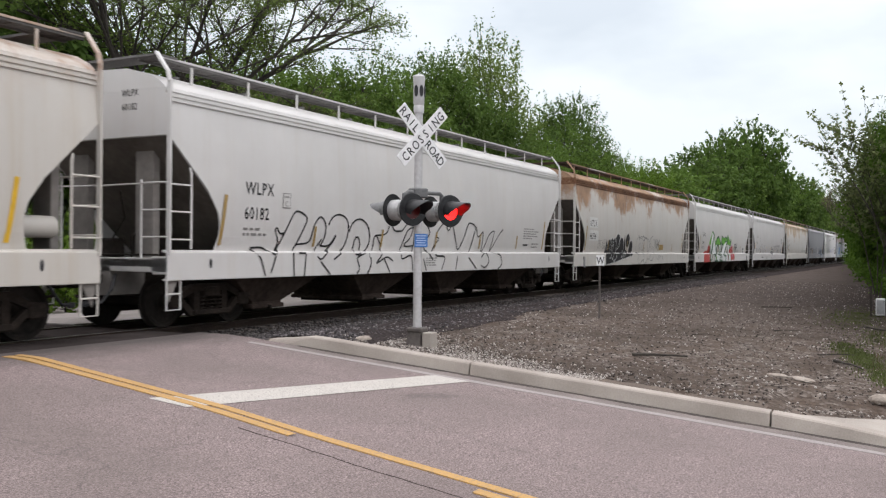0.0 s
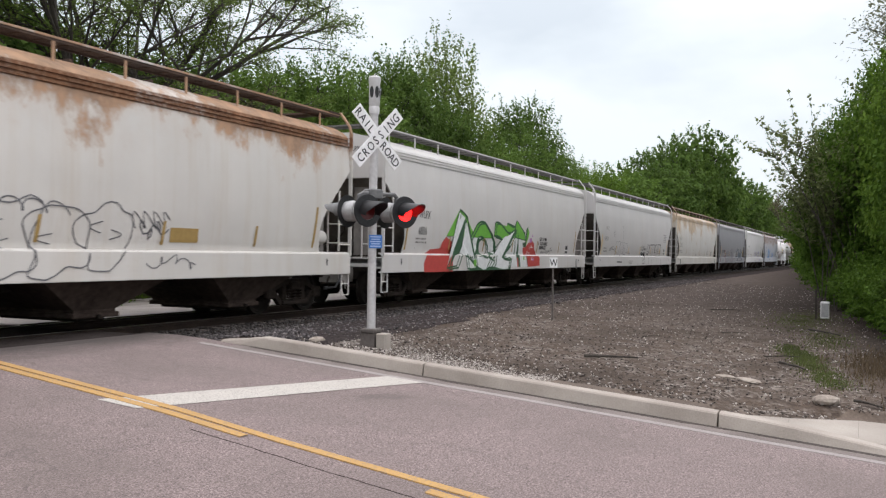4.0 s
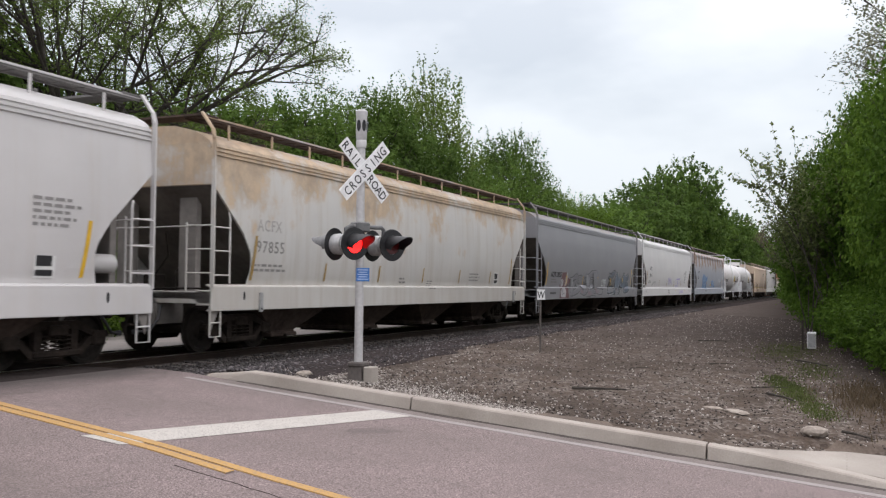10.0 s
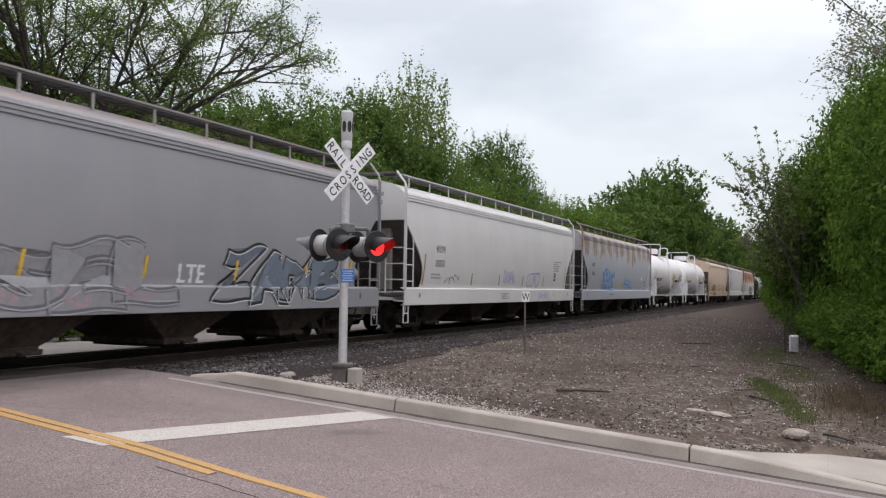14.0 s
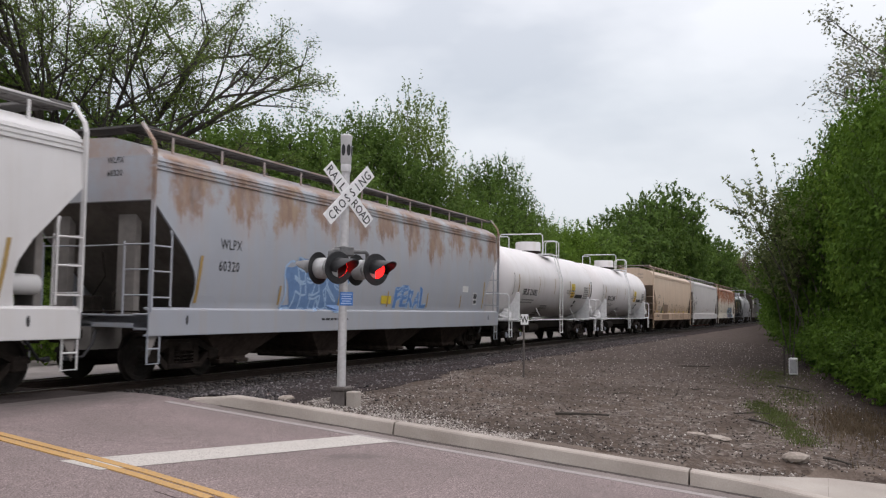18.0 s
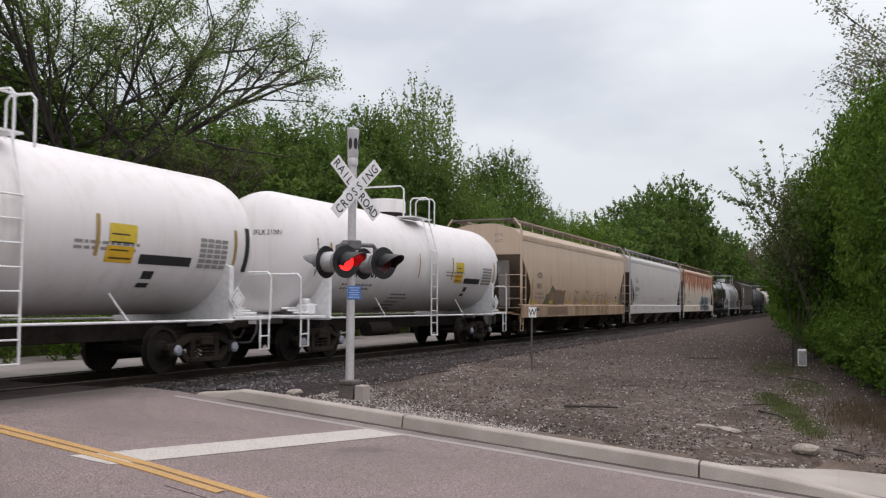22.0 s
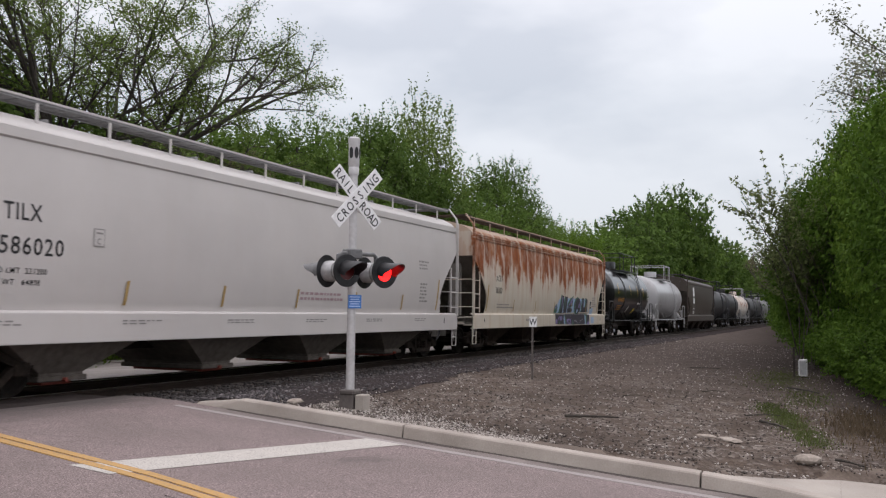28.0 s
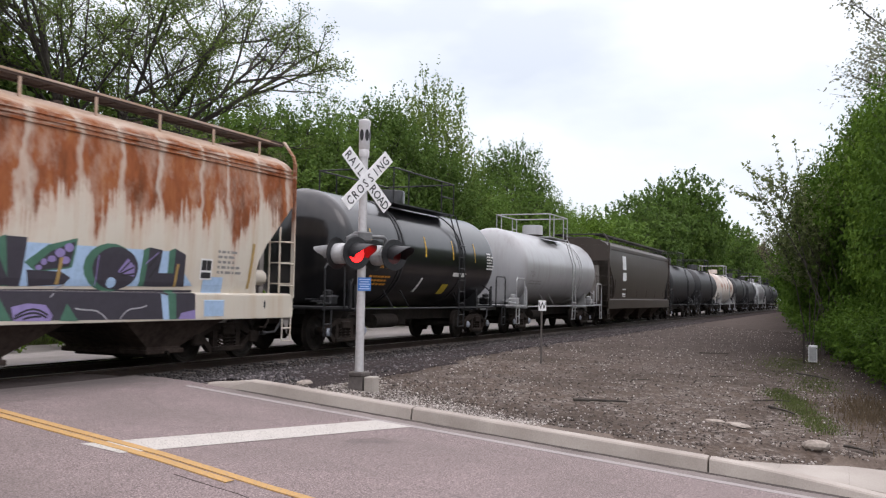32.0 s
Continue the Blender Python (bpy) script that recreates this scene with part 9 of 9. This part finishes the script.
# a bole that forks at head height, with one long limb sweeping out low on one side
SPREADING = [(-45, 34, 7.4, 0.135), (-28, 48, 7.9, 0.12), (-68, 46, 7.4, 0.11), (5, 60, 7.6, 0.11), (60, 66, 7.0, 0.11), (115, 62, 7.4, 0.12), (140, 44, 6.6, 0.11), (200, 58, 7.0, 0.11), (-100, 68, 7.2, 0.10), (150, 72, 7.8, 0.11), (95, 50, 7.2, 0.10)]
EVEN = [(51 * k, 40 + 14 * (k % 3), 5.0, 0.085) for k in range(7)]
SLIM = [(51 * k, 56 + 9 * (k % 3), 3.4, 0.05) for k in range(7)]
vase("open", 21, 5.6, SPREADING, 5, 5, 0.086, M_LEAF_D, M_BARK, 0.25, 0.16, 0.60, (0, 6, 4, 4, 3), bare=0.15, lift=0.02)
vase("open_bare", 24, 3.8, EVEN, 5, 2, 0.085, M_BUD, M_TWIG, 0.15, 0.12, 0.62, (0, 5, 4, 4, 3), bare=0.35)
vase("budding", 27, 4.5, SLIM, 4, 6, 0.085, M_PALEBUD, M_TWIG, 0.09, 0.18, bare=0.0)

# the open tree with dark limbs, and its neighbours
plant("open", 23.6, 23.8, 1.0, 0, "tall spreading tree with dark limbs and sparse young leaves", group=WOOD)
plant("open_bare", 29.0, 24.3, 0.92, 200, "sparse budding tree with fine bare twigs", group=WOOD)
plant("open_bare", 33.0, 27.5, 0.95, 90, "sparse budding tree with fine bare twigs", group=WOOD)
# kind, x, y, height, width against height, text
for k, (kind, tx, ty, h, wide, text) in enumerate((
        ("far_round", 19.5, 29.0, 13.0, 0.9, DEEP), ("far_round", 24.0, 30.0, 12.5, 1.0, DEEP), ("rounded", 27.5, 28.5, 10.2, 1.1, DEEP),
        ("feathered", 31.0, 27.5, 11.0, 1.2, DEEP), ("rounded", 34.5, 27.0, 11.8, 1.1, GREEN), ("feathered", 38.5, 26.5, 12.0, 0.95, DEEP),
        ("rounded", 42.0, 25.5, 12.2, 0.90, GREEN), ("feathered", 46.5, 25.0, 14.1, 0.82, GREEN), ("loose", 53.0, 25.0, 16.0, 0.80, GREEN),
        ("feathered", 50.5, 23.5, 11.6, 0.90, DEEP), ("rounded", 57.0, 23.2, 10.4, 1.0, DEEP), ("feathered", 67.0, 24.6, 14.6, 0.85, GREEN),
        ("rounded", 63.0, 23.0, 10.5, 1.05, GREEN), ("rounded", 71.5, 23.6, 11.2, 0.9, DEEP), ("young", 79.0, 24.0, 10.0, 1.05, BRIGHT),
        ("young", 87.0, 24.0, 11.2, 1.0, BRIGHT), ("far_young", 95.0, 24.0, 11.4, 1.1, BRIGHT), ("far_young", 103.0, 24.5, 12.2, 1.1, GREEN),
        ("far_round", 112.0, 23.6, 14.8, 1.0, GREEN), ("far_round", 121.5, 22.6, 18.0, 0.75, "tall green tree far down the line"), ("far_round", 131.0, 21.6, 20.6, 0.82, "tall green tree far down the line"),
        ("far_round", 137.5, 21.2, 19.0, 0.70, "tall green tree far down the line"), ("far_young", 126.0, 21.8, 15.4, 0.9, GREEN),
        ("far_young", 146.0, 20.8, 16.4, 0.9, GREEN), ("far_round", 160.0, 20.5, 16.8, 0.9, GREEN), ("far_round", 176.0, 19.8, 16.4, 0.9, DEEP),
        ("far_young", 194.0, 19.2, 16.0, 0.9, GREEN), ("far_round", 216.0, 18.8, 15.5, 1.0, DEEP), ("far_round", 240.0, 18.5, 15.0, 1.0, GREEN),
        ("far_young", 268.0, 18.2, 14.5, 1.0, GREEN), ("far_round", 300.0, 18.0, 14.0, 1.1, GREEN))):
    plant(kind, tx, ty, h / 10.0 * wide, 67 * k % 360, text, group=WOOD, tall=1.0 / wide)
rng_t = random.Random(77)
x = 12.5
while x < 110:
    plant("shrub", x, 24.2 + rng_t.uniform(-0.3, 1.0), rng_t.uniform(0.7, 1.1), rng_t.uniform(0, 360), "low green shrub at the wood's edge", "shrub", "shrub", "shrubs along the wood")
    x += 3.4 if x < 50 else 6
x = -40
while x < 8:
    plant("far_round", x, 25 + rng_t.uniform(0, 3), 1.1, rng_t.uniform(0, 360), GREEN, group=WOOD)
    x += 8
for x, y, sc in ((14.6, 20.4, 0.5), (17.4, 20.8, 0.6), (20.6, 21.0, 0.6), (23.0, 22.6, 0.6)):
    plant("shrub", x, y, sc, 71 * x, "low green shrub beside the crushed stone track", "shrub", "shrub", "shrubs along the wood")
# the thicket on the near side of the line
HEDGE = "bushy bright green tree at the edge of the gravel"
for k, (kind, tx, ty, sc, tall) in enumerate((
        ("bush_loose", 21.0, -3.05, 0.70, 1.26), ("bush", 24.0, -2.80, 0.86, 1.38), ("bush", 27.6, -2.60, 0.98, 1.44), ("bush_loose", 31.0, -2.15, 1.0, 1.49),
        ("bush", 34.8, -1.60, 1.0, 1.44), ("bush", 39.5, -1.15, 1.05, 1.38), ("bush_far", 45.0, -0.85, 1.0, 1.32), ("bush_far", 51.5, -0.45, 1.05, 1.26),
        ("bush_far", 59.5, 0.05, 1.1, 1.15), ("bush_far", 69.0, 0.75, 1.1, 1.00), ("bush_far", 82.0, 1.65, 1.15, 1.00), ("bush_far", 98.0, 2.85, 1.2, 1.00),
        ("bush_far", 116.0, 4.35, 1.25, 1.00), ("bush_far", 138.0, 5.75, 1.35, 1.00), ("bush_far", 164.0, 7.25, 1.4, 1.00), ("bush_far", 195.0, 8.55, 1.4, 1.00), ("bush_far", 228.0, 9.55, 1.4, 1.00),
        ("bush", 38.0, 0.55, 0.80, 1.40), ("bush_far", 28.0, -6.25, 1.1, 1.38), ("bush_far", 36.0, -5.85, 1.2, 1.38))):
    plant(kind, tx, ty, sc, 83 * k % 360, HEDGE, group=THICKET, tall=tall)
for k, (tx, ty, sc) in enumerate(((16.6, -2.0, 0.75), (18.8, -2.1, 0.80), (21.2, -1.75, 0.80), (23.4, -1.4, 0.85), (25.6, -1.05, 0.9), (28.0, -0.75, 0.95), (30.8, -0.5, 1.0), (33.6, -0.2, 1.0), (37, 0.2, 1.0), (41.5, 0.6, 1.1), (47, 1.1, 1.2), (55, 1.7, 1.2), (65, 2.5, 1.3), (78, 3.5, 1.4))):
    plant("low_bush", tx, ty, sc, 59 * k % 360, "low green bush at the foot of the thicket", "shrub", "shrub", "thicket bushes")
plant("budding", 44.0, -4.2, 1.75, 120, "tall thin tree with pale buds and bare twigs", group=THICKET)
plant("open_bare", 88.0, 4.2, 0.85, 20, "bare budding tree beside the line", group=THICKET)
plant("open_bare", 112.0, 6.2, 0.95, 80, "bare budding tree beside the line", group=THICKET)


def sapling(px, py, low, high, seed):
    """A many-stemmed sapling whose long arching shoots carry small reddish leaves."""
    rng = random.Random(seed)
    t = thing("tree", pose(px, py, ground_z(px, py) - 0.05), "thin sapling with long arching shoots and small reddish leaves", "tree", "thicket trees")
    g, tips = Geo(), []
    for i in range(6):
        a = rng.uniform(0, 6.28)
        p = Vector((0.25 * math.cos(a), 0.25 * math.sin(a), 0))
        d = Vector((rng.uniform(-0.15, 0.15), rng.uniform(-0.22, 0.30), 1)).normalized()
        stem = [p.copy()]
        h = rng.uniform(low, high)
        for k in range(6):
            d = (d + Vector((rng.uniform(-0.1, 0.1), rng.uniform(-0.08, 0.12), 0))).normalized()
            p = p + d * h / 6
            stem.append(p.copy())
        g.tube(stem, 0.026, 6, 0.009)
        for k in range(20):
            j = rng.uniform(3.1, 5.95)
            q = stem[int(j)].lerp(stem[int(j) + 1], j % 1) if j < 6 else stem[-1]
            e = Vector((rng.uniform(-0.8, 0.8), rng.uniform(-0.4, 1.0), rng.uniform(0.05, 0.9))).normalized()
            ln = rng.uniform(0.7, 1.8)
            shoot = [q.copy()]
            for m in range(6):
                e = (e + Vector((0, 0, 0.06))).normalized()
                q = q + e * ln / 6
                shoot.append(q.copy())
            g.tube(shoot, 0.010, 4, 0.004)
            tips += shoot[1:]
    part("trunk", g.mesh("trunk", M_TWIG), t)
    nr = np.random.default_rng(3)
    c = np.repeat(np.array([tuple(q) for q in tips]), 4, 0)
    c = c + nr.normal(size=c.shape) * 0.05
    part("crown", leaves("crown", c, nr.normal(size=c.shape), np.tile((0.0, 0.0, 0.6), (len(c), 1)), 0.125, nr, M_YOUNG), t)


sapling(36.0, 1.05, 4.2, 6.4, 8)
sapling(34.6, 0.05, 5.8, 8.0, 18)


def build_backdrop_wood():
    """The body of the wood behind the first row of trees, as many small leaf clumps."""
    rng = np.random.default_rng(5)
    n = 40000
    x = np.concatenate([rng.uniform(-60, 14, 9000), rng.uniform(36, 300, n - 9000)])
    top = 6.5 + 1.8 * np.sin(x * 0.11) + 1.2 * np.sin(x * 0.31 + 1)
    z = top * rng.random(n) ** 0.8
    y = 29 + 4 * rng.random(n) + 0.15 * (top - z)
    c = np.stack([x, y, z - 0.3], 1)
    a = rng.normal(size=(n, 3))
    a /= np.linalg.norm(a, axis=1)[:, None]
    b = np.cross(a, rng.normal(size=(n, 3)))
    b /= np.linalg.norm(b, axis=1)[:, None]
    s = rng.uniform(0.22, 0.5, (n, 1))
    v = np.stack([c - a * s, c - b * s * 0.6, c + a * s, c + b * s * 0.6], 1).reshape(-1, 3)
    tagged(new("far_wood", fast_mesh("far_wood", v, np.arange(4 * n).reshape(n, 4), M_LEAF_B)), "dense green wood behind the railway", "wood", kind="stuff")
    # solid bank whose dark green stands for the shade behind the leaf clumps
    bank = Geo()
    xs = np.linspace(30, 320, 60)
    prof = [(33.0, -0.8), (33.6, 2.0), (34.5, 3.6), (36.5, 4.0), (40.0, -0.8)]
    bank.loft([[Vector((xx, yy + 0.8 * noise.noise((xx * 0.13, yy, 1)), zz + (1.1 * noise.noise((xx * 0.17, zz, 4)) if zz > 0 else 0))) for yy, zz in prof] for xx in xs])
    tagged(new("far_shade_bank", bank.mesh("far_shade_bank", M_BACKWALL, smooth=True)), "solid dark green bank coloured as the shade deep in the wood", "wood", kind="stuff")


build_backdrop_wood()


# ---- small things on the ground ----
def rock(name, x, y, s, seed, mat, label):
    rng = random.Random(seed)
    b = bmesh.new()
    bmesh.ops.create_icosphere(b, subdivisions=2, radius=1.0)
    for p in b.verts:
        k = 1 + 0.28 * noise.noise(p.co * 1.3 + Vector((seed, 0, 0)))
        p.co = Vector((p.co.x * s[0] * k, p.co.y * s[1] * k, p.co.z * s[2] * k))
    me = bpy.data.meshes.new(name)
    b.to_mesh(me)
    b.free()
    me.materials.append(mat)
    ob = new(name, me)
    ob.matrix_basis = pose(x, y, ground_z(x, y) + s[2] * 0.45, 0, 0, rng.uniform(0, 360))
    return tagged(ob, label, "rock")


rock("rock", 13.85, 0.42, (0.20, 0.13, 0.085), 3, M_ROCK, "pale broken rock on bare soil")
rock("rock", 14.75, 1.57, (0.26, 0.11, 0.035), 5, M_ROCK, "flat pale stone on gravel")
rock("rock", 14.9, 1.93, (0.17, 0.08, 0.030), 8, M_ROCK, "flat pale stone on gravel")
rock("rock", 12.55, 8.0, (0.16, 0.12, 0.06), 9, M_ROCK, "small pale stone by the kerb")


def stick(x0, y0, x1, y1, r, seed):
    rng = random.Random(seed)
    pts = []
    for i in range(8):
        t = i / 7
        x, y = x0 + (x1 - x0) * t + rng.uniform(-0.02, 0.02), y0 + (y1 - y0) * t + rng.uniform(-0.02, 0.02)
        pts.append((x, y, ground_z(x, y) + r + 0.012 + 0.012 * math.sin(3 * t)))
    tagged(new("fallen_branch", Geo().tube(pts, r, 6, r * 0.5).mesh("fallen_branch", M_BARK)), "dark fallen branch lying on gravel", "branch")


stick(15.1, 4.25, 15.6, 3.45, 0.028, 1)
stick(19.4, 4.2, 19.9, 3.9, 0.010, 2)
stick(17.3, 1.30, 16.7, 0.85, 0.025, 3)
stick(14.1, 0.05, 13.85, -0.35, 0.022, 6)
stick(25.9, 1.25, 24.6, 0.45, 0.025, 7)
stick(30.5, 4.4, 31.4, 3.6, 0.018, 8)
stick(22.5, 3.0, 23.2, 2.5, 0.012, 4)
stick(18.0, 1.6, 18.5, 1.0, 0.012, 5)


def tufts(name, count, place, h, mat, label, category):
    rng = np.random.default_rng(11)
    V = []
    for i in range(count):
        x, y = place(rng)
        z = ground_z(x, y)
        a, w = rng.uniform(0, 6.28), rng.uniform(0.006, 0.014)
        hh = h * rng.uniform(0.4, 1.2)
        lx, ly = rng.normal() * 0.4 * hh, rng.normal() * 0.4 * hh
        ca, sa = math.cos(a) * w, math.sin(a) * w
        V += [(x - ca, y - sa, z - 0.02), (x + ca, y + sa, z - 0.02), (x + lx + ca * 0.3, y + ly + sa * 0.3, z + hh), (x + lx - ca * 0.3, y + ly - sa * 0.3, z + hh)]
    ob = new(name, fast_mesh(name, V, np.arange(4 * count).reshape(count, 4), mat))
    tagged(ob, label, category, kind="stuff")


def grass_patch(r):
    """Three thin patches at the foot of the thicket."""
    k = r.random()
    if k < 0.5:
        u = r.random()
        return 15.3 + 5.4 * u + r.normal() * 0.25, 0.30 + 1.1 * u + r.normal() * 0.16
    if k < 0.85:
        return 29.5 + r.normal() * 2.2, 1.6 + r.normal() * 0.45
    return 23.0 + r.normal() * 1.5, 0.7 + r.normal() * 0.3


tufts("grass", 9000, grass_patch, 0.035, M_GRASS, "thin patches of short green grass", "grass")
tufts("dead_brush", 1900, lambda r: (18.3 + r.normal() * 1.5, -0.45 + r.normal() * 0.40), 0.11, M_DEADGRASS, "dry brown brush under the thicket", "brush")
tufts("verge_grass", 12000, lambda r: (12 + 60 * r.random() ** 1.3, 23.7 + abs(r.normal()) * 0.7), 0.35, M_GRASS, "green grass verge along the wood", "grass")

cab = thing("utility_cabinet", pose(30.7, 1.0, ground_z(30.7, 1.0)), "small white utility cabinet beside the thicket", "cabinet")
part("case", Geo().box((0, 0, 0.30), (0.30, 0.26, 0.52), bevel=0.02).mesh("case", M_SIGNWHITE), cab)
part("cabinet_door", Geo().box((-0.155, 0, 0.30), (0.012, 0.20, 0.42), bevel=0.003).mesh("cabinet_door", M_LAMPGREY), cab)
part("stake", Geo().box((-0.30, 0.25, 0.45), (0.06, 0.06, 1.0)).mesh("stake", M_BARK), cab)


# ---- what moves ----
def motions():
    for car in CARS:
        base = car.matrix_basis.copy()
        walk(car, [(t, Matrix.Translation((-travelled(t), 0, 0)) @ base) for t in range(0, 33)])
    step = 2 / FPS
    times = [k * step for k in range(int(32.0 / step) + 1)]
    for ws, x, start in WHEELSETS:
        here = Matrix.Translation((x, 0, WHEEL_R + 0.004))
        walk(ws, [(t, here @ Matrix.Rotation(start - travelled(t) / WHEEL_R, 4, "Y")) for t in times])
    # the lamps flash by turns: each disc turns its lit or its dark face to the road
    period, first = 1.085, 0.06
    for disc, leads in FLIPS:
        rows, home = [], disc.matrix_basis.copy()
        t0 = first if leads else first - period / 2
        k = math.floor((0 - t0) / (period / 2)) - 1
        marks = []
        while t0 + k * period / 2 < 33:
            marks.append((t0 + k * period / 2, k))
            k += 1
        for f0 in range(0, int(32.0 * FPS) + 1):
            t = f0 / FPS
            done = [m for m in marks if m[0] <= t]
            at, kk = done[-1]
            lit = kk % 2 == 0
            target = 180.0 * (kk + 1) if lit else 180.0 * (kk + 1)
            ang = target - 180.0 * (1 - min(1.0, (t - at) * FPS / 3.0 + 1 / 3))
            near = min(abs(t - m[0]) for m in marks)
            if near < 0.2 or f0 % 6 == 0 or f0 == int(32.0 * FPS):
                rows.append((t, home @ Matrix.Rotation(radians(ang + 180), 4, "Z")))
        walk(disc, rows)


motions()
